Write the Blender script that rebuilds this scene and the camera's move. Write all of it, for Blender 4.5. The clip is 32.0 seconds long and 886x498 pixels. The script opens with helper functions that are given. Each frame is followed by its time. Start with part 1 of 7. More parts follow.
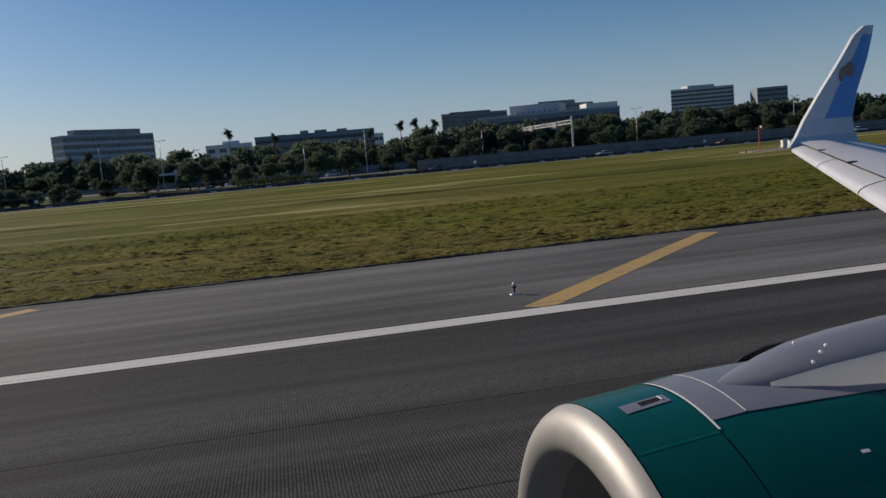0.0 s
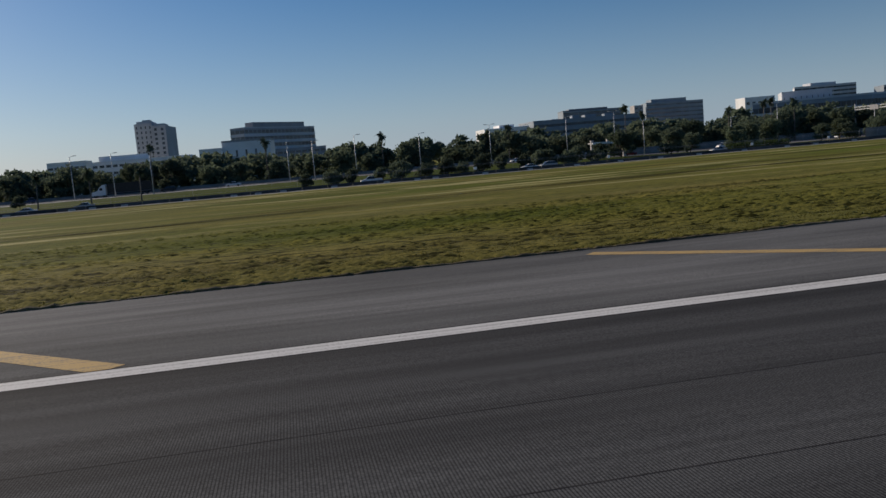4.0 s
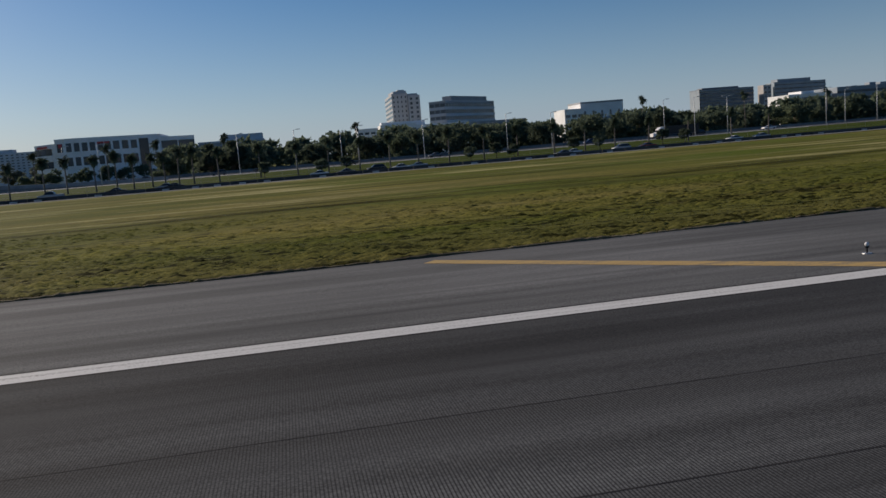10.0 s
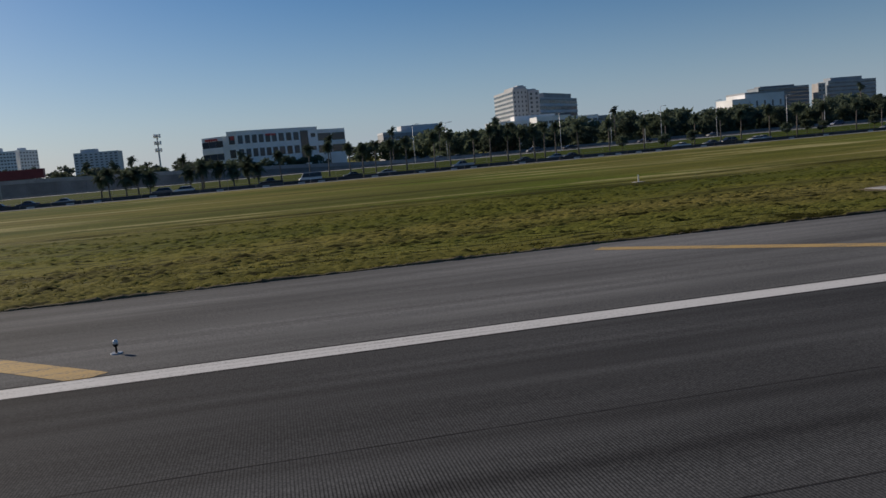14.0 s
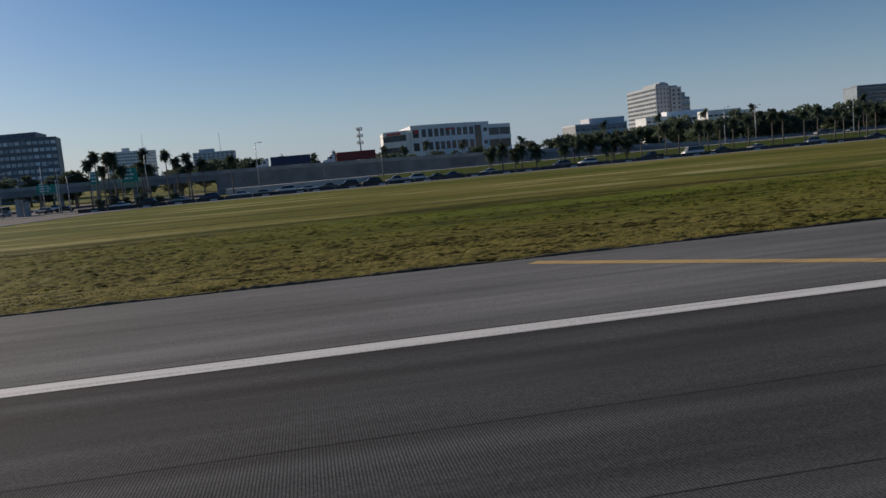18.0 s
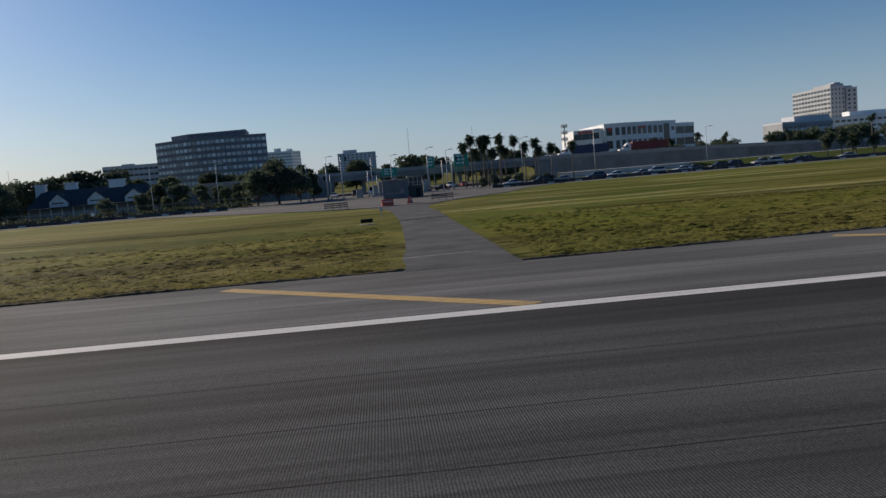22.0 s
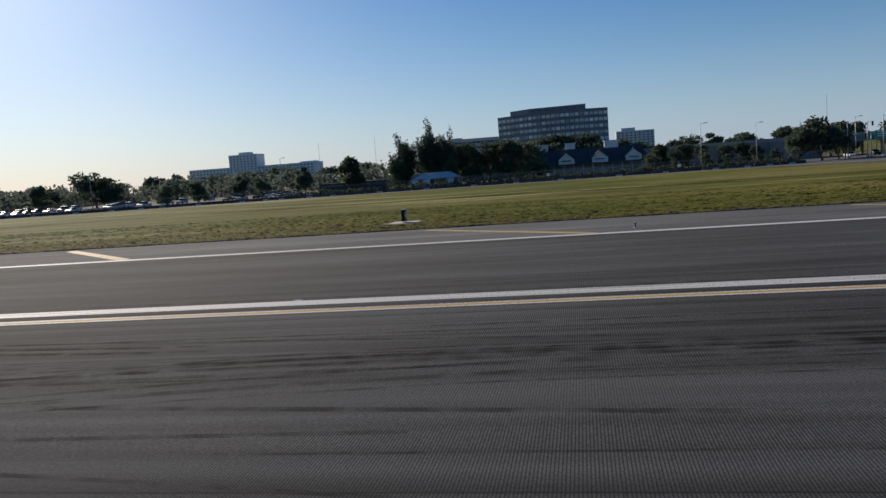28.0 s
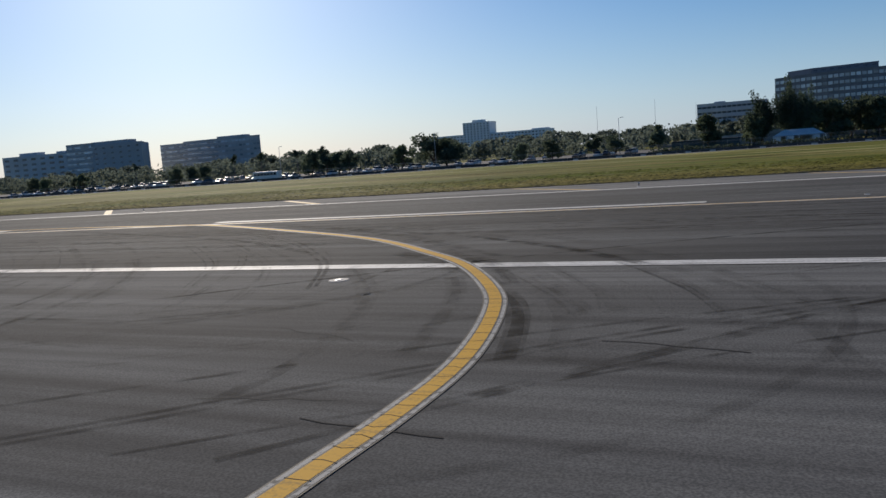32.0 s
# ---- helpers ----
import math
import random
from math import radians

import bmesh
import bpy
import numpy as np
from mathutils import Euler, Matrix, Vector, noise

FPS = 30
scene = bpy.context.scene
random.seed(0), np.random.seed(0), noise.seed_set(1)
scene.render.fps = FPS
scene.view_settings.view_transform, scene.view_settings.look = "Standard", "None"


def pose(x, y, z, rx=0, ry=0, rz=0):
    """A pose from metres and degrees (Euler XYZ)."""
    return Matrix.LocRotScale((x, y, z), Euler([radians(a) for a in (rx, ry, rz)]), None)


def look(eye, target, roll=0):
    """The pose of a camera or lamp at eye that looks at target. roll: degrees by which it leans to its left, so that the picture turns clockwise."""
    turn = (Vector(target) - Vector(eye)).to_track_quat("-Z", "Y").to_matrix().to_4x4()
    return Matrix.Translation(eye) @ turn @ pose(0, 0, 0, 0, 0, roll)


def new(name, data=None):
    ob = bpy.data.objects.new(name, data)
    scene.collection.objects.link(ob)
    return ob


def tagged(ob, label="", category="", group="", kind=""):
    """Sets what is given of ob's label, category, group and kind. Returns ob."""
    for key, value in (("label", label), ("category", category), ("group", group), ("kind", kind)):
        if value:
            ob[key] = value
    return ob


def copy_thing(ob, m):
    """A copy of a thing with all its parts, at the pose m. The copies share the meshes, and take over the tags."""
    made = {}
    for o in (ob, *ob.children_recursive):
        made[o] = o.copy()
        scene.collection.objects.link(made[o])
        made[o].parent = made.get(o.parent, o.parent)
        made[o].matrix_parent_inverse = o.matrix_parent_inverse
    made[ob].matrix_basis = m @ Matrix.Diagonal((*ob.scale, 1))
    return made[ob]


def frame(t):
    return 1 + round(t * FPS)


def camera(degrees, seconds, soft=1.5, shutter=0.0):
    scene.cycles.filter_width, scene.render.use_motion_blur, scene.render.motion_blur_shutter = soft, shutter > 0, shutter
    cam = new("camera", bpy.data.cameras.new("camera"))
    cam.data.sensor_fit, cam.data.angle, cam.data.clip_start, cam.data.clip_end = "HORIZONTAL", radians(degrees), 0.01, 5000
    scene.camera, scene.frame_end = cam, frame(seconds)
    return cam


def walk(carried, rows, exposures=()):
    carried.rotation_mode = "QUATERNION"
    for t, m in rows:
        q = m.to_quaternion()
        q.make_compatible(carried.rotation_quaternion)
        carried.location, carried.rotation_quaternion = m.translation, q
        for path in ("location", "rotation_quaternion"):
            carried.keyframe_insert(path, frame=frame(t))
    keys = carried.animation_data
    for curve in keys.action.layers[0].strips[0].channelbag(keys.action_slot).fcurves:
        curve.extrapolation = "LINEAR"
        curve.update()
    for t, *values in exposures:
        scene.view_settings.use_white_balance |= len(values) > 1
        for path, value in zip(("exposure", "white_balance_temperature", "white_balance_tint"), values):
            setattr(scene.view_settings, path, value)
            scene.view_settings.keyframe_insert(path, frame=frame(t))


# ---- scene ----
cam = camera(57.95, 32.0, soft=1.5)
PATH = [
    (0.0, pose(1.46, 1.34, 4.353, 83.07, 4.94, -11.94)),
    (0.5, pose(-16.29, 1.33, 4.346, 83.03, 5.02, -11.80)),
    (1.0, pose(-33.84, 1.29, 4.329, 83.18, 5.02, -11.70)),
    (1.5, pose(-51.18, 1.25, 4.344, 83.25, 4.95, -11.60)),
    (2.0, pose(-68.32, 1.24, 4.339, 83.31, 4.87, -11.50)),
    (2.5, pose(-85.26, 1.27, 4.360, 83.37, 4.82, -11.49)),
    (3.0, pose(-101.99, 1.35, 4.361, 83.41, 4.80, -11.38)),
    (3.5, pose(-118.51, 1.46, 4.362, 83.45, 4.78, -11.30)),
    (4.0, pose(-134.82, 1.58, 4.363, 83.48, 4.78, -11.23)),
    (4.5, pose(-150.91, 1.68, 4.364, 83.45, 4.78, -11.21)),
    (5.0, pose(-166.80, 1.74, 4.365, 83.49, 4.78, -11.10)),
    (5.5, pose(-182.47, 1.75, 4.372, 83.46, 4.82, -11.05)),
    (6.0, pose(-197.91, 1.78, 4.380, 83.32, 4.75, -11.09)),
    (6.5, pose(-213.10, 1.88, 4.366, 83.23, 4.49, -11.16)),
    (7.0, pose(-228.03, 1.98, 4.353, 83.07, 4.14, -11.22)),
    (7.5, pose(-242.67, 2.00, 4.356, 83.07, 4.12, -11.25)),
    (8.0, pose(-257.02, 2.03, 4.359, 83.09, 4.26, -11.19)),
    (8.5, pose(-271.08, 2.13, 4.352, 83.12, 4.32, -11.17)),
    (9.0, pose(-284.85, 2.24, 4.395, 82.90, 4.64, -11.23)),
    (9.5, pose(-298.32, 2.29, 4.355, 82.89, 4.54, -11.20)),
    (10.0, pose(-311.50, 2.30, 4.354, 82.65, 4.59, -11.29)),
    (10.5, pose(-324.41, 2.33, 4.366, 82.48, 4.53, -11.45)),
    (11.0, pose(-337.09, 2.39, 4.377, 82.46, 4.60, -11.58)),
    (11.5, pose(-349.57, 2.47, 4.371, 82.32, 4.50, -11.75)),
    (12.0, pose(-361.91, 2.54, 4.365, 82.19, 4.54, -11.91)),
    (12.5, pose(-374.11, 2.63, 4.370, 82.20, 4.65, -11.98)),
    (13.0, pose(-386.19, 2.74, 4.396, 82.31, 4.68, -12.13)),
    (13.5, pose(-398.18, 2.89, 4.363, 82.65, 4.84, -12.11)),
    (14.0, pose(-410.08, 2.98, 4.370, 82.91, 4.86, -12.07)),
    (14.5, pose(-421.84, 2.94, 4.381, 83.03, 4.86, -11.92)),
    (15.0, pose(-433.46, 2.83, 4.372, 83.15, 4.91, -11.76)),
    (15.5, pose(-444.91, 2.72, 4.373, 83.21, 4.94, -11.54)),
    (16.0, pose(-456.17, 2.63, 4.374, 83.25, 4.96, -11.29)),
    (16.5, pose(-467.23, 2.57, 4.384, 83.26, 4.91, -10.97)),
    (17.0, pose(-478.04, 2.49, 4.385, 83.29, 5.01, -10.71)),
    (17.5, pose(-488.60, 2.35, 4.377, 83.49, 5.13, -10.31)),
    (18.0, pose(-498.91, 2.16, 4.369, 83.49, 5.02, -9.93)),
    (18.5, pose(-508.97, 1.94, 4.367, 83.68, 5.11, -9.45)),
    (19.0, pose(-518.77, 1.64, 4.375, 83.80, 5.18, -9.00)),
    (19.5, pose(-528.32, 1.17, 4.349, 83.97, 5.26, -8.34)),
    (20.0, pose(-537.62, 0.55, 4.343, 84.10, 5.16, -7.67)),
    (20.5, pose(-546.66, -0.21, 4.366, 84.30, 5.12, -6.97)),
    (21.0, pose(-555.45, -1.08, 4.369, 84.36, 4.88, -6.22)),
    (21.5, pose(-563.99, -2.05, 4.351, 84.44, 4.88, -5.38)),
    (22.0, pose(-572.30, -3.12, 4.354, 84.43, 4.64, -4.57)),
    (22.5, pose(-580.44, -4.35, 4.338, 84.46, 4.58, -3.68)),
    (23.0, pose(-588.42, -5.74, 4.341, 84.32, 4.60, -2.94)),
    (23.5, pose(-596.29, -7.24, 4.314, 84.25, 4.62, -2.18)),
    (24.0, pose(-604.05, -8.78, 4.298, 84.22, 4.49, -1.40)),
    (24.5, pose(-611.70, -10.36, 4.270, 84.32, 4.44, -0.31)),
    (25.0, pose(-619.26, -12.05, 4.250, 84.30, 4.45, 0.71)),
    (25.5, pose(-626.62, -13.88, 4.230, 84.35, 4.38, 1.91)),
    (26.0, pose(-633.76, -15.86, 4.200, 84.40, 4.31, 3.22)),
    (26.5, pose(-640.73, -17.99, 4.180, 84.39, 4.30, 4.61)),
    (27.0, pose(-647.26, -20.27, 4.150, 84.47, 4.18, 6.28)),
    (27.5, pose(-653.53, -22.71, 4.120, 84.47, 4.14, 7.96)),
    (28.0, pose(-659.58, -25.31, 4.080, 84.37, 4.16, 9.78)),
    (28.5, pose(-665.50, -28.05, 4.070, 84.43, 4.17, 11.77)),
    (29.0, pose(-671.30, -30.95, 4.070, 84.29, 4.18, 13.70)),
    (29.5, pose(-677.00, -33.97, 4.070, 84.28, 4.27, 15.78)),
    (30.0, pose(-682.59, -37.12, 4.060, 84.14, 4.38, 17.61)),
    (30.5, pose(-688.06, -40.39, 4.070, 83.84, 4.49, 19.29)),
    (31.0, pose(-693.37, -43.78, 4.070, 83.57, 4.54, 20.82)),
    (31.5, pose(-698.52, -47.27, 4.080, 83.37, 4.51, 22.23)),
    (32.0, pose(-703.49, -50.82, 4.070, 83.22, 4.26, 23.57)),
]
walk(cam, PATH, exposures=((0.0, 0.08, 6400, 13), (18.0, 0.1, 6400, 13), (22.0, 0.2, 6380, 13), (27.0, 0.28, 6250, 12), (32.0, 0.34, 6100, 11)))

# ---- light ----
SUN_LEFT, SUN_UP = radians(41), radians(23)
world = bpy.data.worlds.new("world")
scene.world = world
world.use_nodes = True
wn = world.node_tree.nodes
sky = wn.new("ShaderNodeTexSky")
sky.sky_type = "NISHITA"
sky.sun_disc = False
sky.sun_elevation, sky.sun_rotation = SUN_UP, -SUN_LEFT
sky.air_density, sky.dust_density, sky.ozone_density = 1.0, 0.58, 5.5
wn["Background"].inputs["Strength"].default_value = 0.0565
# a pale haze low over the horizon, the same all round
wl = world.node_tree.links
geo, sepw, low, powr, haze = wn.new("ShaderNodeTexCoord"), wn.new("ShaderNodeSeparateXYZ"), wn.new("ShaderNodeMapRange"), wn.new("ShaderNodeMath"), wn.new("ShaderNodeMix")
wl.new(geo.outputs["Generated"], sepw.inputs[0])
wl.new(sepw.outputs["Z"], low.inputs["Value"])
low.inputs["From Min"].default_value, low.inputs["From Max"].default_value = 0.3, 0.0
low.inputs["To Max"].default_value = 0.8
powr.operation, powr.inputs[1].default_value = "POWER", 2.2
wl.new(low.outputs[0], powr.inputs[0])
haze.data_type = "RGBA"
wl.new(powr.outputs[0], haze.inputs[0])
deep = wn.new("ShaderNodeHueSaturation")
deep.inputs["Saturation"].default_value = 1.22
wl.new(sky.outputs[0], deep.inputs["Color"])
wl.new(deep.outputs[0], haze.inputs[6])
haze.inputs[7].default_value = (6.5, 8.3, 10.4, 1)
wl.new(haze.outputs[2], wn["Background"].inputs["Color"])
sun_data = bpy.data.lights.new("sun", "SUN")
sun_data.energy, sun_data.angle, sun_data.color = 4.2, radians(0.6), (1.0, 0.86, 0.68)
sun = new("sun", sun_data)
sun.matrix_world = look((-math.sin(SUN_LEFT) * 100, math.cos(SUN_LEFT) * 100, math.tan(SUN_UP) * 100), (0, 0, 0))


# ---- materials ----
def material(name, dark, light, scale=2.0, rough=0.7, metal=0.0, bump=0.0, fine=12.0, stretch=(1, 1, 1), vary=0.0, here=False, spec=0.5):
    """A worn surface: two scales of noise between a dark and a light tone, fine relief, and a tone that differs from piece to piece."""
    m = bpy.data.materials.new(name)
    m.use_nodes = True
    n, l = m.node_tree.nodes, m.node_tree.links
    b = n["Principled BSDF"]
    b.inputs["Metallic"].default_value = metal
    b.inputs["Specular IOR Level"].default_value = spec
    if here:
        src = n.new("ShaderNodeTexCoord").outputs["Object"]
    else:
        src = n.new("ShaderNodeNewGeometry").outputs["Position"]
    mp = n.new("ShaderNodeMapping")
    mp.inputs["Scale"].default_value = stretch
    l.new(src, mp.inputs["Vector"])
    big, small = n.new("ShaderNodeTexNoise"), n.new("ShaderNodeTexNoise")
    big.inputs["Scale"].default_value, big.inputs["Detail"].default_value = scale, 4
    small.inputs["Scale"].default_value, small.inputs["Detail"].default_value = scale * fine, 3
    l.new(mp.outputs[0], big.inputs["Vector"])
    l.new(mp.outputs[0], small.inputs["Vector"])
    mixf = n.new("ShaderNodeMath")
    mixf.operation = "MULTIPLY_ADD"
    l.new(small.outputs[0], mixf.inputs[0])
    mixf.inputs[1].default_value = 0.5
    l.new(big.outputs[0], mixf.inputs[2])
    ramp = n.new("ShaderNodeValToRGB")
    ramp.color_ramp.elements[0].position, ramp.color_ramp.elements[1].position = 0.5, 1.0
    ramp.color_ramp.elements[0].color, ramp.color_ramp.elements[1].color = (*dark, 1), (*light, 1)
    l.new(mixf.outputs[0], ramp.inputs[0])
    col = ramp.outputs[0]
    if vary:
        info = n.new("ShaderNodeObjectInfo")
        rng = n.new("ShaderNodeMapRange")
        rng.inputs["To Min"].default_value, rng.inputs["To Max"].default_value = 1 - vary, 1 + vary
        l.new(info.outputs["Random"], rng.inputs["Value"])
        hsv = n.new("ShaderNodeHueSaturation")
        l.new(rng.outputs[0], hsv.inputs["Value"])
        l.new(col, hsv.inputs["Color"])
        col = hsv.outputs[0]
    l.new(col, b.inputs["Base Color"])
    rr = n.new("ShaderNodeMapRange")
    rr.inputs["To Min"].default_value, rr.inputs["To Max"].default_value = rough * 0.88, min(1, rough * 1.12)
    l.new(small.outputs[0], rr.inputs["Value"])
    l.new(rr.outputs[0], b.inputs["Roughness"])
    if bump:
        bp = n.new("ShaderNodeBump")
        bp.inputs["Strength"].default_value, bp.inputs["Distance"].default_value = bump, 0.03
        l.new(small.outputs[0], bp.inputs["Height"])
        l.new(bp.outputs[0], b.inputs["Normal"])
    return m


def noise_of(n, l, src, scale, stretch=(1, 1, 1), detail=4, turn=0.0):
    mp, tx = n.new("ShaderNodeMapping"), n.new("ShaderNodeTexNoise")
    mp.inputs["Scale"].default_value = stretch
    mp.inputs["Rotation"].default_value = (0, 0, turn)
    tx.inputs["Scale"].default_value, tx.inputs["Detail"].default_value = scale, detail
    l.new(src, mp.inputs["Vector"])
    l.new(mp.outputs[0], tx.inputs["Vector"])
    return tx.outputs[0]


def ramp_of(n, l, src, stops):
    r = n.new("ShaderNodeValToRGB")
    for i, (at, c) in enumerate(stops):
        e = r.color_ramp.elements[i] if i < 2 else r.color_ramp.elements.new(at)
        e.position, e.color = at, (*c, 1)
    l.new(src, r.inputs[0])
    return r.outputs[0]


def blend(n, l, kind, fac, a, b):
    m = n.new("ShaderNodeMix")
    m.data_type, m.blend_type = "RGBA", kind
    if isinstance(fac, float):
        m.inputs[0].default_value = fac
    else:
        l.new(fac, m.inputs[0])
    l.new(a, m.inputs[6])
    l.new(b, m.inputs[7])
    return m.outputs[2]


def pavement_material(name, dark, light, grooves, rubber, warm=1.0):
    """Asphalt: aggregate grain, long stains in the running direction, sawn cross grooves and tyre rubber."""
    m = bpy.data.materials.new(name)
    m.use_nodes = True
    n, l = m.node_tree.nodes, m.node_tree.links
    b = n["Principled BSDF"]
    pos = n.new("ShaderNodeNewGeometry").outputs["Position"]
    patch = noise_of(n, l, pos, 0.22, (0.2, 1, 1), 6)
    streak = noise_of(n, l, pos, 1.0, (0.012, 1.1, 1), 5)
    grain = noise_of(n, l, pos, 22.0, detail=5)
    base = ramp_of(n, l, patch, ((0.36, dark), (0.64, light)))
    tone = ramp_of(n, l, streak, ((0.3, (0.64, 0.63, 0.63)), (0.62, (1.07, 1.07, 1.07))))
    col = blend(n, l, "MULTIPLY", 0.5 if name.startswith("shoulder") else 0.75, base, tone)
    for bend, size in ((0.42, 1.0), (-0.2, 0.7)):      # scuffs left across the lane
        scuff = noise_of(n, l, pos, size, (0.07, 1.5, 1), 7, turn=bend)
        col = blend(n, l, "MULTIPLY", 0.9 if name.startswith("taxiway") else 0.45, col, ramp_of(n, l, scuff, ((0.34, (0.74, 0.74, 0.75)), (0.5, (1, 1, 1)), (0.66, (1.2, 1.2, 1.19)))))
    gcol = ramp_of(n, l, grain, ((0.38, (0.55, 0.55, 0.56)), (0.62, (1.4, 1.38, 1.35))))
    col = blend(n, l, "MULTIPLY", 0.62, col, gcol)
    if rubber:
        marks = noise_of(n, l, pos, 1.0, (0.004, 2.6, 1), 3)
        sep = n.new("ShaderNodeSeparateXYZ")
        l.new(pos, sep.inputs[0])
        ab = n.new("ShaderNodeMath")
        ab.operation = "ABSOLUTE"
        l.new(sep.outputs["Y"], ab.inputs[0])
        near = n.new("ShaderNodeMapRange")
        near.inputs["From Min"].default_value, near.inputs["From Max"].default_value = 13.0, 2.0
        l.new(ab.outputs[0], near.inputs["Value"])
        cut = n.new("ShaderNodeMapRange")
        cut.inputs["From Min"].default_value, cut.inputs["From Max"].default_value = 0.5, 0.68
        l.new(marks, cut.inputs["Value"])
        both = n.new("ShaderNodeMath")
        both.operation = "MULTIPLY"
        l.new(near.outputs[0], both.inputs[0])
        l.new(cut.outputs[0], both.inputs[1])
        blk = n.new("ShaderNodeRGB")
        blk.outputs[0].default_value = (0.018, 0.018, 0.02, 1)
        sc = n.new("ShaderNodeMath")
        sc.operation = "MULTIPLY"
        sc.inputs[1].default_value = rubber
        l.new(both.outputs[0], sc.inputs[0])
        col = blend(n, l, "MIX", sc.outputs[0], col, blk.outputs[0])
    height = grain
    if grooves:
        wave = n.new("ShaderNodeTexWave")
        wave.wave_type, wave.bands_direction, wave.wave_profile = "BANDS", "X", "SIN"
        wave.inputs["Scale"].default_value = math.pi / (10 * grooves)
        wave.inputs["Distortion"].default_value = 0.0
        l.new(pos, wave.inputs["Vector"])
        wc = ramp_of(n, l, wave.outputs["Fac"], ((0.22, (0.3, 0.3, 0.3)), (0.42, (1.2, 1.2, 1.2))))
        worn = n.new("ShaderNodeMath")      # the sawn grooves wear shallow and stop short of the edge
        worn.operation = "MULTIPLY"
        inner = n.new("ShaderNodeMapRange")
        inner.inputs["From Min"].default_value, inner.inputs["From Max"].default_value = 20.5, 13.5
        inner.inputs["To Min"].default_value, inner.inputs["To Max"].default_value = 0.12, 0.88
        l.new(ab.outputs[0], inner.inputs["Value"])
        fill = n.new("ShaderNodeMapRange")
        fill.inputs["From Min"].default_value, fill.inputs["From Max"].default_value, fill.inputs["To Min"].default_value = 0.36, 0.58, 0.5
        l.new(noise_of(n, l, pos, 0.3, (0.12, 1, 1), 4), fill.inputs["Value"])
        l.new(inner.outputs[0], worn.inputs[0])
        l.new(fill.outputs[0], worn.inputs[1])
        col = blend(n, l, "MULTIPLY", worn.outputs[0], col, wc)
        side = n.new("ShaderNodeMapRange")
        side.inputs["From Min"].default_value, side.inputs["From Max"].default_value = 15.5, 20.5
        l.new(ab.outputs[0], side.inputs["Value"])
        soil = ramp_of(n, l, noise_of(n, l, pos, 0.5, (0.06, 1, 1), 5), ((0.35, (0.55, 0.55, 0.56)), (0.65, (0.95, 0.95, 0.95))))
        col = blend(n, l, "MULTIPLY", side.outputs[0], col, soil)
    l.new(col, b.inputs["Base Color"])
    b.inputs["Roughness"].default_value = 0.97
    b.inputs["Specular IOR Level"].default_value = 0.07
    bp = n.new("ShaderNodeBump")
    bp.inputs["Strength"].default_value, bp.inputs["Distance"].default_value = 0.35, 0.01
    l.new(height, bp.inputs["Height"])
    l.new(bp.outputs[0], b.inputs["Normal"])
    return m


def warped(n, l, src, scale, amount):
    """The source place, pushed about by a slow noise, so that bands wander and break."""
    tx, sub, mul, add = n.new("ShaderNodeTexNoise"), n.new("ShaderNodeVectorMath"), n.new("ShaderNodeVectorMath"), n.new("ShaderNodeVectorMath")
    tx.inputs["Scale"].default_value, tx.inputs["Detail"].default_value = scale, 3
    l.new(src, tx.inputs["Vector"])
    sub.operation, mul.operation, add.operation = "SUBTRACT", "MULTIPLY", "ADD"
    sub.inputs[1].default_value = (0.5, 0.5, 0.5)
    mul.inputs[1].default_value = amount
    l.new(tx.outputs["Color"], sub.inputs[0])
    l.new(sub.outputs[0], mul.inputs[0])
    l.new(src, add.inputs[0])
    l.new(mul.outputs[0], add.inputs[1])
    return add.outputs[0]


def span(n, l, src, lo, hi, out=1.0):
    m = n.new("ShaderNodeMapRange")
    m.inputs["From Min"].default_value, m.inputs["From Max"].default_value, m.inputs["To Max"].default_value = lo, hi, out
    l.new(src, m.inputs["Value"])
    return m.outputs[0]


def times(n, l, a, b):
    m = n.new("ShaderNodeMath")
    m.operation = "MULTIPLY"
    l.new(a, m.inputs[0])
    l.new(b, m.inputs[1])
    return m.outputs[0]


def plain(n, tone):
    c = n.new("ShaderNodeRGB")
    c.outputs[0].default_value = (*tone, 1)
    return c.outputs[0]


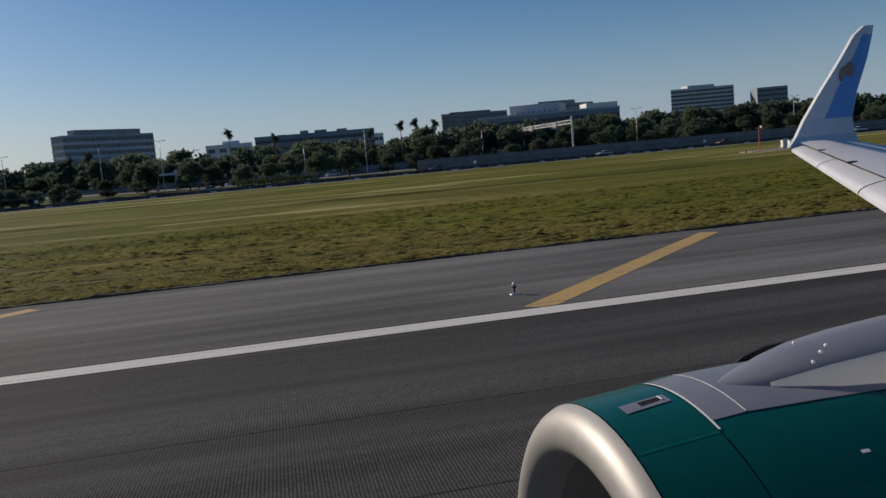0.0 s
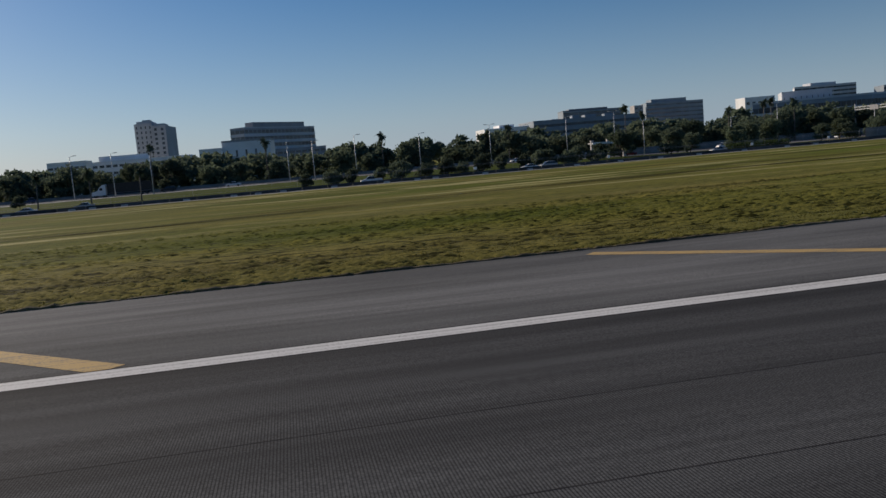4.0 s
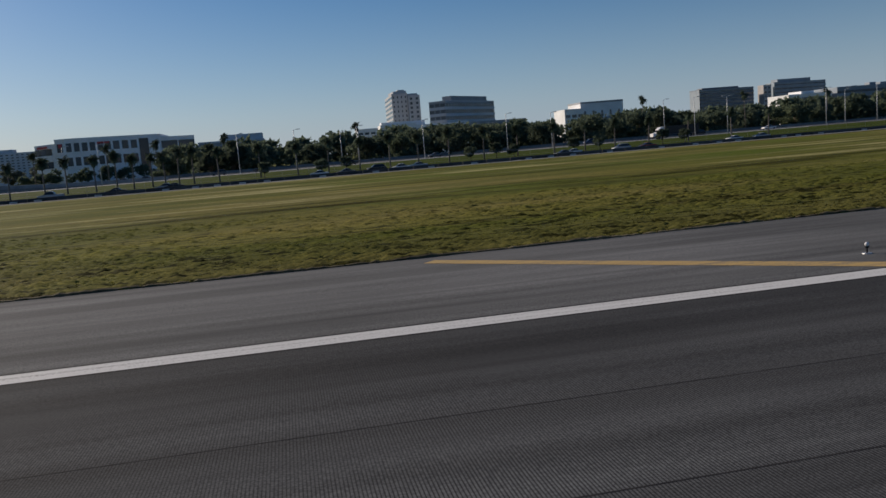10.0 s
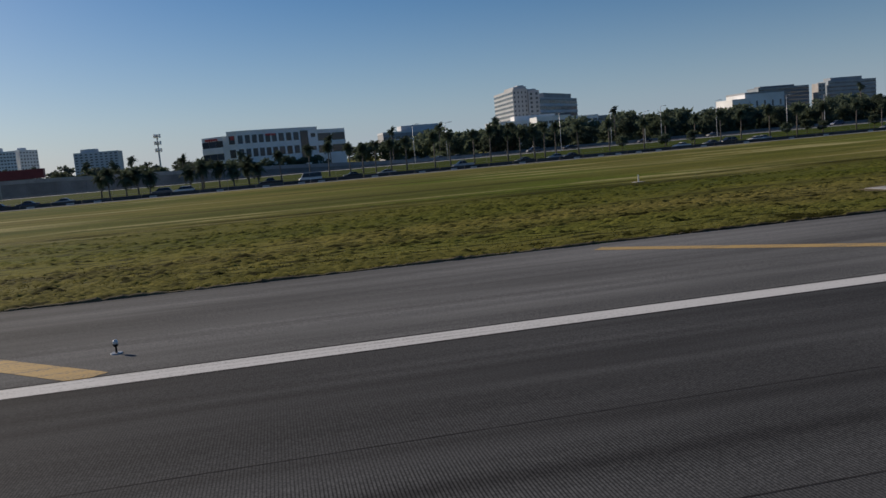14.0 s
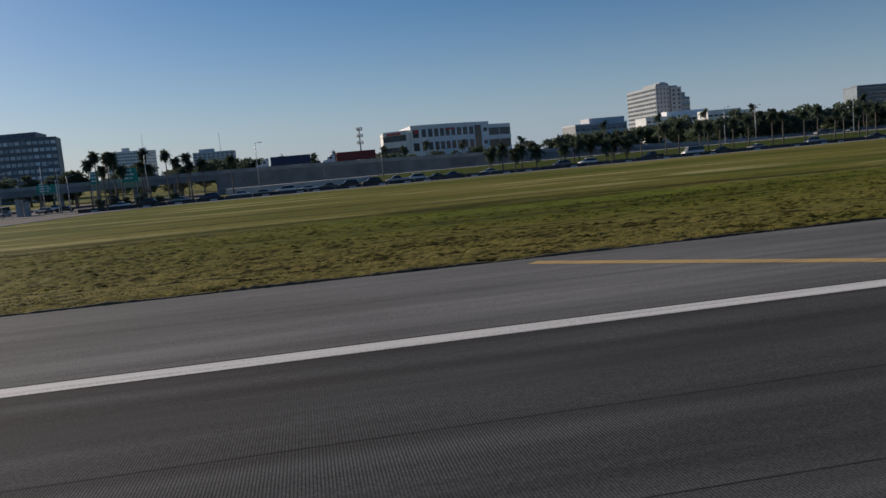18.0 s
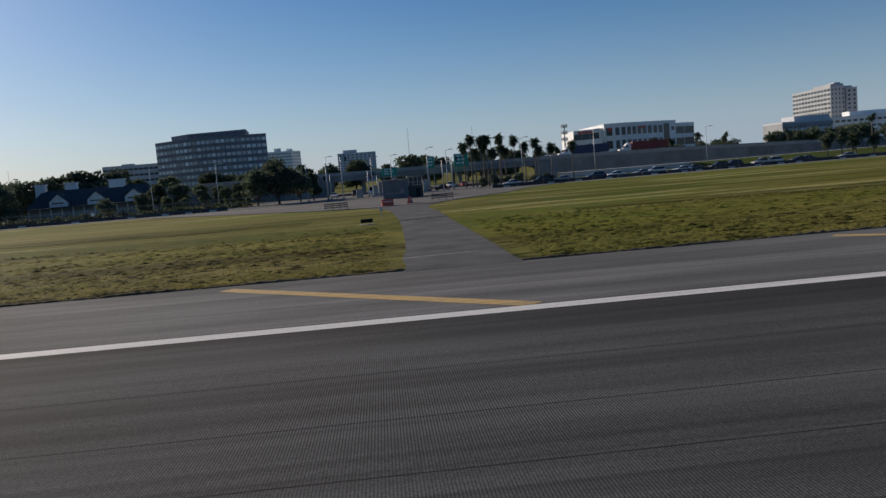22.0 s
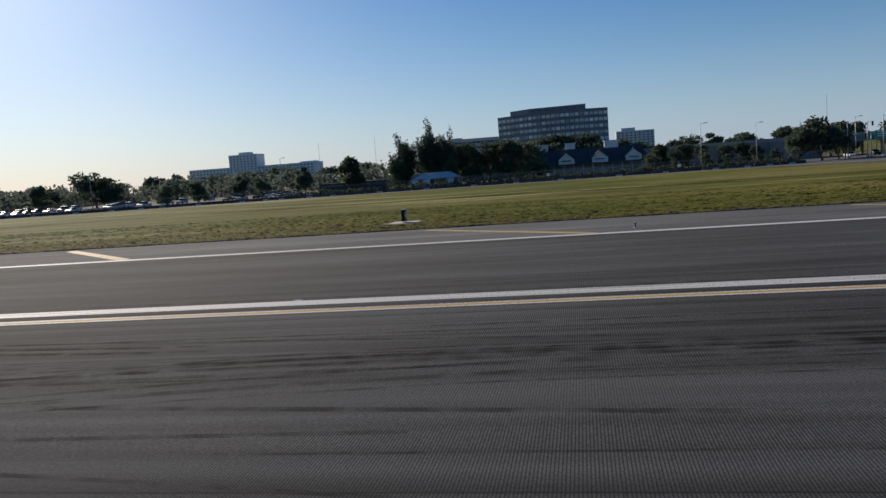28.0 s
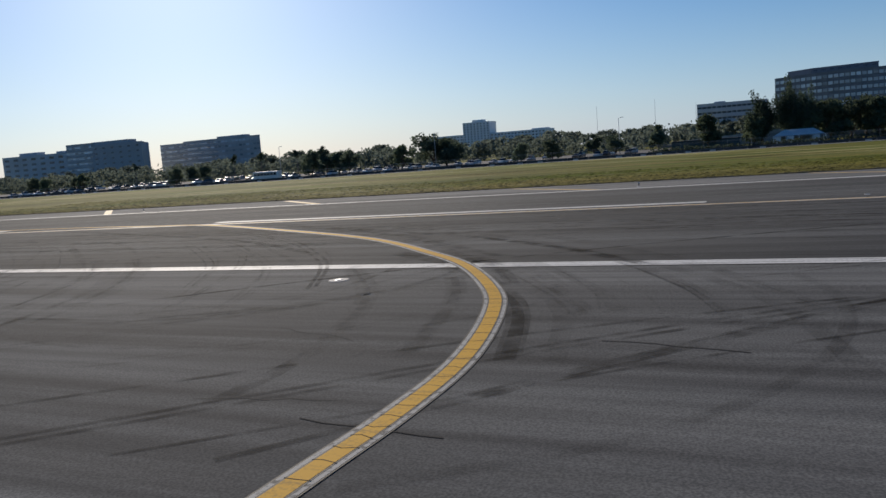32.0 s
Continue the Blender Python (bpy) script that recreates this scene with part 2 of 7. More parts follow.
def grass_material():
    """Mown airfield grass: olive and green patches, wandering ruts, broken straw patches, lumpy tussocks with shaded
    gaps put into the colour.
    """
    m = bpy.data.materials.new("mown_grass")
    m.use_nodes = True
    n, l = m.node_tree.nodes, m.node_tree.links
    b = n["Principled BSDF"]
    pos = n.new("ShaderNodeNewGeometry").outputs["Position"]
    bent = warped(n, l, pos, 0.02, (60.0, 9.0, 0.0))
    wide = noise_of(n, l, bent, 0.035, (0.4, 1, 1), 5)
    swath = noise_of(n, l, bent, 0.13, (0.16, 1, 1), 5)
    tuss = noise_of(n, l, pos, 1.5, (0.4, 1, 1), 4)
    blade = noise_of(n, l, pos, 7.0, (0.7, 1, 1), 3)
    col = ramp_of(n, l, wide, ((0.32, (0.084, 0.104, 0.018)), (0.48, (0.124, 0.127, 0.029)), (0.64, (0.172, 0.156, 0.05))))
    tone = ramp_of(n, l, swath, ((0.3, (0.62, 0.68, 0.6)), (0.5, (0.96, 0.97, 0.95)), (0.7, (1.26, 1.2, 1.12))))
    col = blend(n, l, "MULTIPLY", 0.85, col, tone)
    lush = span(n, l, noise_of(n, l, bent, 0.05, (0.45, 1, 1), 3), 0.55, 0.68, 0.7)
    col = blend(n, l, "MIX", lush, col, plain(n, (0.1, 0.136, 0.018)))
    rut = span(n, l, noise_of(n, l, bent, 0.16, (0.06, 1, 1), 3), 0.41, 0.33, 0.72)
    col = blend(n, l, "MIX", rut, col, plain(n, (0.052, 0.05, 0.014)))
    hay = times(n, l, span(n, l, noise_of(n, l, bent, 0.2, (0.12, 1, 1), 6), 0.53, 0.62), span(n, l, noise_of(n, l, pos, 0.022, (0.6, 1, 1), 2), 0.4, 0.54, 0.95))
    # drier ground beside the pavement, with an uneven border
    sep = n.new("ShaderNodeSeparateXYZ")
    l.new(pos, sep.inputs[0])
    wob = n.new("ShaderNodeMath")
    wob.operation, wob.inputs[1].default_value = "MULTIPLY_ADD", 26.0
    l.new(noise_of(n, l, pos, 0.09, (0.3, 1, 1), 4), wob.inputs[0])
    l.new(sep.outputs["Y"], wob.inputs[2])
    col = blend(n, l, "MIX", span(n, l, wob.outputs[0], 70.0, 50.0, 0.6), col, plain(n, (0.128, 0.112, 0.042)))
    col = blend(n, l, "MIX", times(n, l, hay, span(n, l, wob.outputs[0], 84.0, 104.0)), col, plain(n, (0.36, 0.33, 0.16)))
    # shade in the gaps between tussocks, painted dark, with paler tops
    tuss_shade = ramp_of(n, l, tuss, ((0.39, (0.2, 0.21, 0.16)), (0.455, (0.92, 0.92, 0.9)), (0.66, (1.34, 1.28, 1.18))))
    col = blend(n, l, "MULTIPLY", span(n, l, wob.outputs[0], 130.0, 60.0, 0.95), col, tuss_shade)
    col = blend(n, l, "MULTIPLY", 0.75, col, ramp_of(n, l, blade, ((0.36, (0.58, 0.6, 0.54)), (0.64, (1.32, 1.28, 1.2)))))
    l.new(col, b.inputs["Base Color"])
    b.inputs["Roughness"].default_value = 0.9
    b.inputs["Specular IOR Level"].default_value = 0.02
    bp = n.new("ShaderNodeBump")
    bp.inputs["Strength"].default_value, bp.inputs["Distance"].default_value = 0.7, 0.1
    l.new(tuss, bp.inputs["Height"])
    l.new(bp.outputs[0], b.inputs["Normal"])
    return m


def blade_material():
    """Standing grass, lit through."""
    m = grass_material()
    m.name = "grass_blades"
    n, l = m.node_tree.nodes, m.node_tree.links
    b = n["Principled BSDF"]
    tr, mx = n.new("ShaderNodeBsdfTranslucent"), n.new("ShaderNodeMixShader")
    mx.inputs[0].default_value = 0.5
    l.new(b.inputs["Base Color"].links[0].from_socket, tr.inputs["Color"])
    l.new(b.outputs[0], mx.inputs[1])
    l.new(tr.outputs[0], mx.inputs[2])
    l.new(mx.outputs[0], n["Material Output"].inputs["Surface"])
    return m


def paint_material(name, tone, worn, wear=0.5, spec=0.11):
    """Road paint, rubbed thin in streaks."""
    m = bpy.data.materials.new(name)
    m.use_nodes = True
    n, l = m.node_tree.nodes, m.node_tree.links
    b = n["Principled BSDF"]
    pos = n.new("ShaderNodeNewGeometry").outputs["Position"]
    streak = noise_of(n, l, pos, 1.0, (0.08, 5.0, 1), 5)
    grain = noise_of(n, l, pos, 14.0, detail=4)
    mixf = n.new("ShaderNodeMath")
    mixf.operation = "ADD"
    l.new(streak, mixf.inputs[0])
    l.new(grain, mixf.inputs[1])
    col = ramp_of(n, l, mixf.outputs[0], ((0.62 + 0.2 * wear, worn), (0.95 + 0.2 * wear, tone)))
    l.new(col, b.inputs["Base Color"])
    b.inputs["Roughness"].default_value = 0.72
    b.inputs["Specular IOR Level"].default_value = spec
    return m


def glass_material(name, tone, rough=0.08):
    m = bpy.data.materials.new(name)
    m.use_nodes = True
    b = m.node_tree.nodes["Principled BSDF"]
    n, l = m.node_tree.nodes, m.node_tree.links
    info = n.new("ShaderNodeObjectInfo")
    c = ramp_of(n, l, info.outputs["Random"], ((0.0, tuple(v * 0.55 for v in tone)), (1.0, tuple(min(1, v * 1.5) for v in tone))))
    l.new(c, b.inputs["Base Color"])
    b.inputs["Metallic"].default_value = 0.1
    b.inputs["Roughness"].default_value = rough
    b.inputs["Specular IOR Level"].default_value = 0.5
    return m


def leaf_material(name, dark, light):
    """Leaves: dull green that lets some light through."""
    m = material(name, dark, light, scale=0.9, rough=0.85, fine=6, vary=0.3, here=True, spec=0.06)
    n, l = m.node_tree.nodes, m.node_tree.links
    b = n["Principled BSDF"]
    tr, mx = n.new("ShaderNodeBsdfTranslucent"), n.new("ShaderNodeMixShader")
    mx.inputs[0].default_value = 0.4
    l.new(b.inputs["Base Color"].links[0].from_socket, tr.inputs["Color"])
    l.new(b.outputs[0], mx.inputs[1])
    l.new(tr.outputs[0], mx.inputs[2])
    l.new(mx.outputs[0], n["Material Output"].inputs["Surface"])
    return m


M = {}
M["grass"] = grass_material()
M["blades"] = blade_material()
M["lush"] = material("lush_bank_grass", (0.035, 0.055, 0.008), (0.075, 0.095, 0.018), scale=0.3, rough=0.95, bump=0.5, spec=0.03)
M["lane"] = material("smooth_grey_lane_asphalt", (0.056, 0.058, 0.061), (0.122, 0.124, 0.127), scale=0.35, rough=0.95, fine=30, bump=0.2, spec=0.06)
M["service_road"] = material("pale_limestone_track", (0.3, 0.29, 0.27), (0.44, 0.43, 0.4), scale=0.25, rough=0.95, fine=20, spec=0.05)
M["runway"] = pavement_material("grooved_runway_asphalt", (0.058, 0.0605, 0.063), (0.094, 0.098, 0.101), 0.056, 0.75)
M["shoulder"] = pavement_material("shoulder_asphalt", (0.098, 0.101, 0.102), (0.168, 0.172, 0.173), 0, 0.0)
M["taxiway"] = pavement_material("taxiway_asphalt", (0.074, 0.077, 0.08), (0.12, 0.124, 0.127), 0, 0.0)
M["road"] = pavement_material("road_asphalt", (0.11, 0.11, 0.112), (0.18, 0.178, 0.175), 0, 0.0)
M["white_paint"] = paint_material("white_runway_paint", (0.6, 0.6, 0.585), (0.3, 0.295, 0.285), 0.2)
M["edge_paint"] = paint_material("streaked_white_edge_paint", (0.55, 0.55, 0.54), (0.2, 0.2, 0.2), 0.62)
M["old_paint"] = paint_material("worn_white_paint", (0.55, 0.55, 0.53), (0.12, 0.12, 0.12), 0.75)
M["yellow_paint"] = paint_material("yellow_shoulder_paint", (0.47, 0.325, 0.13), (0.21, 0.18, 0.13), 0.7)
M["faded_paint"] = paint_material("faded_pale_rim_paint", (0.34, 0.34, 0.33), (0.1, 0.1, 0.1), 0.8, 0.03)
M["bright_yellow"] = paint_material("yellow_taxi_line_paint", (0.52, 0.3, 0.035), (0.3, 0.185, 0.04), 0.3, 0.03)
M["black_paint"] = paint_material("black_outline_paint", (0.03, 0.03, 0.03), (0.06, 0.06, 0.06), 0.3)
M["seal"] = material("dark_crack_seal", (0.02, 0.02, 0.022), (0.045, 0.044, 0.044), scale=1.5, rough=0.95, spec=0.05)


def rubber_film(name, most):
    """A thin broken film of rubber over the asphalt."""
    m = material(name, (0.012, 0.012, 0.012), (0.035, 0.034, 0.033), scale=1.2, rough=1.0, spec=0.04)
    n, l = m.node_tree.nodes, m.node_tree.links
    clear, film = n.new("ShaderNodeBsdfTransparent"), n.new("ShaderNodeMixShader")
    thin = noise_of(n, l, n.new("ShaderNodeNewGeometry").outputs["Position"], 1.1, (1, 1, 1), 6)
    cover = n.new("ShaderNodeMapRange")
    cover.inputs["From Min"].default_value, cover.inputs["From Max"].default_value, cover.inputs["To Max"].default_value = 0.36, 0.66, most
    l.new(thin, cover.inputs["Value"])
    l.new(cover.outputs[0], film.inputs[0])
    l.new(clear.outputs[0], film.inputs[1])
    l.new(n["Principled BSDF"].outputs[0], film.inputs[2])
    l.new(film.outputs[0], n["Material Output"].inputs["Surface"])
    return m


M["tyre_mark"] = rubber_film("tyre_rubber_film", 0.44)
M["faint_mark"] = rubber_film("faint_rubber_film", 0.16)
M["concrete"] = material("weathered_concrete", (0.26, 0.25, 0.24), (0.42, 0.41, 0.39), scale=0.4, rough=0.85, bump=0.2)
M["dark_concrete"] = material("sooty_concrete_wall", (0.17, 0.165, 0.16), (0.28, 0.272, 0.262), scale=0.25, rough=0.9, bump=0.2, vary=0.12)
M["barrier"] = material("dark_concrete_barrier", (0.035, 0.036, 0.038), (0.075, 0.075, 0.076), scale=0.7, rough=0.85, vary=0.3)
M["pale_concrete"] = material("pale_new_concrete", (0.44, 0.43, 0.415), (0.58, 0.57, 0.55), scale=0.4, rough=0.85, bump=0.1)
M["white"] = material("white_painted_metal", (0.68, 0.68, 0.67), (0.82, 0.82, 0.81), scale=1.2, rough=0.5)
M["white_wall"] = material("white_stucco", (0.68, 0.69, 0.7), (0.82, 0.83, 0.84), scale=0.15, rough=0.85, vary=0.04)
M["grey_wall"] = material("grey_precast_wall", (0.24, 0.255, 0.275), (0.34, 0.355, 0.38), scale=0.12, rough=0.8, vary=0.05)
M["dark_wall"] = material("dark_granite_wall", (0.13, 0.143, 0.17), (0.185, 0.198, 0.225), scale=0.15, rough=0.6)
M["tan_wall"] = material("tan_precast_wall", (0.34, 0.325, 0.315), (0.45, 0.43, 0.42), scale=0.1, rough=0.85, vary=0.04)
M["pink_wall"] = material("pinkish_stucco_wall", (0.3, 0.215, 0.205), (0.4, 0.3, 0.285), scale=0.12, rough=0.85)
# pale bluish grey; on far blocks the distance haze is in this colour
M["haze_wall"] = material("pale_grey_hazed_wall", (0.46, 0.48, 0.51), (0.58, 0.6, 0.63), scale=0.08, rough=0.9)
M["blue_wall"] = material("blue_grey_panel_wall", (0.18, 0.22, 0.265), (0.26, 0.305, 0.35), scale=0.12, rough=0.5)
M["hotel_wall"] = material("grey_stucco_hotel_wall", (0.34, 0.355, 0.38), (0.44, 0.455, 0.48), scale=0.08, rough=0.9)
M["roof"] = material("dark_shingle_roof", (0.035, 0.038, 0.046), (0.065, 0.068, 0.078), scale=1.4, rough=0.9)
M["metal"] = material("galvanised_steel", (0.3, 0.31, 0.32), (0.44, 0.45, 0.46), scale=2.0, rough=0.45, metal=0.6)
M["pole"] = material("weathered_aluminium_pole", (0.42, 0.43, 0.44), (0.58, 0.59, 0.6), scale=1.5, rough=0.5, metal=0.3)
M["black"] = material("black_painted_metal", (0.01, 0.01, 0.011), (0.022, 0.022, 0.024), scale=3.0, rough=0.7, spec=0.15)
M["digit"] = material("retroreflective_white", (0.7, 0.7, 0.68), (0.82, 0.82, 0.8), scale=3.0, rough=0.5)
M["orange"] = material("orange_red_plastic", (0.5, 0.055, 0.03), (0.66, 0.1, 0.05), scale=1.5, rough=0.5)
M["red"] = material("red_painted_metal", (0.17, 0.015, 0.016), (0.23, 0.025, 0.025), scale=0.8, rough=0.5)
M["sign_red"] = material("red_sign_letters", (0.42, 0.03, 0.03), (0.5, 0.05, 0.05), scale=2, rough=0.5)
M["sign_green"] = material("green_highway_sign_sheet", (0.0, 0.27, 0.18), (0.01, 0.35, 0.24), scale=2, rough=0.45)
M["rubber"] = material("tyre_rubber", (0.012, 0.012, 0.013), (0.028, 0.028, 0.028), scale=6, rough=0.85, here=True)
M["rim"] = material("alloy_rim", (0.3, 0.3, 0.31), (0.5, 0.5, 0.51), scale=6, rough=0.35, metal=0.8, here=True)
M["glass"] = glass_material("dark_window_glass", (0.045, 0.06, 0.08))
# panes with the bright sky reflection put into their base colour
M["bright_glass"] = glass_material("painted_sky_glass", (0.4, 0.45, 0.5), 0.2)
M["blue_glass"] = glass_material("blue_tinted_glass", (0.02, 0.034, 0.052), 0.2)
M["car_glass"] = glass_material("car_glass", (0.02, 0.024, 0.03), 0.25)
M["lamp"] = material("clear_lamp_lens", (0.6, 0.6, 0.6), (0.75, 0.75, 0.74), scale=8, rough=0.2, here=True)
M["tail"] = material("red_lamp_lens", (0.3, 0.01, 0.012), (0.42, 0.02, 0.02), scale=8, rough=0.25, here=True)
M["bark"] = material("grey_brown_bark", (0.06, 0.045, 0.035), (0.14, 0.11, 0.085), scale=2.2, rough=0.95, bump=0.5, here=True)
M["palm_bark"] = material("ringed_palm_trunk", (0.12, 0.1, 0.085), (0.22, 0.19, 0.165), scale=3, rough=0.95, bump=0.4, here=True, stretch=(1, 1, 5))
M["leaf"] = leaf_material("broadleaf_foliage", (0.062, 0.082, 0.06), (0.125, 0.155, 0.1))
M["leaf_light"] = leaf_material("lighter_foliage", (0.072, 0.094, 0.062), (0.14, 0.172, 0.104))
# far foliage, greyer and paler: the distance haze is put into its colour
M["hazed_leaf"] = leaf_material("haze_paled_foliage", (0.09, 0.108, 0.09), (0.145, 0.168, 0.135))
M["needle"] = leaf_material("feathery_dark_foliage", (0.052, 0.074, 0.056), (0.1, 0.13, 0.088))
M["frond"] = leaf_material("palm_frond_green", (0.05, 0.068, 0.05), (0.105, 0.135, 0.085))
M["hedge"] = leaf_material("clipped_hedge", (0.037, 0.065, 0.023), (0.106, 0.143, 0.058))
for tone, lo, hi in (("white", (0.62, 0.62, 0.62), (0.74, 0.74, 0.74)), ("silver", (0.33, 0.34, 0.35), (0.42, 0.43, 0.44)), ("black", (0.01, 0.01, 0.012), (0.02, 0.02, 0.022)),
                     ("grey", (0.09, 0.095, 0.1), (0.13, 0.135, 0.14)), ("blue", (0.015, 0.035, 0.09), (0.025, 0.05, 0.12)), ("red", (0.16, 0.012, 0.012), (0.22, 0.02, 0.02))):
    M["car_" + tone] = material("car_paint_" + tone, lo, hi, scale=1.5, rough=0.42, metal=0.1, here=True, spec=0.4)
M["nacelle_green"] = material("dark_green_gloss_paint", (0.0, 0.062, 0.052), (0.0, 0.08, 0.067), scale=1.0, rough=0.3, spec=0.6)
M["seam_green"] = material("dark_green_seam", (0.0, 0.12, 0.1), (0.0, 0.15, 0.12), scale=1.0, rough=0.4)
M["nacelle_grey"] = material("blue_grey_aircraft_paint", (0.15, 0.16, 0.2), (0.19, 0.2, 0.245), scale=1.0, rough=0.45)
M["lip"] = material("brushed_aluminium_lip", (0.27, 0.265, 0.255), (0.33, 0.325, 0.315), scale=1.0, rough=0.5, metal=0.3, stretch=(6, 1, 1))
M["inlet"] = material("grey_inlet_liner", (0.16, 0.16, 0.165), (0.22, 0.22, 0.225), scale=4.0, rough=0.6)
M["fan_dark"] = material("dark_fan_face", (0.012, 0.012, 0.013), (0.03, 0.03, 0.032), scale=4.0, rough=0.5)
M["wing_white"] = material("light_grey_wing_paint", (0.56, 0.58, 0.6), (0.66, 0.68, 0.7), scale=0.7, rough=0.42)
# pale panel; warm light bounced off the body is put into this colour
M["cream"] = material("bounce_warmed_fairing_paint", (0.78, 0.74, 0.64), (0.84, 0.8, 0.7), scale=0.9, rough=0.4)
M["tail_blue"] = material("sky_blue_winglet_paint", (0.07, 0.25, 0.62), (0.1, 0.31, 0.7), scale=1.0, rough=0.4)
M["brown"] = material("brown_painted_motif", (0.16, 0.085, 0.07), (0.3, 0.2, 0.17), scale=4.0, rough=0.5)
M["tent"] = material("white_tent_fabric", (0.55, 0.57, 0.6), (0.66, 0.68, 0.7), scale=0.8, rough=0.8)


# ---- mesh helpers ----
def mesh_of(name, bm, mat, smooth=False):
    me = bpy.data.meshes.new(name)
    bmesh.ops.recalc_face_normals(bm, faces=bm.faces)
    bm.to_mesh(me)
    bm.free()
    me.materials.append(mat)
    if smooth:
        for p in me.polygons:
            p.use_smooth = True
    return me


def part(name, bm, mat, parent=None, label="", smooth=False):
    me = bm if isinstance(bm, bpy.types.Mesh) else mesh_of(name, bm, mat, smooth)
    ob = new(name, me)
    if parent is not None:
        ob.parent = parent
    if label:
        ob["label"] = label
    return ob


def thing(name, x, y, z, turn=0.0, label="", category="", group="", kind=""):
    ob = new(name)
    ob.empty_display_size = 0.1
    ob.matrix_basis = pose(x, y, z, 0, 0, turn)
    return tagged(ob, label, category, group, kind)


def box(bm, x0, x1, y0, y1, z0, z1, taper=0.0):
    v = [bm.verts.new(p) for p in ((x0, y0, z0), (x1, y0, z0), (x1, y1, z0), (x0, y1, z0),
                                   (x0 + taper, y0 + taper, z1), (x1 - taper, y0 + taper, z1), (x1 - taper, y1 - taper, z1), (x0 + taper, y1 - taper, z1))]
    for f in ((3, 2, 1, 0), (4, 5, 6, 7), (0, 1, 5, 4), (1, 2, 6, 5), (2, 3, 7, 6), (3, 0, 4, 7)):
        bm.faces.new([v[i] for i in f])
    return bm


def boxes(*rows):
    bm = bmesh.new()
    for r in rows:
        box(bm, *r)
    return bm


def bevelled(bm, width, segments=1):
    bmesh.ops.bevel(bm, geom=list(bm.edges), offset=width, segments=segments, affect="EDGES", profile=0.5)
    return bm


def prism(bm, outline, z0, z1, shrink=1.0):
    """An upright block over an outline of (x, y)."""
    cx, cy = sum(p[0] for p in outline) / len(outline), sum(p[1] for p in outline) / len(outline)
    lo = [bm.verts.new((x, y, z0)) for x, y in outline]
    hi = [bm.verts.new((cx + (x - cx) * shrink, cy + (y - cy) * shrink, z1)) for x, y in outline]
    bm.faces.new(lo[::-1])
    bm.faces.new(hi)
    k = len(outline)
    for i in range(k):
        bm.faces.new((lo[i], lo[(i + 1) % k], hi[(i + 1) % k], hi[i]))
    return bm


def tube(bm, points, radii, sides=8, caps=True):
    """A round bar along points, with a radius at each."""
    rings = []
    for i, p in enumerate(points):
        p = Vector(p)
        a = Vector(points[max(0, i - 1)])
        b = Vector(points[min(len(points) - 1, i + 1)])
        q = (b - a).to_track_quat("Z", "Y")
        rings.append([bm.verts.new(p + q @ Vector((math.cos(2 * math.pi * s / sides) * radii[i], math.sin(2 * math.pi * s / sides) * radii[i], 0))) for s in range(sides)])
    for r0, r1 in zip(rings, rings[1:]):
        for s in range(sides):
            bm.faces.new((r0[s], r0[(s + 1) % sides], r1[(s + 1) % sides], r1[s]))
    if caps:
        bm.faces.new(rings[0][::-1])
        bm.faces.new(rings[-1])
    return bm


def lathe_x(bm, profile, sides=48, close=False):
    """A body of revolution about the x axis from (x, radius) pairs."""
    rings = [[bm.verts.new((x, r * math.cos(2 * math.pi * s / sides), r * math.sin(2 * math.pi * s / sides))) for s in range(sides)] for x, r in profile]
    for r0, r1 in zip(rings, rings[1:]):
        for s in range(sides):
            bm.faces.new((r0[s], r1[s], r1[(s + 1) % sides], r0[(s + 1) % sides]))
    if close:
        bm.faces.new(rings[-1])
    return bm


def strip_mesh(name, rows, mat, smooth=False):
    """A sheet from rows of points of the same length."""
    verts, faces, w = [], [], len(rows[0])
    for r in rows:
        verts += r
    for i in range(len(rows) - 1):
        for j in range(w - 1):
            a = i * w + j
            faces.append((a, a + 1, a + w + 1, a + w))
    me = bpy.data.meshes.new(name)
    me.from_pydata(verts, [], faces)
    bm = bmesh.new()
    bm.from_mesh(me)
    bmesh.ops.recalc_face_normals(bm, faces=bm.faces)
    bm.to_mesh(me)
    bm.free()
    me.materials.append(mat)
    if smooth:
        for p in me.polygons:
            p.use_smooth = True
    return me


# ---- ground ----
EAST, WEST = -1500.0, 560.0      # the runway runs along x
HALF, PAVED = 22.86, 36.95       # half widths of runway and of runway with shoulders
BASE = -0.6                      # level of the land outside


def crown(y):
    return -0.0125 * min(abs(y), PAVED)


def fence_y(x):
    """The perimeter line, a little askew to the runway."""
    return 198.99 + 0.0326 * x


ys = [-4600, -1200, -300, -120, -60, -37.2, -36.6, 36.6, 36.95, 37.6, 39, 42, 47, 54, 64, 80, 100, 125, 150, 175, 200, 240, 320, 460, 700, 1100, 2000, 4600]
zs = [BASE - .2, BASE - .2, BASE - .2, BASE - .2, BASE - .15, BASE - .1, BASE - .35, BASE - .35, -0.43, -0.41, -0.43, -0.47, -0.5, -0.52, -0.55, -0.58, BASE, BASE - .04, BASE, BASE, BASE, BASE, BASE, BASE, BASE, BASE, BASE, BASE]
xs = [-4600, -2500, -1600] + [-1300 + 40 * i for i in range(46)] + [700, 1200, 2500, 4600]
rows = []
for y, z in zip(ys, zs):
    rows.append([(x, y, z + (0.05 * noise.noise(Vector((x * 0.02, y * 0.05, 0))) if 39 < y < 190 else 0.0)) for x in xs])
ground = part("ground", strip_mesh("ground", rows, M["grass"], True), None)
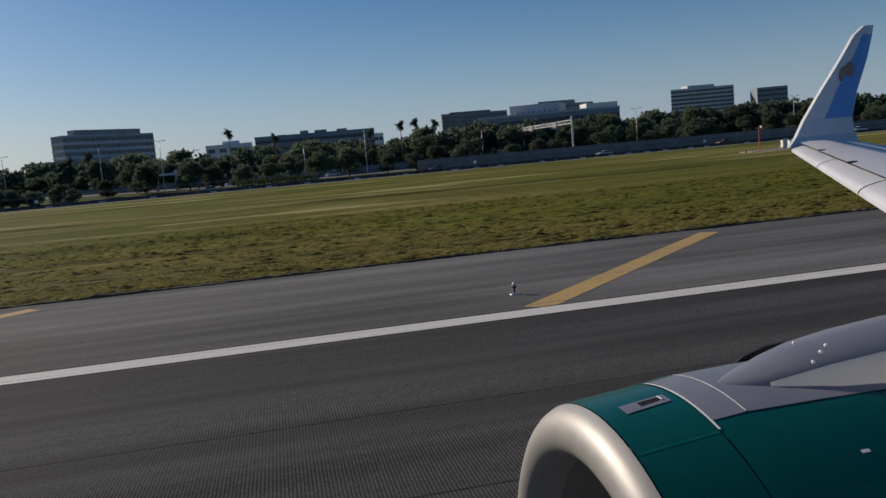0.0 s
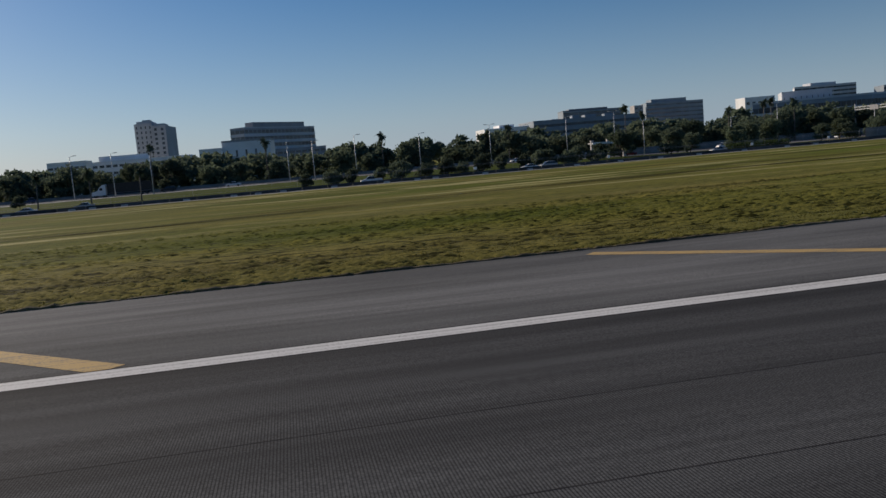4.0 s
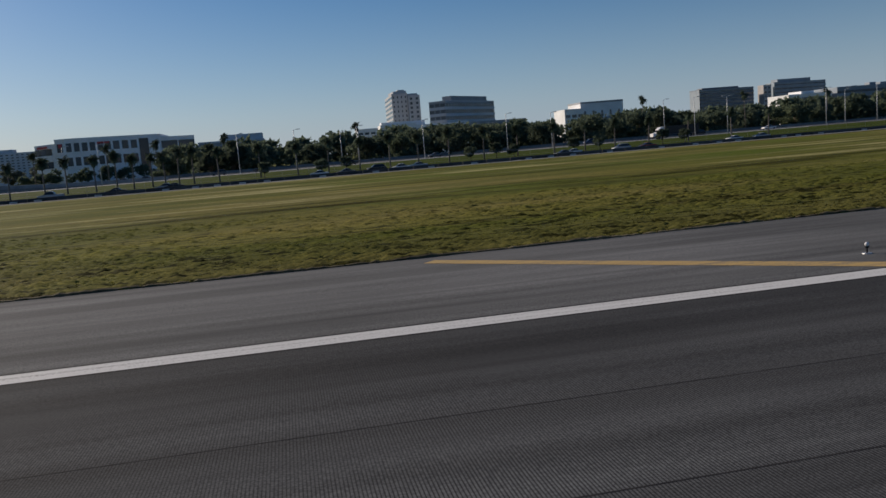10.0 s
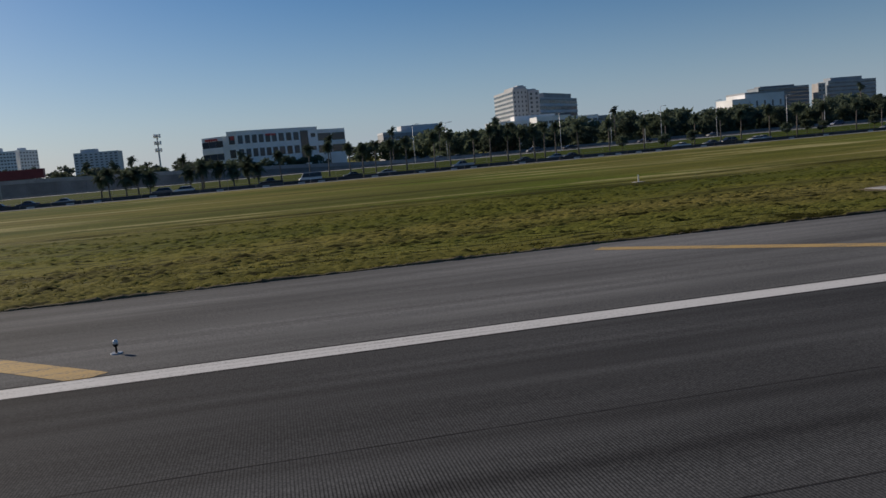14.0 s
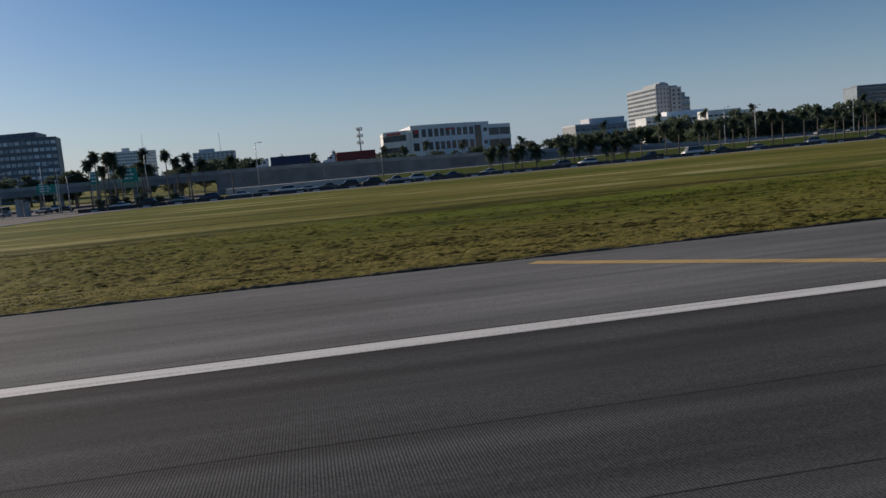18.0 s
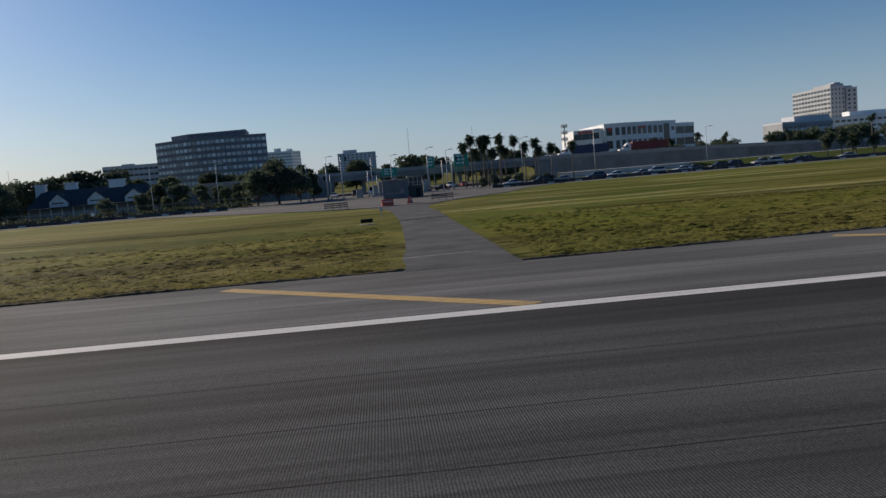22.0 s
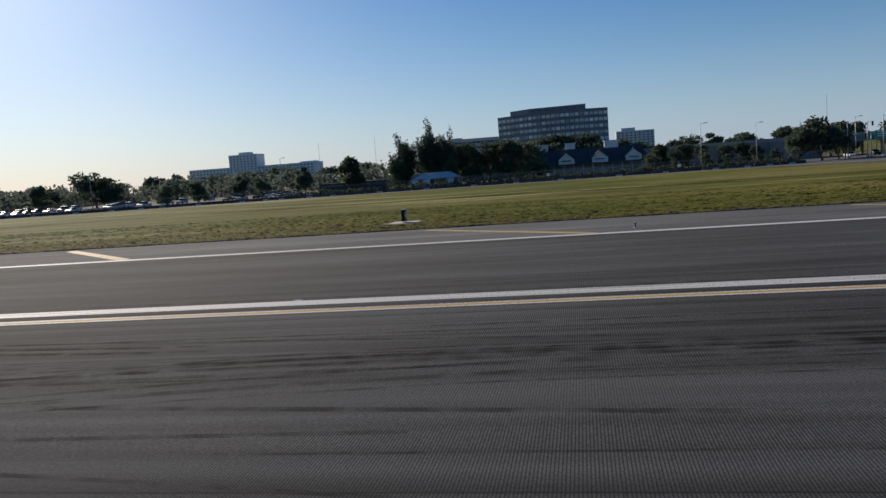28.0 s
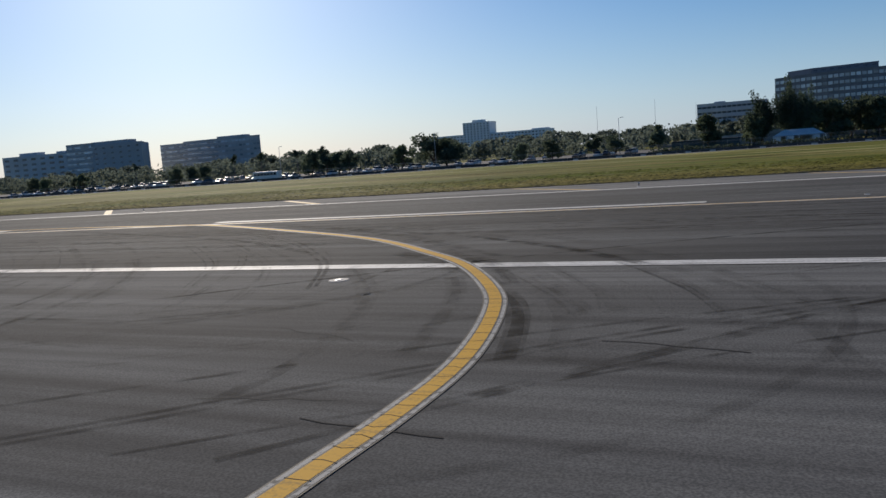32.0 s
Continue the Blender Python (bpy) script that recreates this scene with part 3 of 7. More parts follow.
tagged(ground, "mown yellow-green airfield grass with straw-coloured streaks", "grass", kind="structure")


def slab(name, x0, x1, y_list, mat, lift=0.0, label="", category="", deep=0.5, step=60.0, parent=None):
    """Paving with the runway's fall to the sides and an edge of its own depth."""
    n = max(1, int((x1 - x0) / step))
    xx = [x0 + (x1 - x0) * i / n for i in range(n + 1)]
    prof = [(y_list[0], crown(y_list[0]) + lift - deep)] + [(y, crown(y) + lift) for y in y_list] + [(y_list[-1], crown(y_list[-1]) + lift - deep)]
    me = strip_mesh(name, [[(x, y, z) for x in xx] for y, z in prof], mat)
    ob = part(name, me, mat, parent)
    if label:
        tagged(ob, label, category, kind="structure")
    return ob


runway = slab("runway", EAST, WEST, [-HALF, -15, -8, 0, 8, 15, HALF], M["runway"], 0.0, "dark grey grooved asphalt runway with tyre streaks", "runway")
shoulder_south = slab("shoulder_south", EAST, WEST, [HALF, 27, 32, PAVED], M["shoulder"], -0.006, "lighter grey asphalt runway shoulder with yellow diagonals", "pavement")
shoulder_north = slab("shoulder_north", EAST, WEST, [-PAVED, -32, -27, -HALF], M["taxiway"], -0.012, "grey asphalt runway shoulder", "pavement")
taxiway = slab("taxiway", -900, -600, [-110, -70, -37, -30, -HALF - .02], M["taxiway"], -0.004)
tagged(taxiway, "grey asphalt exit taxiway with old tyre arcs", "taxiway", kind="structure")


def line_mesh(name, points, width, mat, lift=0.006):
    """A painted band along points of (x, y)."""
    left, right = [], []
    for i, p in enumerate(points):
        a, b = Vector(points[max(0, i - 1)]), Vector(points[min(len(points) - 1, i + 1)])
        d = (b - a).normalized()
        nrm = Vector((-d.y, d.x)) * width / 2
        for side, out in ((1, left), (-1, right)):
            q = Vector(p) + nrm * side
            out.append((q.x, q.y, crown(q.y) + lift))
    return strip_mesh(name, [left, right], mat)


def along(x0, y0, x1, y1, step=8.0):
    n = max(2, int(math.hypot(x1 - x0, y1 - y0) / step))
    return [(x0 + (x1 - x0) * i / n, y0 + (y1 - y0) * i / n) for i in range(n + 1)]


for y in (22.35, -22.35):
    for side in (-0.54, 0.54):
        part("stripe_border", line_mesh("stripe_border", along(EAST, y + side, WEST, y + side, 30), 0.14, M["seal"], 0.003), None, runway, "thin black border of the edge stripe")
    part("edge_stripe", line_mesh("edge_stripe", along(EAST, y, WEST, y, 30), 0.95, M["white_paint" if y > 0 else "edge_paint"], 0.004), None, runway, "continuous white edge stripe")
for k in range(-12, 19):
    x1 = -647.3 + 61.2 * k
    part("centreline_dash", line_mesh("centreline_dash", along(x1 - 37.2, 0, x1, 0), 0.95, M["old_paint"]), None, runway, "long worn white centreline dash")
DIAGONALS = [-79.4, -109.4, -139.8, -169.5, -200.3, -231.1, -262.1, -293.5, -323.6, -354.4, -384.3, -414.9, -445.7, -477.2, -507.6, -537.5, -567.6, -598.0, -628.6, -659.2, -689.8, -720.4, -751.0, -781.6, -812.2, -842.8, -873.4]
for x in DIAGONALS:
    part("shoulder_diagonal", line_mesh("shoulder_diagonal", along(x + 0.1, 22.95, x - 12.4, 35.3, 3), 0.9, M["yellow_paint"], 0.003), None, shoulder_south, "yellow diagonal band")
for k in range(-3, 4):
    x = 8.6 - 29.4 * k
    part("shoulder_diagonal", line_mesh("shoulder_diagonal", along(x - 0.2, 22.95, x + 12.4, 35.3, 3), 0.9, M["yellow_paint"], 0.003), None, shoulder_south, "yellow diagonal band")

# taxi lines: one beside the centreline, one that swings off it
part("outline", line_mesh("outline", along(-790, -1.55, -560, -1.55), 0.62, M["old_paint"], 0.007), None, runway, "pale rim beside the yellow line")
part("taxi_line", line_mesh("taxi_line", along(-790, -1.55, -560, -1.55), 0.2, M["bright_yellow"], 0.010), None, runway, "narrow yellow lead-off line")
swing = [(-800, 0.95), (-775, 0.9), (-762, 0.4), (-752, -0.9), (-744.6, -2.2), (-732.7, -8.3), (-724.2, -13.5), (-718.4, -18.9), (-715.3, -22.4), (-712.6, -26.9), (-711.3, -30.2), (-710.3, -34.8), (-710.1, -38.6), (-710.2, -42.2), (-710.3, -50.0), (-710.5, -80.0)]


def smooth_line(pts, n=6):
    out = []
    for i in range(len(pts) - 1):
        p0, p1, p2, p3 = (Vector(pts[max(0, min(len(pts) - 1, j))]) for j in (i - 1, i, i + 1, i + 2))
        for k in range(n):
            t = k / n
            out.append(tuple(0.5 * (2 * p1 + (p2 - p0) * t + (2 * p0 - 5 * p1 + 4 * p2 - p3) * t * t + (3 * p1 - p0 - 3 * p2 + p3) * t ** 3)))
    return out + [tuple(pts[-1])]


curve = smooth_line(swing)
part("outline", line_mesh("outline", curve, 0.74, M["black_paint"], 0.010), None, taxiway, "black outline under the yellow line")
part("outline", line_mesh("outline", curve, 0.66, M["faded_paint"], 0.013), None, taxiway, "worn pale rim beside the yellow line")
part("outline", line_mesh("outline", curve, 0.46, M["black_paint"], 0.016), None, taxiway, "thin black gap beside the yellow line")
part("taxi_line", line_mesh("taxi_line", curve, 0.37, M["bright_yellow"], 0.019), None, taxiway, "curved yellow taxi line")
for i in range(50, 80):
    (ax, ay), (bx, by) = curve[i], curve[i + 1]
    way = Vector((by - ay, ax - bx)).normalized() * 0.24
    for f in (0.3,):
        px, py, tilt = ax + (bx - ax) * f, ay + (by - ay) * f, 0.06 * math.sin(i * 2.7 + f * 9)
        part("paint_crack", line_mesh("paint_crack", [(px - way.x, py - way.y - tilt), (px + way.x * .2, py + way.y * .2 + tilt), (px + way.x, py + way.y)], 0.022, M["seal"], 0.021), None, taxiway, "thin crack across the yellow paint")

# ---- buildings beyond the road ----
def building(name, label, outline, height, wall, facades, pane, band=None, roof_blocks=(), category="building", base=BASE, parapet=0.9):
    """A block over an outline. facades: (first corner, last corner, storeys, bays, pane width share, pane height share, foot share)."""
    cx, cy = sum(p[0] for p in outline) / len(outline), sum(p[1] for p in outline) / len(outline)
    top = thing(name, cx, cy, base, 0, label, category)
    loc = [(x - cx, y - cy) for x, y in outline]
    bm = bmesh.new()
    prism(bm, loc, 0, height - base)
    part("wall", bm, wall, top)
    bm = bmesh.new()
    prism(bm, [(x * 1.004, y * 1.004) for x, y in loc], height - base, height - base + parapet)
    part("parapet", bm, band or wall, top)
    for (x0, x1, y0, y1, h) in roof_blocks:
        part("roof_block", boxes((x0 - cx, x1 - cx, y0 - cy, y1 - cy, height - base, h - base)), band or wall, top)
    for (i, j, storeys, bays, wshare, hshare, foot) in facades:
        a, b = Vector(loc[i]), Vector(loc[j])
        run = b - a
        d = run.normalized()
        out = Vector((d.y, -d.x))
        if out.dot(Vector((-350 - cx, -cy))) < 0:
            out = -out
        turn = math.degrees(math.atan2(d.y, d.x))
        z0, tall = (height - base) * foot, (height - base) * (1 - foot) / storeys
        bw = run.length / bays
        pm = mesh_of("pane", boxes((-bw * wshare / 2, bw * wshare / 2, -0.04, 0.04, -tall * hshare / 2, tall * hshare / 2)), pane)
        for s in range(storeys):
            zc = z0 + tall * (s + 0.48)
            if band:
                mid = a + run / 2 + out * 0.12
                bandob = part("spandrel", boxes((-run.length / 2, run.length / 2, -0.2, 0.2, -tall * (1 - hshare) * 0.42, tall * (1 - hshare) * 0.42)), band, top)
                bandob.matrix_basis = pose(mid.x, mid.y, z0 + tall * s, 0, 0, turn)
            for k in range(bays):
                p = a + d * bw * (k + 0.5) + out * 0.06
                po = part("pane", pm, pane, top)
                po.matrix_basis = pose(p.x, p.y, zc, 0, 0, turn)
    return top


def bars(parent, x0, y0, z, turn, widths, tall, mat, gap=0.25, name="letter_bar"):
    """Plain bars in place of lettering that cannot be read."""
    at = 0.0
    for w in widths:
        b = part(name, boxes((at, at + w, -0.06, 0.06, 0, tall)), mat, parent)
        b.matrix_basis = pose(x0, y0, z, 0, 0, turn)
        at += w + gap


# six-storey office block set at an angle, glazed strips and a set-back top floor
building("office_block", "six-storey grey office block with window strips and set-back top", [(-177, 726), (-164.5, 713), (-102.5, 777), (-115, 790)], 43.4, M["grey_wall"],
         ((0, 1, 5, 3, 0.84, 0.5, 0.35), (1, 2, 6, 18, 0.84, 0.5, 0.2)), M["glass"], M["haze_wall"], (), "office building")
top = building("office_penthouse", "set-back top floor of the grey office block", [(-164, 728), (-157, 721), (-112, 768), (-119, 775)], 47.6, M["grey_wall"], ((1, 2, 1, 12, 0.9, 0.3, 0.93),), M["glass"], None, (), "office building", 43.4)
building("office_podium", "low pale podium in front of the office block", [(-190, 690), (-98, 690), (-98, 712), (-190, 712)], 22.0, M["grey_wall"], ((0, 1, 3, 18, 0.8, 0.4, 0.4),), M["glass"], None, (), "office building")
# hotel tower
hotel = building("hotel_tower", "pale eleven-storey hotel tower with small square windows", [(-231, 579), (-219.5, 579.5), (-217, 628), (-228, 640)], 43.0, M["hotel_wall"],
         ((0, 1, 11, 4, 0.3, 0.5, 0.16), (3, 0, 11, 12, 0.8, 0.52, 0.16)), M["glass"], None, ((-229.6, -219.8, 581, 605, 45.6), (-226, -221, 582.5, 591, 46.6)), "hotel")
building("hotel_wing", "pale hotel wing with columns of square windows", [(-219.4, 577.5), (-210.8, 578), (-208, 612), (-216.8, 616)], 41.2, M["hotel_wall"],
         ((0, 1, 11, 2, 0.4, 0.55, 0.16),), M["glass"], None, ((-218.6, -211.6, 583, 602, 43.6),), "hotel")
bars(hotel, 1, 24.05, 3.0, 0, (1.2, 0.8, 1.6, 1.0), 0.6, M["white"])
building("hotel_podium", "long low white building before the hotel", [(-262, 530), (-190, 520), (-190, 545), (-262, 548)], 18.4, M["white_wall"], ((0, 1, 2, 18, 0.7, 0.35, 0.55),), M["glass"], None, ((-246, -217, 531, 540, 22.4),), "low building")
building("gate_canopy", "flat white canopy building among trees", [(-256, 455), (-236, 452), (-236, 466), (-256, 468)], 17.6, M["white_wall"], ((0, 1, 1, 6, 0.8, 0.25, 0.75),), M["glass"], None, (), "low building")
# low blocks
building("white_box_building", "plain pale box-shaped building behind trees", [(-162, 390), (-140, 388), (-138, 408), (-162, 408)], 19.6, M["white_wall"], ((0, 1, 1, 5, 0.2, 0.3, 0.5),), M["glass"], M["grey_wall"], (), "low building")
building("flat_annex", "low flat annex beside the pale box building", [(-172, 386), (-162, 386), (-162, 402), (-172, 402)], 16.4, M["white_wall"], ((0, 1, 1, 3, 0.7, 0.3, 0.7),), M["glass"], None, (), "low building")
building("grey_warehouse", "low grey building with a raised upper storey", [(-352, 420), (-320, 426), (-320, 448), (-352, 442)], 14.8, M["grey_wall"], ((0, 1, 1, 10, 0.7, 0.25, 0.72),), M["glass"], M["haze_wall"], ((-341, -320.5, 428, 442, 18.6),), "low building")
# long blue-grey office with roof plant
building("blue_grey_office", "long low blue-grey office building with roof plant boxes", [(-6, 403), (52, 401), (52, 430), (-6, 430)], 18.2, M["blue_wall"],
         ((0, 1, 4, 20, 0.95, 0.35, 0.2),), M["blue_glass"], M["blue_wall"], ((16, 20, 405, 409, 20.6), (23, 29, 405, 410, 20.4), (34, 39, 405, 409, 20.2), (5, 9, 406, 410, 19.4)), "office building")
building("terrace_wing", "white stepped terrace wing with deep openings", [(-30, 412), (-8, 405), (-8, 432), (-30, 432)], 16.2, M["white_wall"], ((0, 1, 3, 4, 0.6, 0.5, 0.3),), M["glass"], M["white_wall"], ((-22, -14, 412, 424, 18.6),), "office building")
building("corner_terraces", "rounded white balcony corner of the office", [(52, 403), (57, 405), (58, 418), (52, 425)], 15.6, M["white_wall"], ((0, 1, 3, 2, 0.8, 0.5, 0.3),), M["glass"], M["white_wall"], (), "office building")
building("dark_grey_block", "large dark grey distant office block", [(198, 922), (282, 938), (282, 970), (203, 955)], 46.5, M["blue_wall"], ((0, 1, 7, 8, 0.94, 0.4, 0.3),), M["glass"], M["dark_wall"], ((212, 262, 940, 952, 49.6),), "office building")
building("pale_stepped_building", "pale upper storey over a curved blue-grey base", [(112, 366), (132, 355), (142, 372), (122, 384)], 21.6, M["haze_wall"], ((0, 1, 3, 9, 0.12, 0.3, 0.3),), M["glass"], None, (), "office building")
building("curved_lower_storey", "curved blue-grey lower storeys of the stepped building", [(97, 368), (110, 358), (130, 350), (146, 345), (158, 346), (162, 368), (148, 352), (136, 354), (114, 364)], 17.4, M["blue_wall"], ((0, 1, 2, 6, 0.9, 0.4, 0.3), (1, 2, 2, 8, 0.9, 0.4, 0.3), (2, 3, 2, 7, 0.9, 0.4, 0.3), (3, 4, 2, 5, 0.9, 0.4, 0.3)), M["blue_glass"], M["haze_wall"], (), "office building")
building("mauve_grey_block", "distant grey office block with a raised middle storey", [(316, 945), (402, 961), (408, 992), (324, 978)], 50.0, M["blue_wall"], ((0, 1, 7, 8, 0.94, 0.3, 0.3),), M["glass"], M["blue_wall"], ((328, 376, 956, 970, 55.0),), "office building")
building("lit_stair_tower", "narrow tan tower with a lit side", [(298, 941), (311, 944), (312, 956), (298, 954)], 47.5, M["tan_wall"], ((0, 1, 7, 2, 0.6, 0.4, 0.2),), M["glass"], None, (), "office building")
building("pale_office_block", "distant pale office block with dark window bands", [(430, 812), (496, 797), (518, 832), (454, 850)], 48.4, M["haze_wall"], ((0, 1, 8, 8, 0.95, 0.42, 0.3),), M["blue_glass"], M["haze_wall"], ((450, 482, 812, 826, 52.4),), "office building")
building("glass_wing", "lower blue glass wing of the pale office", [(500, 760), (530, 752), (536, 775), (506, 782)], 41.0, M["blue_wall"], ((0, 1, 6, 8, 0.95, 0.4, 0.3),), M["blue_glass"], None, (), "office building")
building("white_roof_house", "small white block above the trees", [(262, 640), (288, 636), (288, 655), (262, 655)], 33.0, M["white_wall"], ((0, 1, 2, 5, 0.5, 0.3, 0.5),), M["glass"], None, (), "low building")
# white three-storey office with red signs
white = building("white_office", "white three-storey office with bowed front and red wall signs", [(-433.5, 479.5), (-428, 477), (-420, 478.5), (-405, 485), (-392, 492.5), (-386.5, 496), (-381, 500), (-381, 540), (-433.5, 540)], 23.8, M["white_wall"],
         ((0, 1, 2, 1, 0.6, 0.6, 0.36), (1, 2, 2, 2, 0.66, 0.6, 0.36), (2, 3, 2, 4, 0.7, 0.6, 0.36), (3, 4, 2, 3, 0.7, 0.6, 0.36), (4, 5, 1, 1, 0.86, 0.94, 0.16), (5, 6, 2, 1, 0.5, 0.3, 0.36)), M["blue_glass"], None, ((-398, -384, 508, 520, 25.2),), "office building")
building("office_side_wing", "lower white wing with ribbon windows under a flat roof", [(-448.6, 496), (-436, 482.5), (-433.6, 482), (-433.6, 540), (-446, 540)], 22.0, M["white_wall"], ((0, 1, 2, 3, 0.97, 0.5, 0.36),), M["blue_glass"], M["white_wall"], (), "office building", parapet=0.5)
building("glazed_wing", "blue glazed wing of the white office", [(-381, 503), (-363, 515), (-366, 540), (-381, 540)], 22.2, M["white_wall"], ((0, 1, 2, 2, 0.94, 0.62, 0.36),), M["blue_glass"], M["white_wall"], (), "office building")
wc = white.location
bars(white, -446.6 - wc.x, 492.7 - wc.y, 20.9, -46, (0.9, 1.3, 0.8, 1.2, 1.6, 0.9, 1.3, 1.0), 1.3, M["sign_red"])
bars(white, -412 - wc.x, 481.4 - wc.y, 21.6, 24, (1.0, 1.2, 0.8, 1.4, 1.1), 1.1, M["sign_red"])
bars(white, -431.5 - wc.x, 478.3 - wc.y, 20.4, -24, (2.2,), 2.2, M["sign_red"], name="sign_panel")
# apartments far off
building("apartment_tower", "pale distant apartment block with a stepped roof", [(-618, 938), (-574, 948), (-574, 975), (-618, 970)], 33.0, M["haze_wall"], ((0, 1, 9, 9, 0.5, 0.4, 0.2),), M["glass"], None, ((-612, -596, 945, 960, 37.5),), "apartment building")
building("apartment_slab", "pale apartment slab with balcony rows", [(-699, 893), (-668, 913), (-680, 935), (-709, 914)], 39.5, M["white_wall"], ((0, 1, 10, 12, 0.6, 0.36, 0.15),), M["glass"], None, ((-686, -679, 905, 912, 44.0),), "apartment building")
building("apartment_slab", "second pale apartment slab with a stepped roof", [(-674, 948), (-664, 980), (-680, 998), (-692, 962)], 41.6, M["white_wall"], ((0, 1, 10, 6, 0.4, 0.4, 0.15),), M["glass"], None, ((-678, -672, 956, 968, 45.0),), "apartment building")
# dark office with a bowed front
front = [(-715 + 74 * i / 12, 534 - 20 * i / 12 - 15 * math.sin(math.pi * i / 12)) for i in range(13)]
building("bowed_dark_office", "dark bowed office building with rows of bright windows", front + [(-646, 542), (-656, 565), (-712, 570)], 36.2, M["dark_wall"],
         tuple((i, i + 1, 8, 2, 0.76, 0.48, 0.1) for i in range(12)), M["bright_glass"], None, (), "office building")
building("dark_office_top", "recessed top storey of the bowed dark office", [(-707, 545), (-693, 531), (-655, 524), (-658, 556), (-705, 560)], 40.4, M["dark_wall"], ((1, 2, 1, 8, 0.5, 0.2, 0.5),), M["glass"], None, ((-690, -659, 530, 550, 41.2),), "office building", 37.1)
building("blue_slab_building", "blue-grey slab building partly behind trees", [(-772, 600), (-722, 604), (-722, 625), (-772, 622)], 26.2, M["haze_wall"], ((0, 1, 5, 14, 0.85, 0.35, 0.2),), M["blue_glass"], M["haze_wall"], ((-760, -752, 606, 612, 28.2),), "office building")
# far white complex with a tower; its white walls carry haze in their colour
building("white_complex_tower", "hazy white tower of a distant complex", [(-1128, 998), (-1090, 1002), (-1090, 1030), (-1128, 1030)], 43.5, M["white_wall"], ((0, 1, 9, 8, 0.4, 0.4, 0.3),), M["glass"], None, ((-1116, -1100, 1004, 1016, 47.5),), "apartment building")
building("white_complex_wing", "long low hazy wing of the distant complex", [(-1188, 1000), (-1129, 999), (-1129, 1020), (-1188, 1020)], 27.5, M["white_wall"], ((0, 1, 5, 12, 0.5, 0.4, 0.3),), M["glass"], None, (), "apartment building")
building("white_complex_wing", "long low hazy wing with curved end of the complex", [(-1089, 1002), (-1010, 1000), (-1000, 1010), (-1010, 1026), (-1089, 1026)], 27.0, M["white_wall"], ((0, 1, 5, 16, 0.5, 0.4, 0.3),), M["glass"], None, ((-1030, -1008, 1004, 1018, 29.4),), "apartment building")
# two grey office blocks at the end, seen from their corner
def oblique(x0, x1, y, deep=48):
    return [(x0, y), (x1, y), (x1 - 0.74 * deep, y + deep), (x0 - 0.74 * deep, y + deep)]


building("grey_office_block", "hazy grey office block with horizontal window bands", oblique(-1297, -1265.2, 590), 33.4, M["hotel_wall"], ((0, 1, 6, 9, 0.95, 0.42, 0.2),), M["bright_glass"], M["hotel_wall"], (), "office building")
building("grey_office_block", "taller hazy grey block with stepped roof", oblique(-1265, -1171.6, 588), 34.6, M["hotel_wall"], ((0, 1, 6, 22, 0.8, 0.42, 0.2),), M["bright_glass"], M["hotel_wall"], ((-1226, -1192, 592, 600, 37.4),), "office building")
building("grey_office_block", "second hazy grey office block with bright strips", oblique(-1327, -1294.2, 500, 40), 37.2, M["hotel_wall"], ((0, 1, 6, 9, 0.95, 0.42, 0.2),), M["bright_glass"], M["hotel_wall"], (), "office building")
building("grey_office_block", "dark plain end of the second grey block", oblique(-1294, -1234, 499, 40), 34.6, M["hotel_wall"], ((0, 1, 6, 6, 0.3, 0.3, 0.2),), M["glass"], None, ((-1296, -1252, 502, 512, 38.4),), "office building")
# farthest rows: haze is painted as paler walls
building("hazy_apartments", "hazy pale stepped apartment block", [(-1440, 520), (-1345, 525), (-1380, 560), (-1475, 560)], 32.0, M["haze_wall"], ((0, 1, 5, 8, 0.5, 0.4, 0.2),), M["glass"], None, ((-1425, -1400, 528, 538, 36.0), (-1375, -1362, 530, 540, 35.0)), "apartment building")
building("hazy_apartments", "very hazy pale apartment row", [(-1560, 640), (-1450, 640), (-1450, 665), (-1560, 665)], 34.0, M["white_wall"], ((0, 1, 5, 8, 0.5, 0.4, 0.2),), M["glass"], None, ((-1520, -1490, 645, 655, 38.0),), "apartment building")


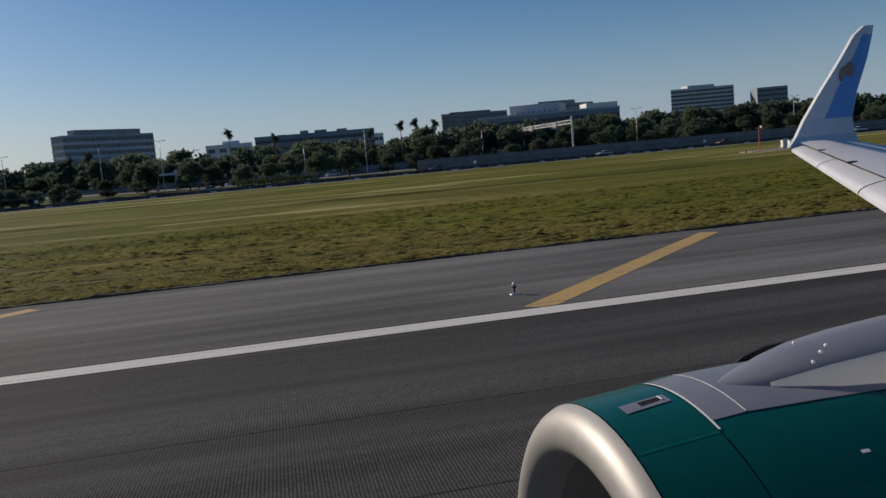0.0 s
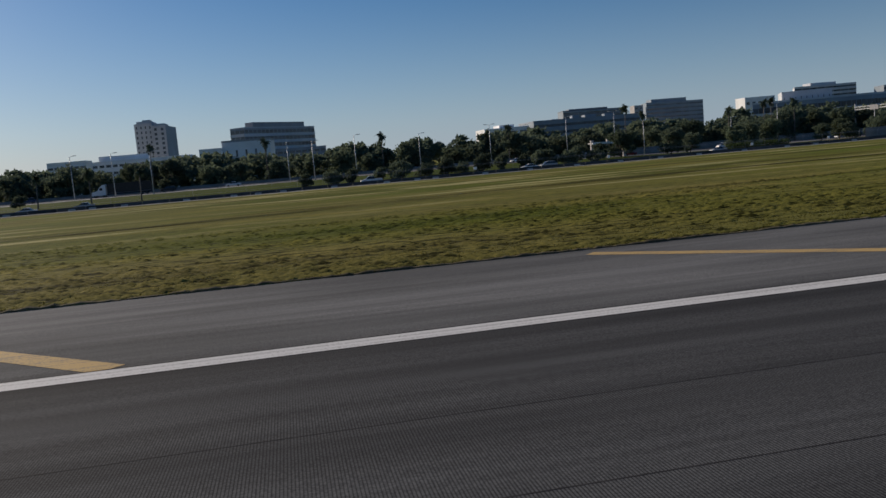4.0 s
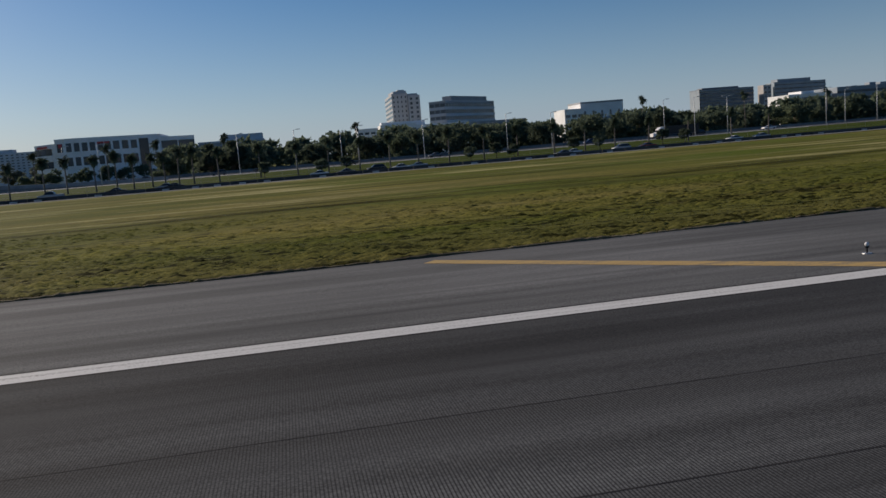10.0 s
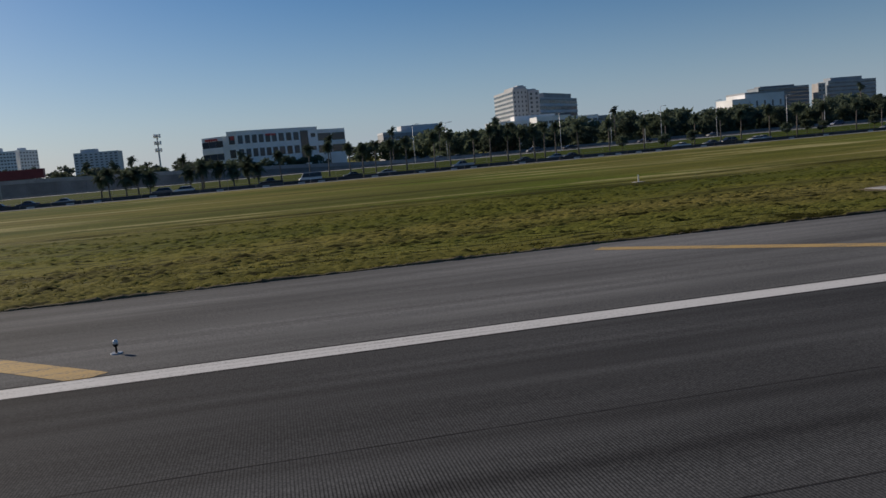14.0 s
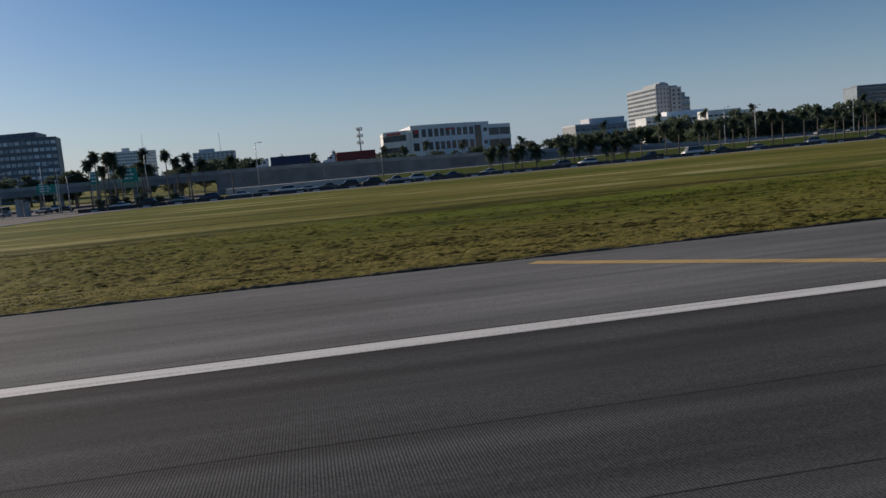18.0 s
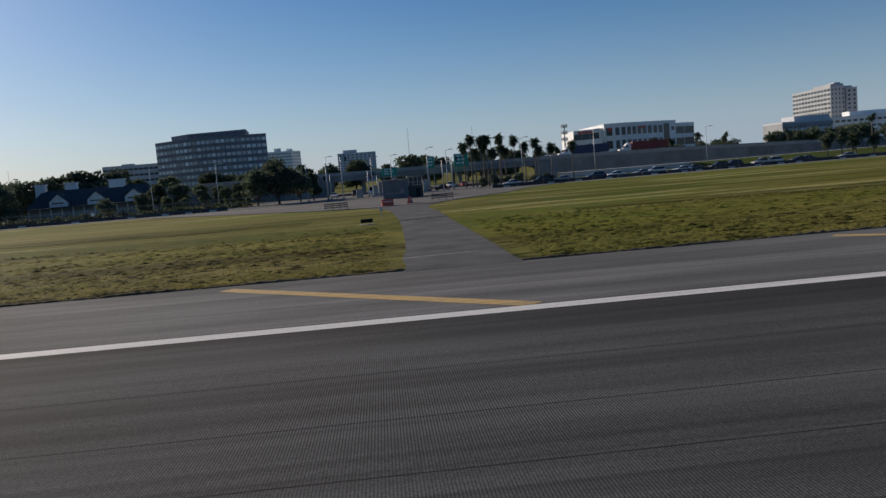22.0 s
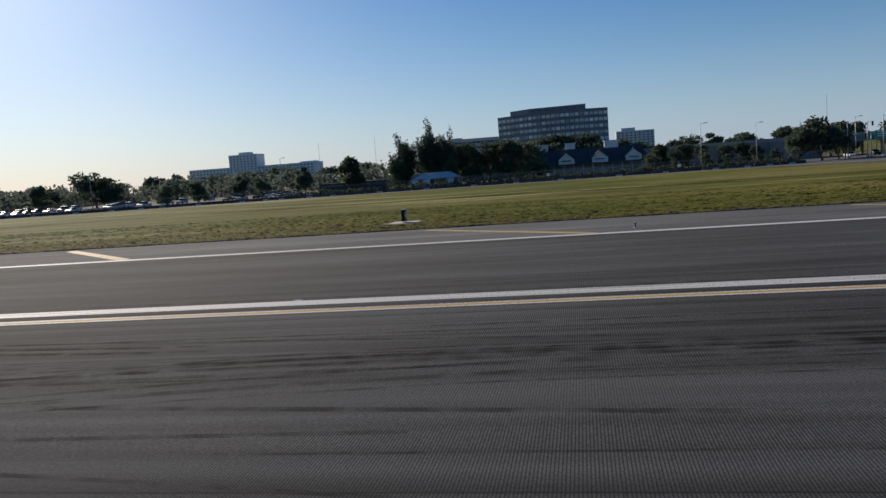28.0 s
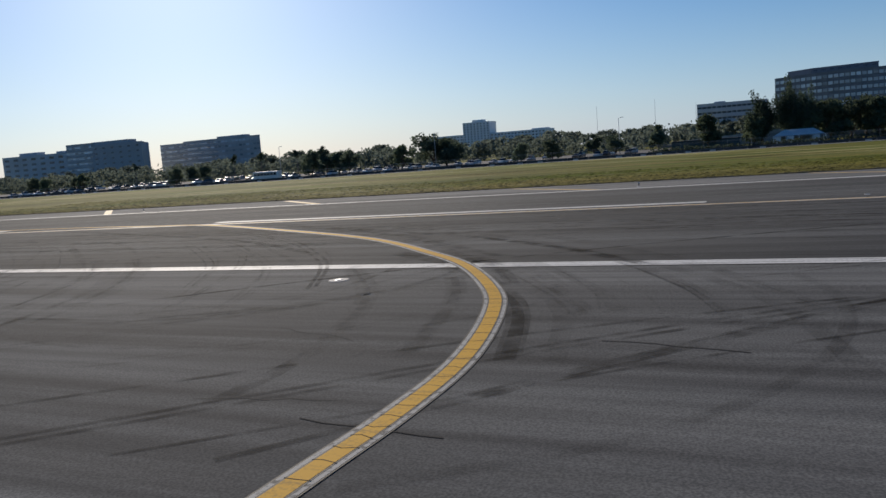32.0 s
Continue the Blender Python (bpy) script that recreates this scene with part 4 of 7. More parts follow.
# white cottage with dark roof, dormers and a porch
def cottage(x, y):
    top = thing("roadside_restaurant", x, y, BASE, 2, "long dark-roofed house with white gables and chimneys", "house")
    # darker wall colour stands for the shade under the porch
    part("wall", boxes((-17, 17, -6, 6, 0, 3.6)), M["blue_wall"], top, "wall under the porch, its shade put into a blue-grey colour")
    bm = bmesh.new()
    a = [bm.verts.new(p) for p in ((-18, -7, 3.4), (18, -7, 3.4), (18, 7, 3.4), (-18, 7, 3.4), (-15, 0, 8.4), (15, 0, 8.4))]
    for f in ((0, 1, 5, 4), (2, 3, 4, 5), (1, 2, 5), (3, 0, 4), (3, 2, 1, 0)):
        bm.faces.new([a[i] for i in f])
    part("roof", bm, M["roof"], top)
    for gx in (-8.5, 2.0, 12.5):
        bm = bmesh.new()
        v = [bm.verts.new(p) for p in ((-2.5, 0, 0), (2.5, 0, 0), (2.5, 0, 1.5), (0, 0, 3.6), (-2.5, 0, 1.5), (-2.5, 4, 0), (2.5, 4, 0), (2.5, 4, 1.5), (0, 4, 3.6), (-2.5, 4, 1.5))]
        for f in ((0, 1, 2, 3, 4), (9, 8, 7, 6, 5), (0, 4, 9, 5), (1, 6, 7, 2), (0, 5, 6, 1), (2, 7, 8, 3), (4, 3, 8, 9)):
            bm.faces.new([v[i] for i in f])
        g = part("gable", bm, M["white"], top, "white gable dormer")
        g.matrix_basis = pose(gx, -7.2, 3.6)
        bm = bmesh.new()
        for s in (-1, 1):
            v = [bm.verts.new(p) for p in ((0, -0.4, 3.95), (s * 2.9, -0.4, 1.45), (s * 2.9, 4, 1.45), (0, 4, 3.95), (0, -0.4, 3.7), (s * 2.9, -0.4, 1.2), (s * 2.9, 4, 1.2), (0, 4, 3.7))]
            for f in ((0, 1, 2, 3), (7, 6, 5, 4), (0, 4, 5, 1), (1, 5, 6, 2), (2, 6, 7, 3), (3, 7, 4, 0)):
                bm.faces.new([v[i] for i in f])
        r = part("gable_roof", bm, M["roof"], top)
        r.matrix_basis = pose(gx, -7.2, 3.6)
        bars(g, -1.6, -0.1, 0.9, 0, (0.5, 0.7, 0.4, 0.6, 0.3), 0.35, M["black"], 0.12)
    for px, py, w in ((6.2, 0.5, 2.2), (-7.0, 1.0, 1.6), (-15.5, 0.5, 1.4)):
        part("chimney", boxes((px - w, px + w, py - 1, py + 1, 5.0, 10.1)), M["white_wall"], top, "broad white chimney")
        part("chimney_cap", boxes((px - w - .25, px + w + .25, py - 1.2, py + 1.2, 10.1, 10.45)), M["white_wall"], top)
    part("porch_floor", boxes((-19, 21, -11, -6.2, 0, 0.7)), M["concrete"], top)
    part("porch_roof", boxes((-19, 21, -11.2, -6.4, 3.3, 3.5)), M["roof"], top)
    rail = mesh_of("porch_post", boxes((-0.09, 0.09, -0.09, 0.09, 0.7, 3.3)), M["white"])
    for i in range(14):
        p = part("porch_post", rail, M["white"], top)
        p.location = (-18.5 + 3 * i, -10.8, 0)
    part("porch_rail", boxes((-19, 21, -10.86, -10.76, 1.55, 1.65), (-19, 21, -10.86, -10.76, 1.1, 1.16)), M["white"], top, "white porch rail")
    return top


cottage(-656.0, 241.8)


def tent(x, y):
    top = thing("party_tent", x, y, BASE, 2, "white frame tent with blue-grey side openings", "tent")
    bm = bmesh.new()
    v = [bm.verts.new(p) for p in ((-7, -4, 2.4), (7, -4, 2.4), (7, 4, 2.4), (-7, 4, 2.4), (-4, 0, 4.2), (4, 0, 4.2))]
    for f in ((0, 1, 5, 4), (2, 3, 4, 5), (1, 2, 5), (3, 0, 4)):
        bm.faces.new([v[i] for i in f])
    part("canopy", bm, M["tent"], top)
    leg = mesh_of("leg", boxes((-0.08, 0.08, -0.08, 0.08, 0, 2.45)), M["white"])
    for lx in (-7, -3.5, 0, 3.5, 7):
        for ly in (-4, 4):
            o = part("leg", leg, M["white"], top)
            o.location = (lx, ly, 0)
    side = mesh_of("side_panel", boxes((-0.9, 0.9, -0.03, 0.03, 0.1, 2.3)), M["tent"])
    for lx in (-5.9, -2.4, 4.6):
        o = part("side_panel", side, M["tent"], top)
        o.location = (lx, -4.05, 0)
    part("back_panel", boxes((-7, 7, 3.96, 4.02, 0, 2.4)), M["blue_wall"], top)
    return top


tent(-702.5, 212)
shed = thing("green_shed", -729, 213, BASE, 2, "long low dark green shed behind the barrier", "shed")
M["teal"] = material("dark_teal_sheet", (0.02, 0.045, 0.055), (0.035, 0.065, 0.078), scale=0.8, rough=0.6)
part("wall", boxes((-10, 10, -2.5, 2.5, 0, 2.9)), M["teal"], shed)
part("roof", boxes((-10.4, 10.4, -2.9, 2.9, 2.9, 3.1)), M["roof"], shed)
for k in range(9):
    part("seam_rib", boxes((-9.2 + 2.3 * k - .05, -9.2 + 2.3 * k + .05, -2.56, -2.5, 0, 2.9)), M["teal"], shed)

# guard house at the perimeter gate
M["guard_wall"] = material("stained_grey_block_wall", (0.13, 0.132, 0.138), (0.2, 0.202, 0.208), scale=0.5, rough=0.9, bump=0.2)
gate = thing("guard_house", -569.1, 166.5, BASE, 0, "grey blank-walled guard house with a dark lookout", "guard house")
part("wall", bevelled(boxes((-3.1, 3.1, -1.9, 2.4, 0, 4.55)), 0.05), M["guard_wall"], gate)
part("roof", boxes((-3.25, 3.25, -2.05, 2.55, 4.55, 4.72)), M["dark_concrete"], gate)
part("lookout", boxes((3.14, 6.7, -1.6, 1.8, 0, 2.9)), M["barrier"], gate, "dark lookout base")
part("lookout_floor", boxes((3.1, 6.9, -1.8, 2.0, 2.9, 3.02)), M["guard_wall"], gate)
part("lookout_roof", boxes((2.95, 7.1, -2.0, 2.2, 5.0, 5.25)), M["dark_concrete"], gate)
for px in (3.3, 4.4, 5.5, 6.6):
    for py in (-1.6, 1.7):
        part("lookout_post", boxes((px - .08, px + .08, py - .08, py + .08, 3.02, 5.0)), M["metal"], gate)
part("lookout_glass", boxes((3.4, 6.5, 0.0, 0.04, 3.05, 4.95)), M["glass"], gate)
part("rail", boxes((3.14, 6.7, -1.66, -1.6, 3.7, 3.8)), M["metal"], gate)
part("door", boxes((5.0, 6.0, -1.66, -1.6, 0.05, 2.1)), M["black"], gate)
for px, w, h in ((-1.2, 2.4, .34), (0.3, 1.6, .26), (1.6, .9, 1.1)):
    part("letter_bar", boxes((px - w / 2, px + w / 2, -1.93, -1.9, 1.2, 1.2 + h)), M["pink_wall"], gate, "faded red marking")
part("vent_hood", bevelled(boxes((-.4, .4, -.4, .4, 4.72, 5.2)), .05), M["metal"], gate)
gate.scale = (0.86, 0.86, 0.84)

# ---- roads ----
def road_band(name, x0, x1, d0, d1, z, mat, label, category="road", deep=0.4):
    n = int((x1 - x0) / 25)
    top_a = [(x0 + (x1 - x0) * i / n, 0, 0) for i in range(n + 1)]
    rows = [[(x, fence_y(x) + d, zz) for x, _, _ in top_a] for d, zz in ((d0, z - deep), (d0, z), (d1, z), (d1, z - deep))]
    ob = part(name, strip_mesh(name, rows, mat), mat)
    return tagged(ob, label, category, kind="structure")


road_band("perimeter_road", -1500, 600, -4.4, -0.9, BASE + 0.05, M["service_road"], "narrow pale service road along the fence")
road_band("frontage_road", -1500, 600, 2.2, 14.5, BASE + 0.05, M["road"], "grey frontage road with queuing cars")
def bank(x):
    """How far the expressway has risen at x."""
    return 1.5 * max(0.0, min(1.0, (-10.0 - x) / 60.0))


def bank_sheet(name, x0, x1, prof, mat, label, category):
    xx = [x0 + (x1 - x0) * i / 60 for i in range(61)]
    ob = part(name, strip_mesh(name, [[(x, fence_y(x) + d, BASE + dz + bank(x) * k) for x in xx] for d, dz, k in prof], mat), None)
    return tagged(ob, label, category, kind="structure")


bank_sheet("green_bank", -480, 40, ((14.9, 0.02, 0), (20, .08, 0.12), (30, .1, .5), (45.5, .1, 1.0), (45.6, -.5, 0)), M["lush"], "green grass bank rising to the expressway", "grass bank")
bank_sheet("expressway_edge", -520, -140, ((45.4, -.3, 0), (45.4, .14, 1), (48.9, .16, 1), (48.9, -.3, 0)), M["pale_concrete"], "pale concrete edge strip of the expressway", "road edge")
bank_sheet("expressway_verge", -140, 600, ((45.4, -.3, 0), (45.4, .12, 1), (48.9, .12, 1), (48.9, -.3, 0)), M["dark_concrete"], "dark paved verge of the expressway", "road edge")
bank_sheet("expressway", -430, 600, ((48.95, -.3, 0), (48.95, .12, 1), (78, .12, 1), (78, -.3, 0)), M["road"], "grey expressway beyond the palms", "road")
road_band("parking_lot", -1500, -745, 22, 120, BASE + 0.04, M["road"], "grey parking lot with rows of cars", "parking")
road_band("kerb", -1500, 600, 14.5, 14.8, BASE + 0.16, M["concrete"], "pale concrete kerb", "kerb")
part("lane_line", strip_mesh("lane_line", [[(x, fence_y(x) + d, BASE + 0.056) for x in range(-1500, 601, 30)] for d in (8.2, 8.35)], M["white_paint"]), None, bpy.data.objects["frontage_road"])

# access road from the runway to the gate, and the wide apron before the gate
def flat_patch(name, outline, z, mat, label, category="road"):
    bm = bmesh.new()
    prism(bm, outline, z - 0.6, z)
    return tagged(part(name, bm, mat), label, category, kind="structure")


lane = ((36.2, -571.6, -565.4), (36.95, -571.4, -565.5), (38.2, -571.3, -565.6), (42, -571.4, -565.5), (48, -571.0, -565.4), (57, -570.8, -565.4), (70, -570.6, -565.4), (82, -570.5, -565.4), (98, -570.8, -565.2), (109, -571.2, -565.8), (118, -572.2, -565.2), (126, -575, -562.5))
def lane_z(y):
    return float(np.interp(y, (36.2, 36.95, 38.2), (-0.452, -0.415, -0.385))) if y < 38.2 else float(np.interp(y, ys, zs)) + 0.04


lane_rows = [[(x, y, lane_z(y) + dz) for y, xl, xr in lane for x in (xl if side < 0 else xr,)] for side, dz in ((-1, -.3), (-1, 0.0), (1, 0.0), (1, -.3))]
access = tagged(part("access_road", strip_mesh("access_road", lane_rows, M["lane"]), None), "dark asphalt access road across the grass", "road", kind="structure")
for (ax, ay), (bx, by), w in (((-570.6, 81.0), (-565.2, 83.0), 1.3), ((-571.4, 42.3), (-567.0, 42.9), 0.16)):
    seam = [[(ax + (bx - ax) * k / 12, ay + (by - ay) * k / 12 + w * (side + 0.28 * math.sin(2.3 * k + 4 * side)), float(np.interp(ay, ys, zs)) + 0.056) for k in range(13)] for side in (0, 1)]
    part("lane_joint", strip_mesh("lane_joint", seam, M["seal"] if w > .2 else M["concrete"]), None, access, "rough joint across the access road")
flat_patch("gate_apron", [(-628, 174.5), (-615, 162), (-600, 147), (-583, 130.6), (-575, 125.5), (-563, 126), (-556, 138), (-549, 146), (-540, 168), (-530, 178), (-530, fence_y(-530) - 0.5), (-624, fence_y(-624) - 0.5)], BASE + 0.06, M["road"], "pale grey apron before the gate")

flat_patch("crossing", [(-606, fence_y(-606) + 15), (-522, fence_y(-522) + 15), (-522, fence_y(-522) + 104), (-606, fence_y(-606) + 104)], BASE + 0.045, M["road"], "grey asphalt crossing under the overpass")

# ---- trees ----
def leaf_cloud(rng, lobes, count, size, flat=0.75, droop=0.0):
    """Many small leaf sprays scattered through lobes of (x, y, z, radius); returns mesh lists."""
    L = np.array([q[:4] for q in lobes], float)
    pick = rng.choice(len(L), count, p=L[:, 3] ** 2 / (L[:, 3] ** 2).sum())
    unit = lambda a: a / np.linalg.norm(a, axis=1, keepdims=True)
    d = unit(rng.normal(size=(count, 3)))
    rad = L[pick, 3] * (0.5 + 0.5 * rng.random(count) ** 0.6) * (1 + 0.18 * rng.normal(size=count))
    c = L[pick, :3] + d * rad[:, None] * np.array([1, 1, flat])
    s = (size * (0.6 + 0.8 * rng.random(count)))[:, None]
    u = unit(rng.normal(size=(count, 3)))
    v = unit(np.cross(u, rng.normal(size=(count, 3))))
    w = np.cross(u, v)
    quad = np.stack([c + u * s, c + v * s * 0.6 + w * s * 0.2, c - u * s - np.array([0, 0, droop]) * s, c - v * s * 0.6 + w * s * 0.2], 1)
    i = np.arange(count) * 4
    tri = np.concatenate([np.stack([i, i + 1, i + 2], 1), np.stack([i, i + 2, i + 3], 1)])
    return quad.reshape(-1, 3), tri


def cloud_mesh(name, vf, mat):
    me = bpy.data.meshes.new(name)
    me.from_pydata(np.asarray(vf[0]).tolist(), [], np.asarray(vf[1]).tolist())
    me.materials.append(mat)
    return me


def tree_kind(seed, tall, wide, bare, mat, count=2300, size=0.42, lobes_n=11):
    """One shape of tree of unit placing: a forked trunk mesh and a crown mesh."""
    rng = np.random.default_rng(seed)
    lobes, bm = [], bmesh.new()
    fork = tall * bare
    lean = rng.normal(size=2) * 0.25
    tube(bm, [(0, 0, -0.3), (lean[0] * .4, lean[1] * .4, fork * 0.6), (lean[0], lean[1], fork)], [0.34, 0.24, 0.2], 7)
    for k in range(lobes_n):
        a = 2 * math.pi * k / lobes_n + rng.normal() * 0.4
        rr = wide * (0.25 + 0.45 * rng.random())
        zz = fork + (tall - fork) * (0.12 + 0.68 * rng.random())
        r = wide * (0.3 + 0.16 * rng.random())
        lobes.append((lean[0] + rr * math.cos(a), lean[1] + rr * math.sin(a), zz, r))
        tube(bm, [(lean[0], lean[1], fork * 0.95), (lean[0] + rr * .5 * math.cos(a), lean[1] + rr * .5 * math.sin(a), (fork + zz) / 2), (lobes[-1][0], lobes[-1][1], zz)], [0.15, 0.09, 0.03], 5)
    lobes.append((lean[0], lean[1], tall - wide * 0.3, wide * 0.34))
    trunk = mesh_of("trunk", bm, M["bark"], True)
    crown = cloud_mesh("crown", leaf_cloud(rng, lobes, count, size), mat)
    return trunk, crown


KINDS = [tree_kind(11, 10, 4.6, 0.14, M["leaf"]), tree_kind(12, 10, 5.2, 0.12, M["leaf"]), tree_kind(13, 10, 4.0, 0.18, M["leaf_light"]), tree_kind(14, 10, 5.6, 0.14, M["leaf"], 2000),
         tree_kind(15, 10, 3.6, 0.2, M["leaf"]), tree_kind(16, 10, 4.8, 0.12, M["leaf_light"])]
FAR = [tree_kind(31, 10, 5.0, 0.1, M["leaf"], 520, 0.75), tree_kind(32, 10, 5.6, 0.1, M["leaf"], 520, 0.75), tree_kind(33, 10, 4.4, 0.12, M["leaf_light"], 480, 0.7)]
BUSH = [tree_kind(21, 10, 6.5, 0.06, M["leaf"], 2000, 0.55), tree_kind(22, 10, 7.5, 0.06, M["leaf"], 2000, 0.6)]
rnd = random.Random(5)


def tree(x, y, tall, kind=None, wide=1.0, label="round-crowned dark green tree", group="trees along the road", base=BASE, name="tree"):
    trunk, crown = kind or KINDS[rnd.randrange(len(KINDS))]
    top = thing(name, x, y, base, rnd.uniform(0, 360), label, "tree", group)
    s = tall / 10.0
    top.scale = (s * wide, s * wide, s)
    part("trunk", trunk, None, top)
    part("crown", crown, None, top)
    return top


def bush(x, y, tall, wide=1.0, base=BASE):
    return tree(x, y, tall, BUSH[rnd.randrange(2)], wide, "low dense dark green shrub", "roadside shrubs", base, "shrub")


def woodland(name, spots, label, mat="leaf"):
    """Many far trees that nobody could count, joined: spots of (x, y, height, width)."""
    vs, fs, off = [], [], 0
    for i, (x, y, tall, wide) in enumerate(spots):
        s = tall / 10.0
        a = rnd.uniform(0, 2 * math.pi)
        for me in FAR[rnd.randrange(3)]:
            co = np.empty(len(me.vertices) * 3)
            me.vertices.foreach_get("co", co)
            co = co.reshape(-1, 3) * (s * wide, s * wide, s)
            co = np.stack([co[:, 0] * math.cos(a) - co[:, 1] * math.sin(a) + x, co[:, 0] * math.sin(a) + co[:, 1] * math.cos(a) + y, co[:, 2] + BASE], 1)
            me.calc_loop_triangles()
            tri = np.empty(len(me.loop_triangles) * 3, dtype=np.int32)
            me.loop_triangles.foreach_get("vertices", tri)
            vs.append(co)
            fs.append(tri.reshape(-1, 3) + off)
            off += len(co)
    return tagged(part(name, cloud_mesh(name, (np.concatenate(vs), np.concatenate(fs)), M[mat]), None), label, "trees", kind="stuff")


# single trees behind the fence: x, distance behind the fence, height
for x, d, h in ((-743, 34, 9), (-727.5, 34, 11), (-715, 38, 9), (-762.5, 32, 7.5), (-756, 34, 6.6), (-776.5, 32, 6.8), (-787, 32, 6.4), (-836, 72, 13.2), (-822, 60, 8.8), (-847, 62, 8.0), (-829, 68, 11),
                (-833, 36, 9.2), (-850.7, 30, 8.8), (-857, 34, 8.6), (-860, 30, 9.6), (-870, 36, 10), (-913.6, 30, 7.2), (-932, 34, 7.2), (-987, 36, 6.8), (-978, 30, 8), (-945, 60, 7.5), (-1010, 40, 7), (-1040, 60, 8),
                (-693.5, 42, 12.6), (-688, 46, 12.8), (-681, 40, 12.4), (-674.5, 44, 11.4), (-699, 40, 10), (-683, 60, 13.2)):
    tree(x, fence_y(x) + d, h, wide=(1.15 if -850 < x < -818 else 0.9) if x < -740 else 1.0)
for x, d, h, w in ((-597.5, 20, 11.4, 1.05), (-592.5, 23, 9.0, 0.9), (-603, 21, 9.2, 1.0), (-589.5, 27, 7.6, 0.9), (-640, 24, 5, 1.0), (-633, 30, 5.6, 1), (-626, 26, 4.4, 1), (-612, 30, 5.5, 1), (-621, 22, 3.6, 1)):
    tree(x, fence_y(x) + d, h, KINDS[3] if h > 8 else None, w, "broad spreading dark tree near the gate" if h > 8 else "small green tree beside the house")
for x, d, h in ((-674, 84, 13.2), (-668, 86, 14.6), (-661, 85, 14.2), (-655, 84, 12.6), (-682, 76, 12.4), (-675, 78, 12.8), (-668, 77, 11.2), (-661, 79, 10.6), (-654, 78, 10.2), (-647, 77, 10.4), (-635, 54, 8.0), (-629, 50, 7.4), (-623, 53, 7.0), (-617, 48, 6.2), (-611, 50, 6.6), (-608, 24, 4.2)):
    tree(x, fence_y(x) + d, h, wide=1.1, label="dense dark tree behind the roadside house", group="trees round the house")
# the belt behind the expressway
x, spots = 520.0, []
while x > -350:
    for row in range(3):
        d = 86 + row * 17 + rnd.uniform(-5, 5)
        h = rnd.uniform(8.2, 12.6) + row * 1.2
        if x > 60:
            h += 1.5
        if row:
            spots.append((x + rnd.uniform(-4, 4), fence_y(x) + d, h, 1.2))
        else:
            tree(x + rnd.uniform(-4, 4), fence_y(x) + d, h, wide=rnd.uniform(0.95, 1.25))
    x -= rnd.uniform(8.5, 12.0)
for x in range(-366, -296, 6):
    spots.append((x + rnd.uniform(-2, 2), 402 + rnd.uniform(-6, 6), rnd.uniform(10.5, 13), 1.1))
for x in range(-446, -378, 5):
    spots.append((x + rnd.uniform(-2, 2), 452 + rnd.uniform(-5, 5), rnd.uniform(5.5, 9.5), 1.1))
woodland("woodland", spots, "dense dark green wood behind the first trees")
rngu = np.random.default_rng(61)
low = [(x, fence_y(x) + rngu.uniform(82, 112), BASE + rngu.uniform(0.6, 2.6), rngu.uniform(1.4, 2.6)) for x in np.arange(-352, 520, 1.5)]
tagged(part("undergrowth", cloud_mesh("undergrowth", leaf_cloud(rngu, low, 26000, 0.5, 0.9), M["leaf"]), None), "dense dark shrubs under the trees", "shrubs", kind="stuff")
x = 330.0
while x > -45:          # nearer, darker planting at the start
    tree(x + rnd.uniform(-3, 3), fence_y(x) + rnd.uniform(26, 44), rnd.uniform(5.0, 9.0) + (2.5 if x > 120 else 0), wide=1.15)
    x -= rnd.uniform(6.0, 9.5)
for x in (-48, -52, -57, -61, -66, -70, -76, -82, -86, -92, -97, -104, -110, -117, -123, -129):
    bush(x + rnd.uniform(-1, 1), fence_y(x) + rnd.uniform(17, 24), rnd.uniform(3.2, 5.4), 0.95)
for x, d, h in ((-546, 18, 2.6), (-543, 19, 3.2), (-540, 17.5, 2.4), (-537, 19, 3.0), (-533, 18, 2.2), (-529, 19, 2.6)):
    bush(x, fence_y(x) + d, h, 0.9)
STEMMED = [tree_kind(41, 10, 4.6, 0.36, M["leaf"], 1500, 0.6), tree_kind(42, 10, 5.0, 0.4, M["leaf"], 1500, 0.6)]
for i, (x, h) in enumerate(((-316.4, 4.6), (-302, 4.2), (-296, 4.4), (-262, 4.2), (-254.5, 4.8), (-250, 4.0), (-233, 4.4), (-226, 4.6), (-206, 4.8), (-199, 4.4))):
    tree(x, fence_y(x) + rnd.uniform(18, 24), h, STEMMED[i % 2], 0.9, "small round-headed tree on a bare stem", "small trees on the verge")
# low planting beyond the raised road
x = -425.0
while x > -720:
    tree(x, fence_y(x) + 122 + rnd.uniform(0, 40), rnd.uniform(9.5, 13.0) if x < -505 else rnd.uniform(6.5, 9.0), wide=1.2)
    x -= rnd.uniform(8, 14)
x, spots = -700.0, []
while x > -1420:        # far line of trees
    spots.append((x, 400 + rnd.uniform(-20, 60), rnd.uniform(10, 15), 1.35))
    x -= rnd.uniform(10, 17)
x = 560.0
while x > -760:
    spots.append((x, 560 + rnd.uniform(-40, 60), rnd.uniform(11, 16), 1.4))
    x -= rnd.uniform(14, 24)
# shrubs and far woods take the leaf colour with haze painted in
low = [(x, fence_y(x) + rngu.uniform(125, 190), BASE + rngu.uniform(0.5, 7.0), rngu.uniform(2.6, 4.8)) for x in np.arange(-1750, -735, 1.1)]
tagged(part("undergrowth", cloud_mesh("undergrowth", leaf_cloud(rngu, low, 46000, 1.0, 0.9), M["hazed_leaf"]), None), "continuous dark shrubs and low trees behind the lot", "shrubs", kind="stuff")
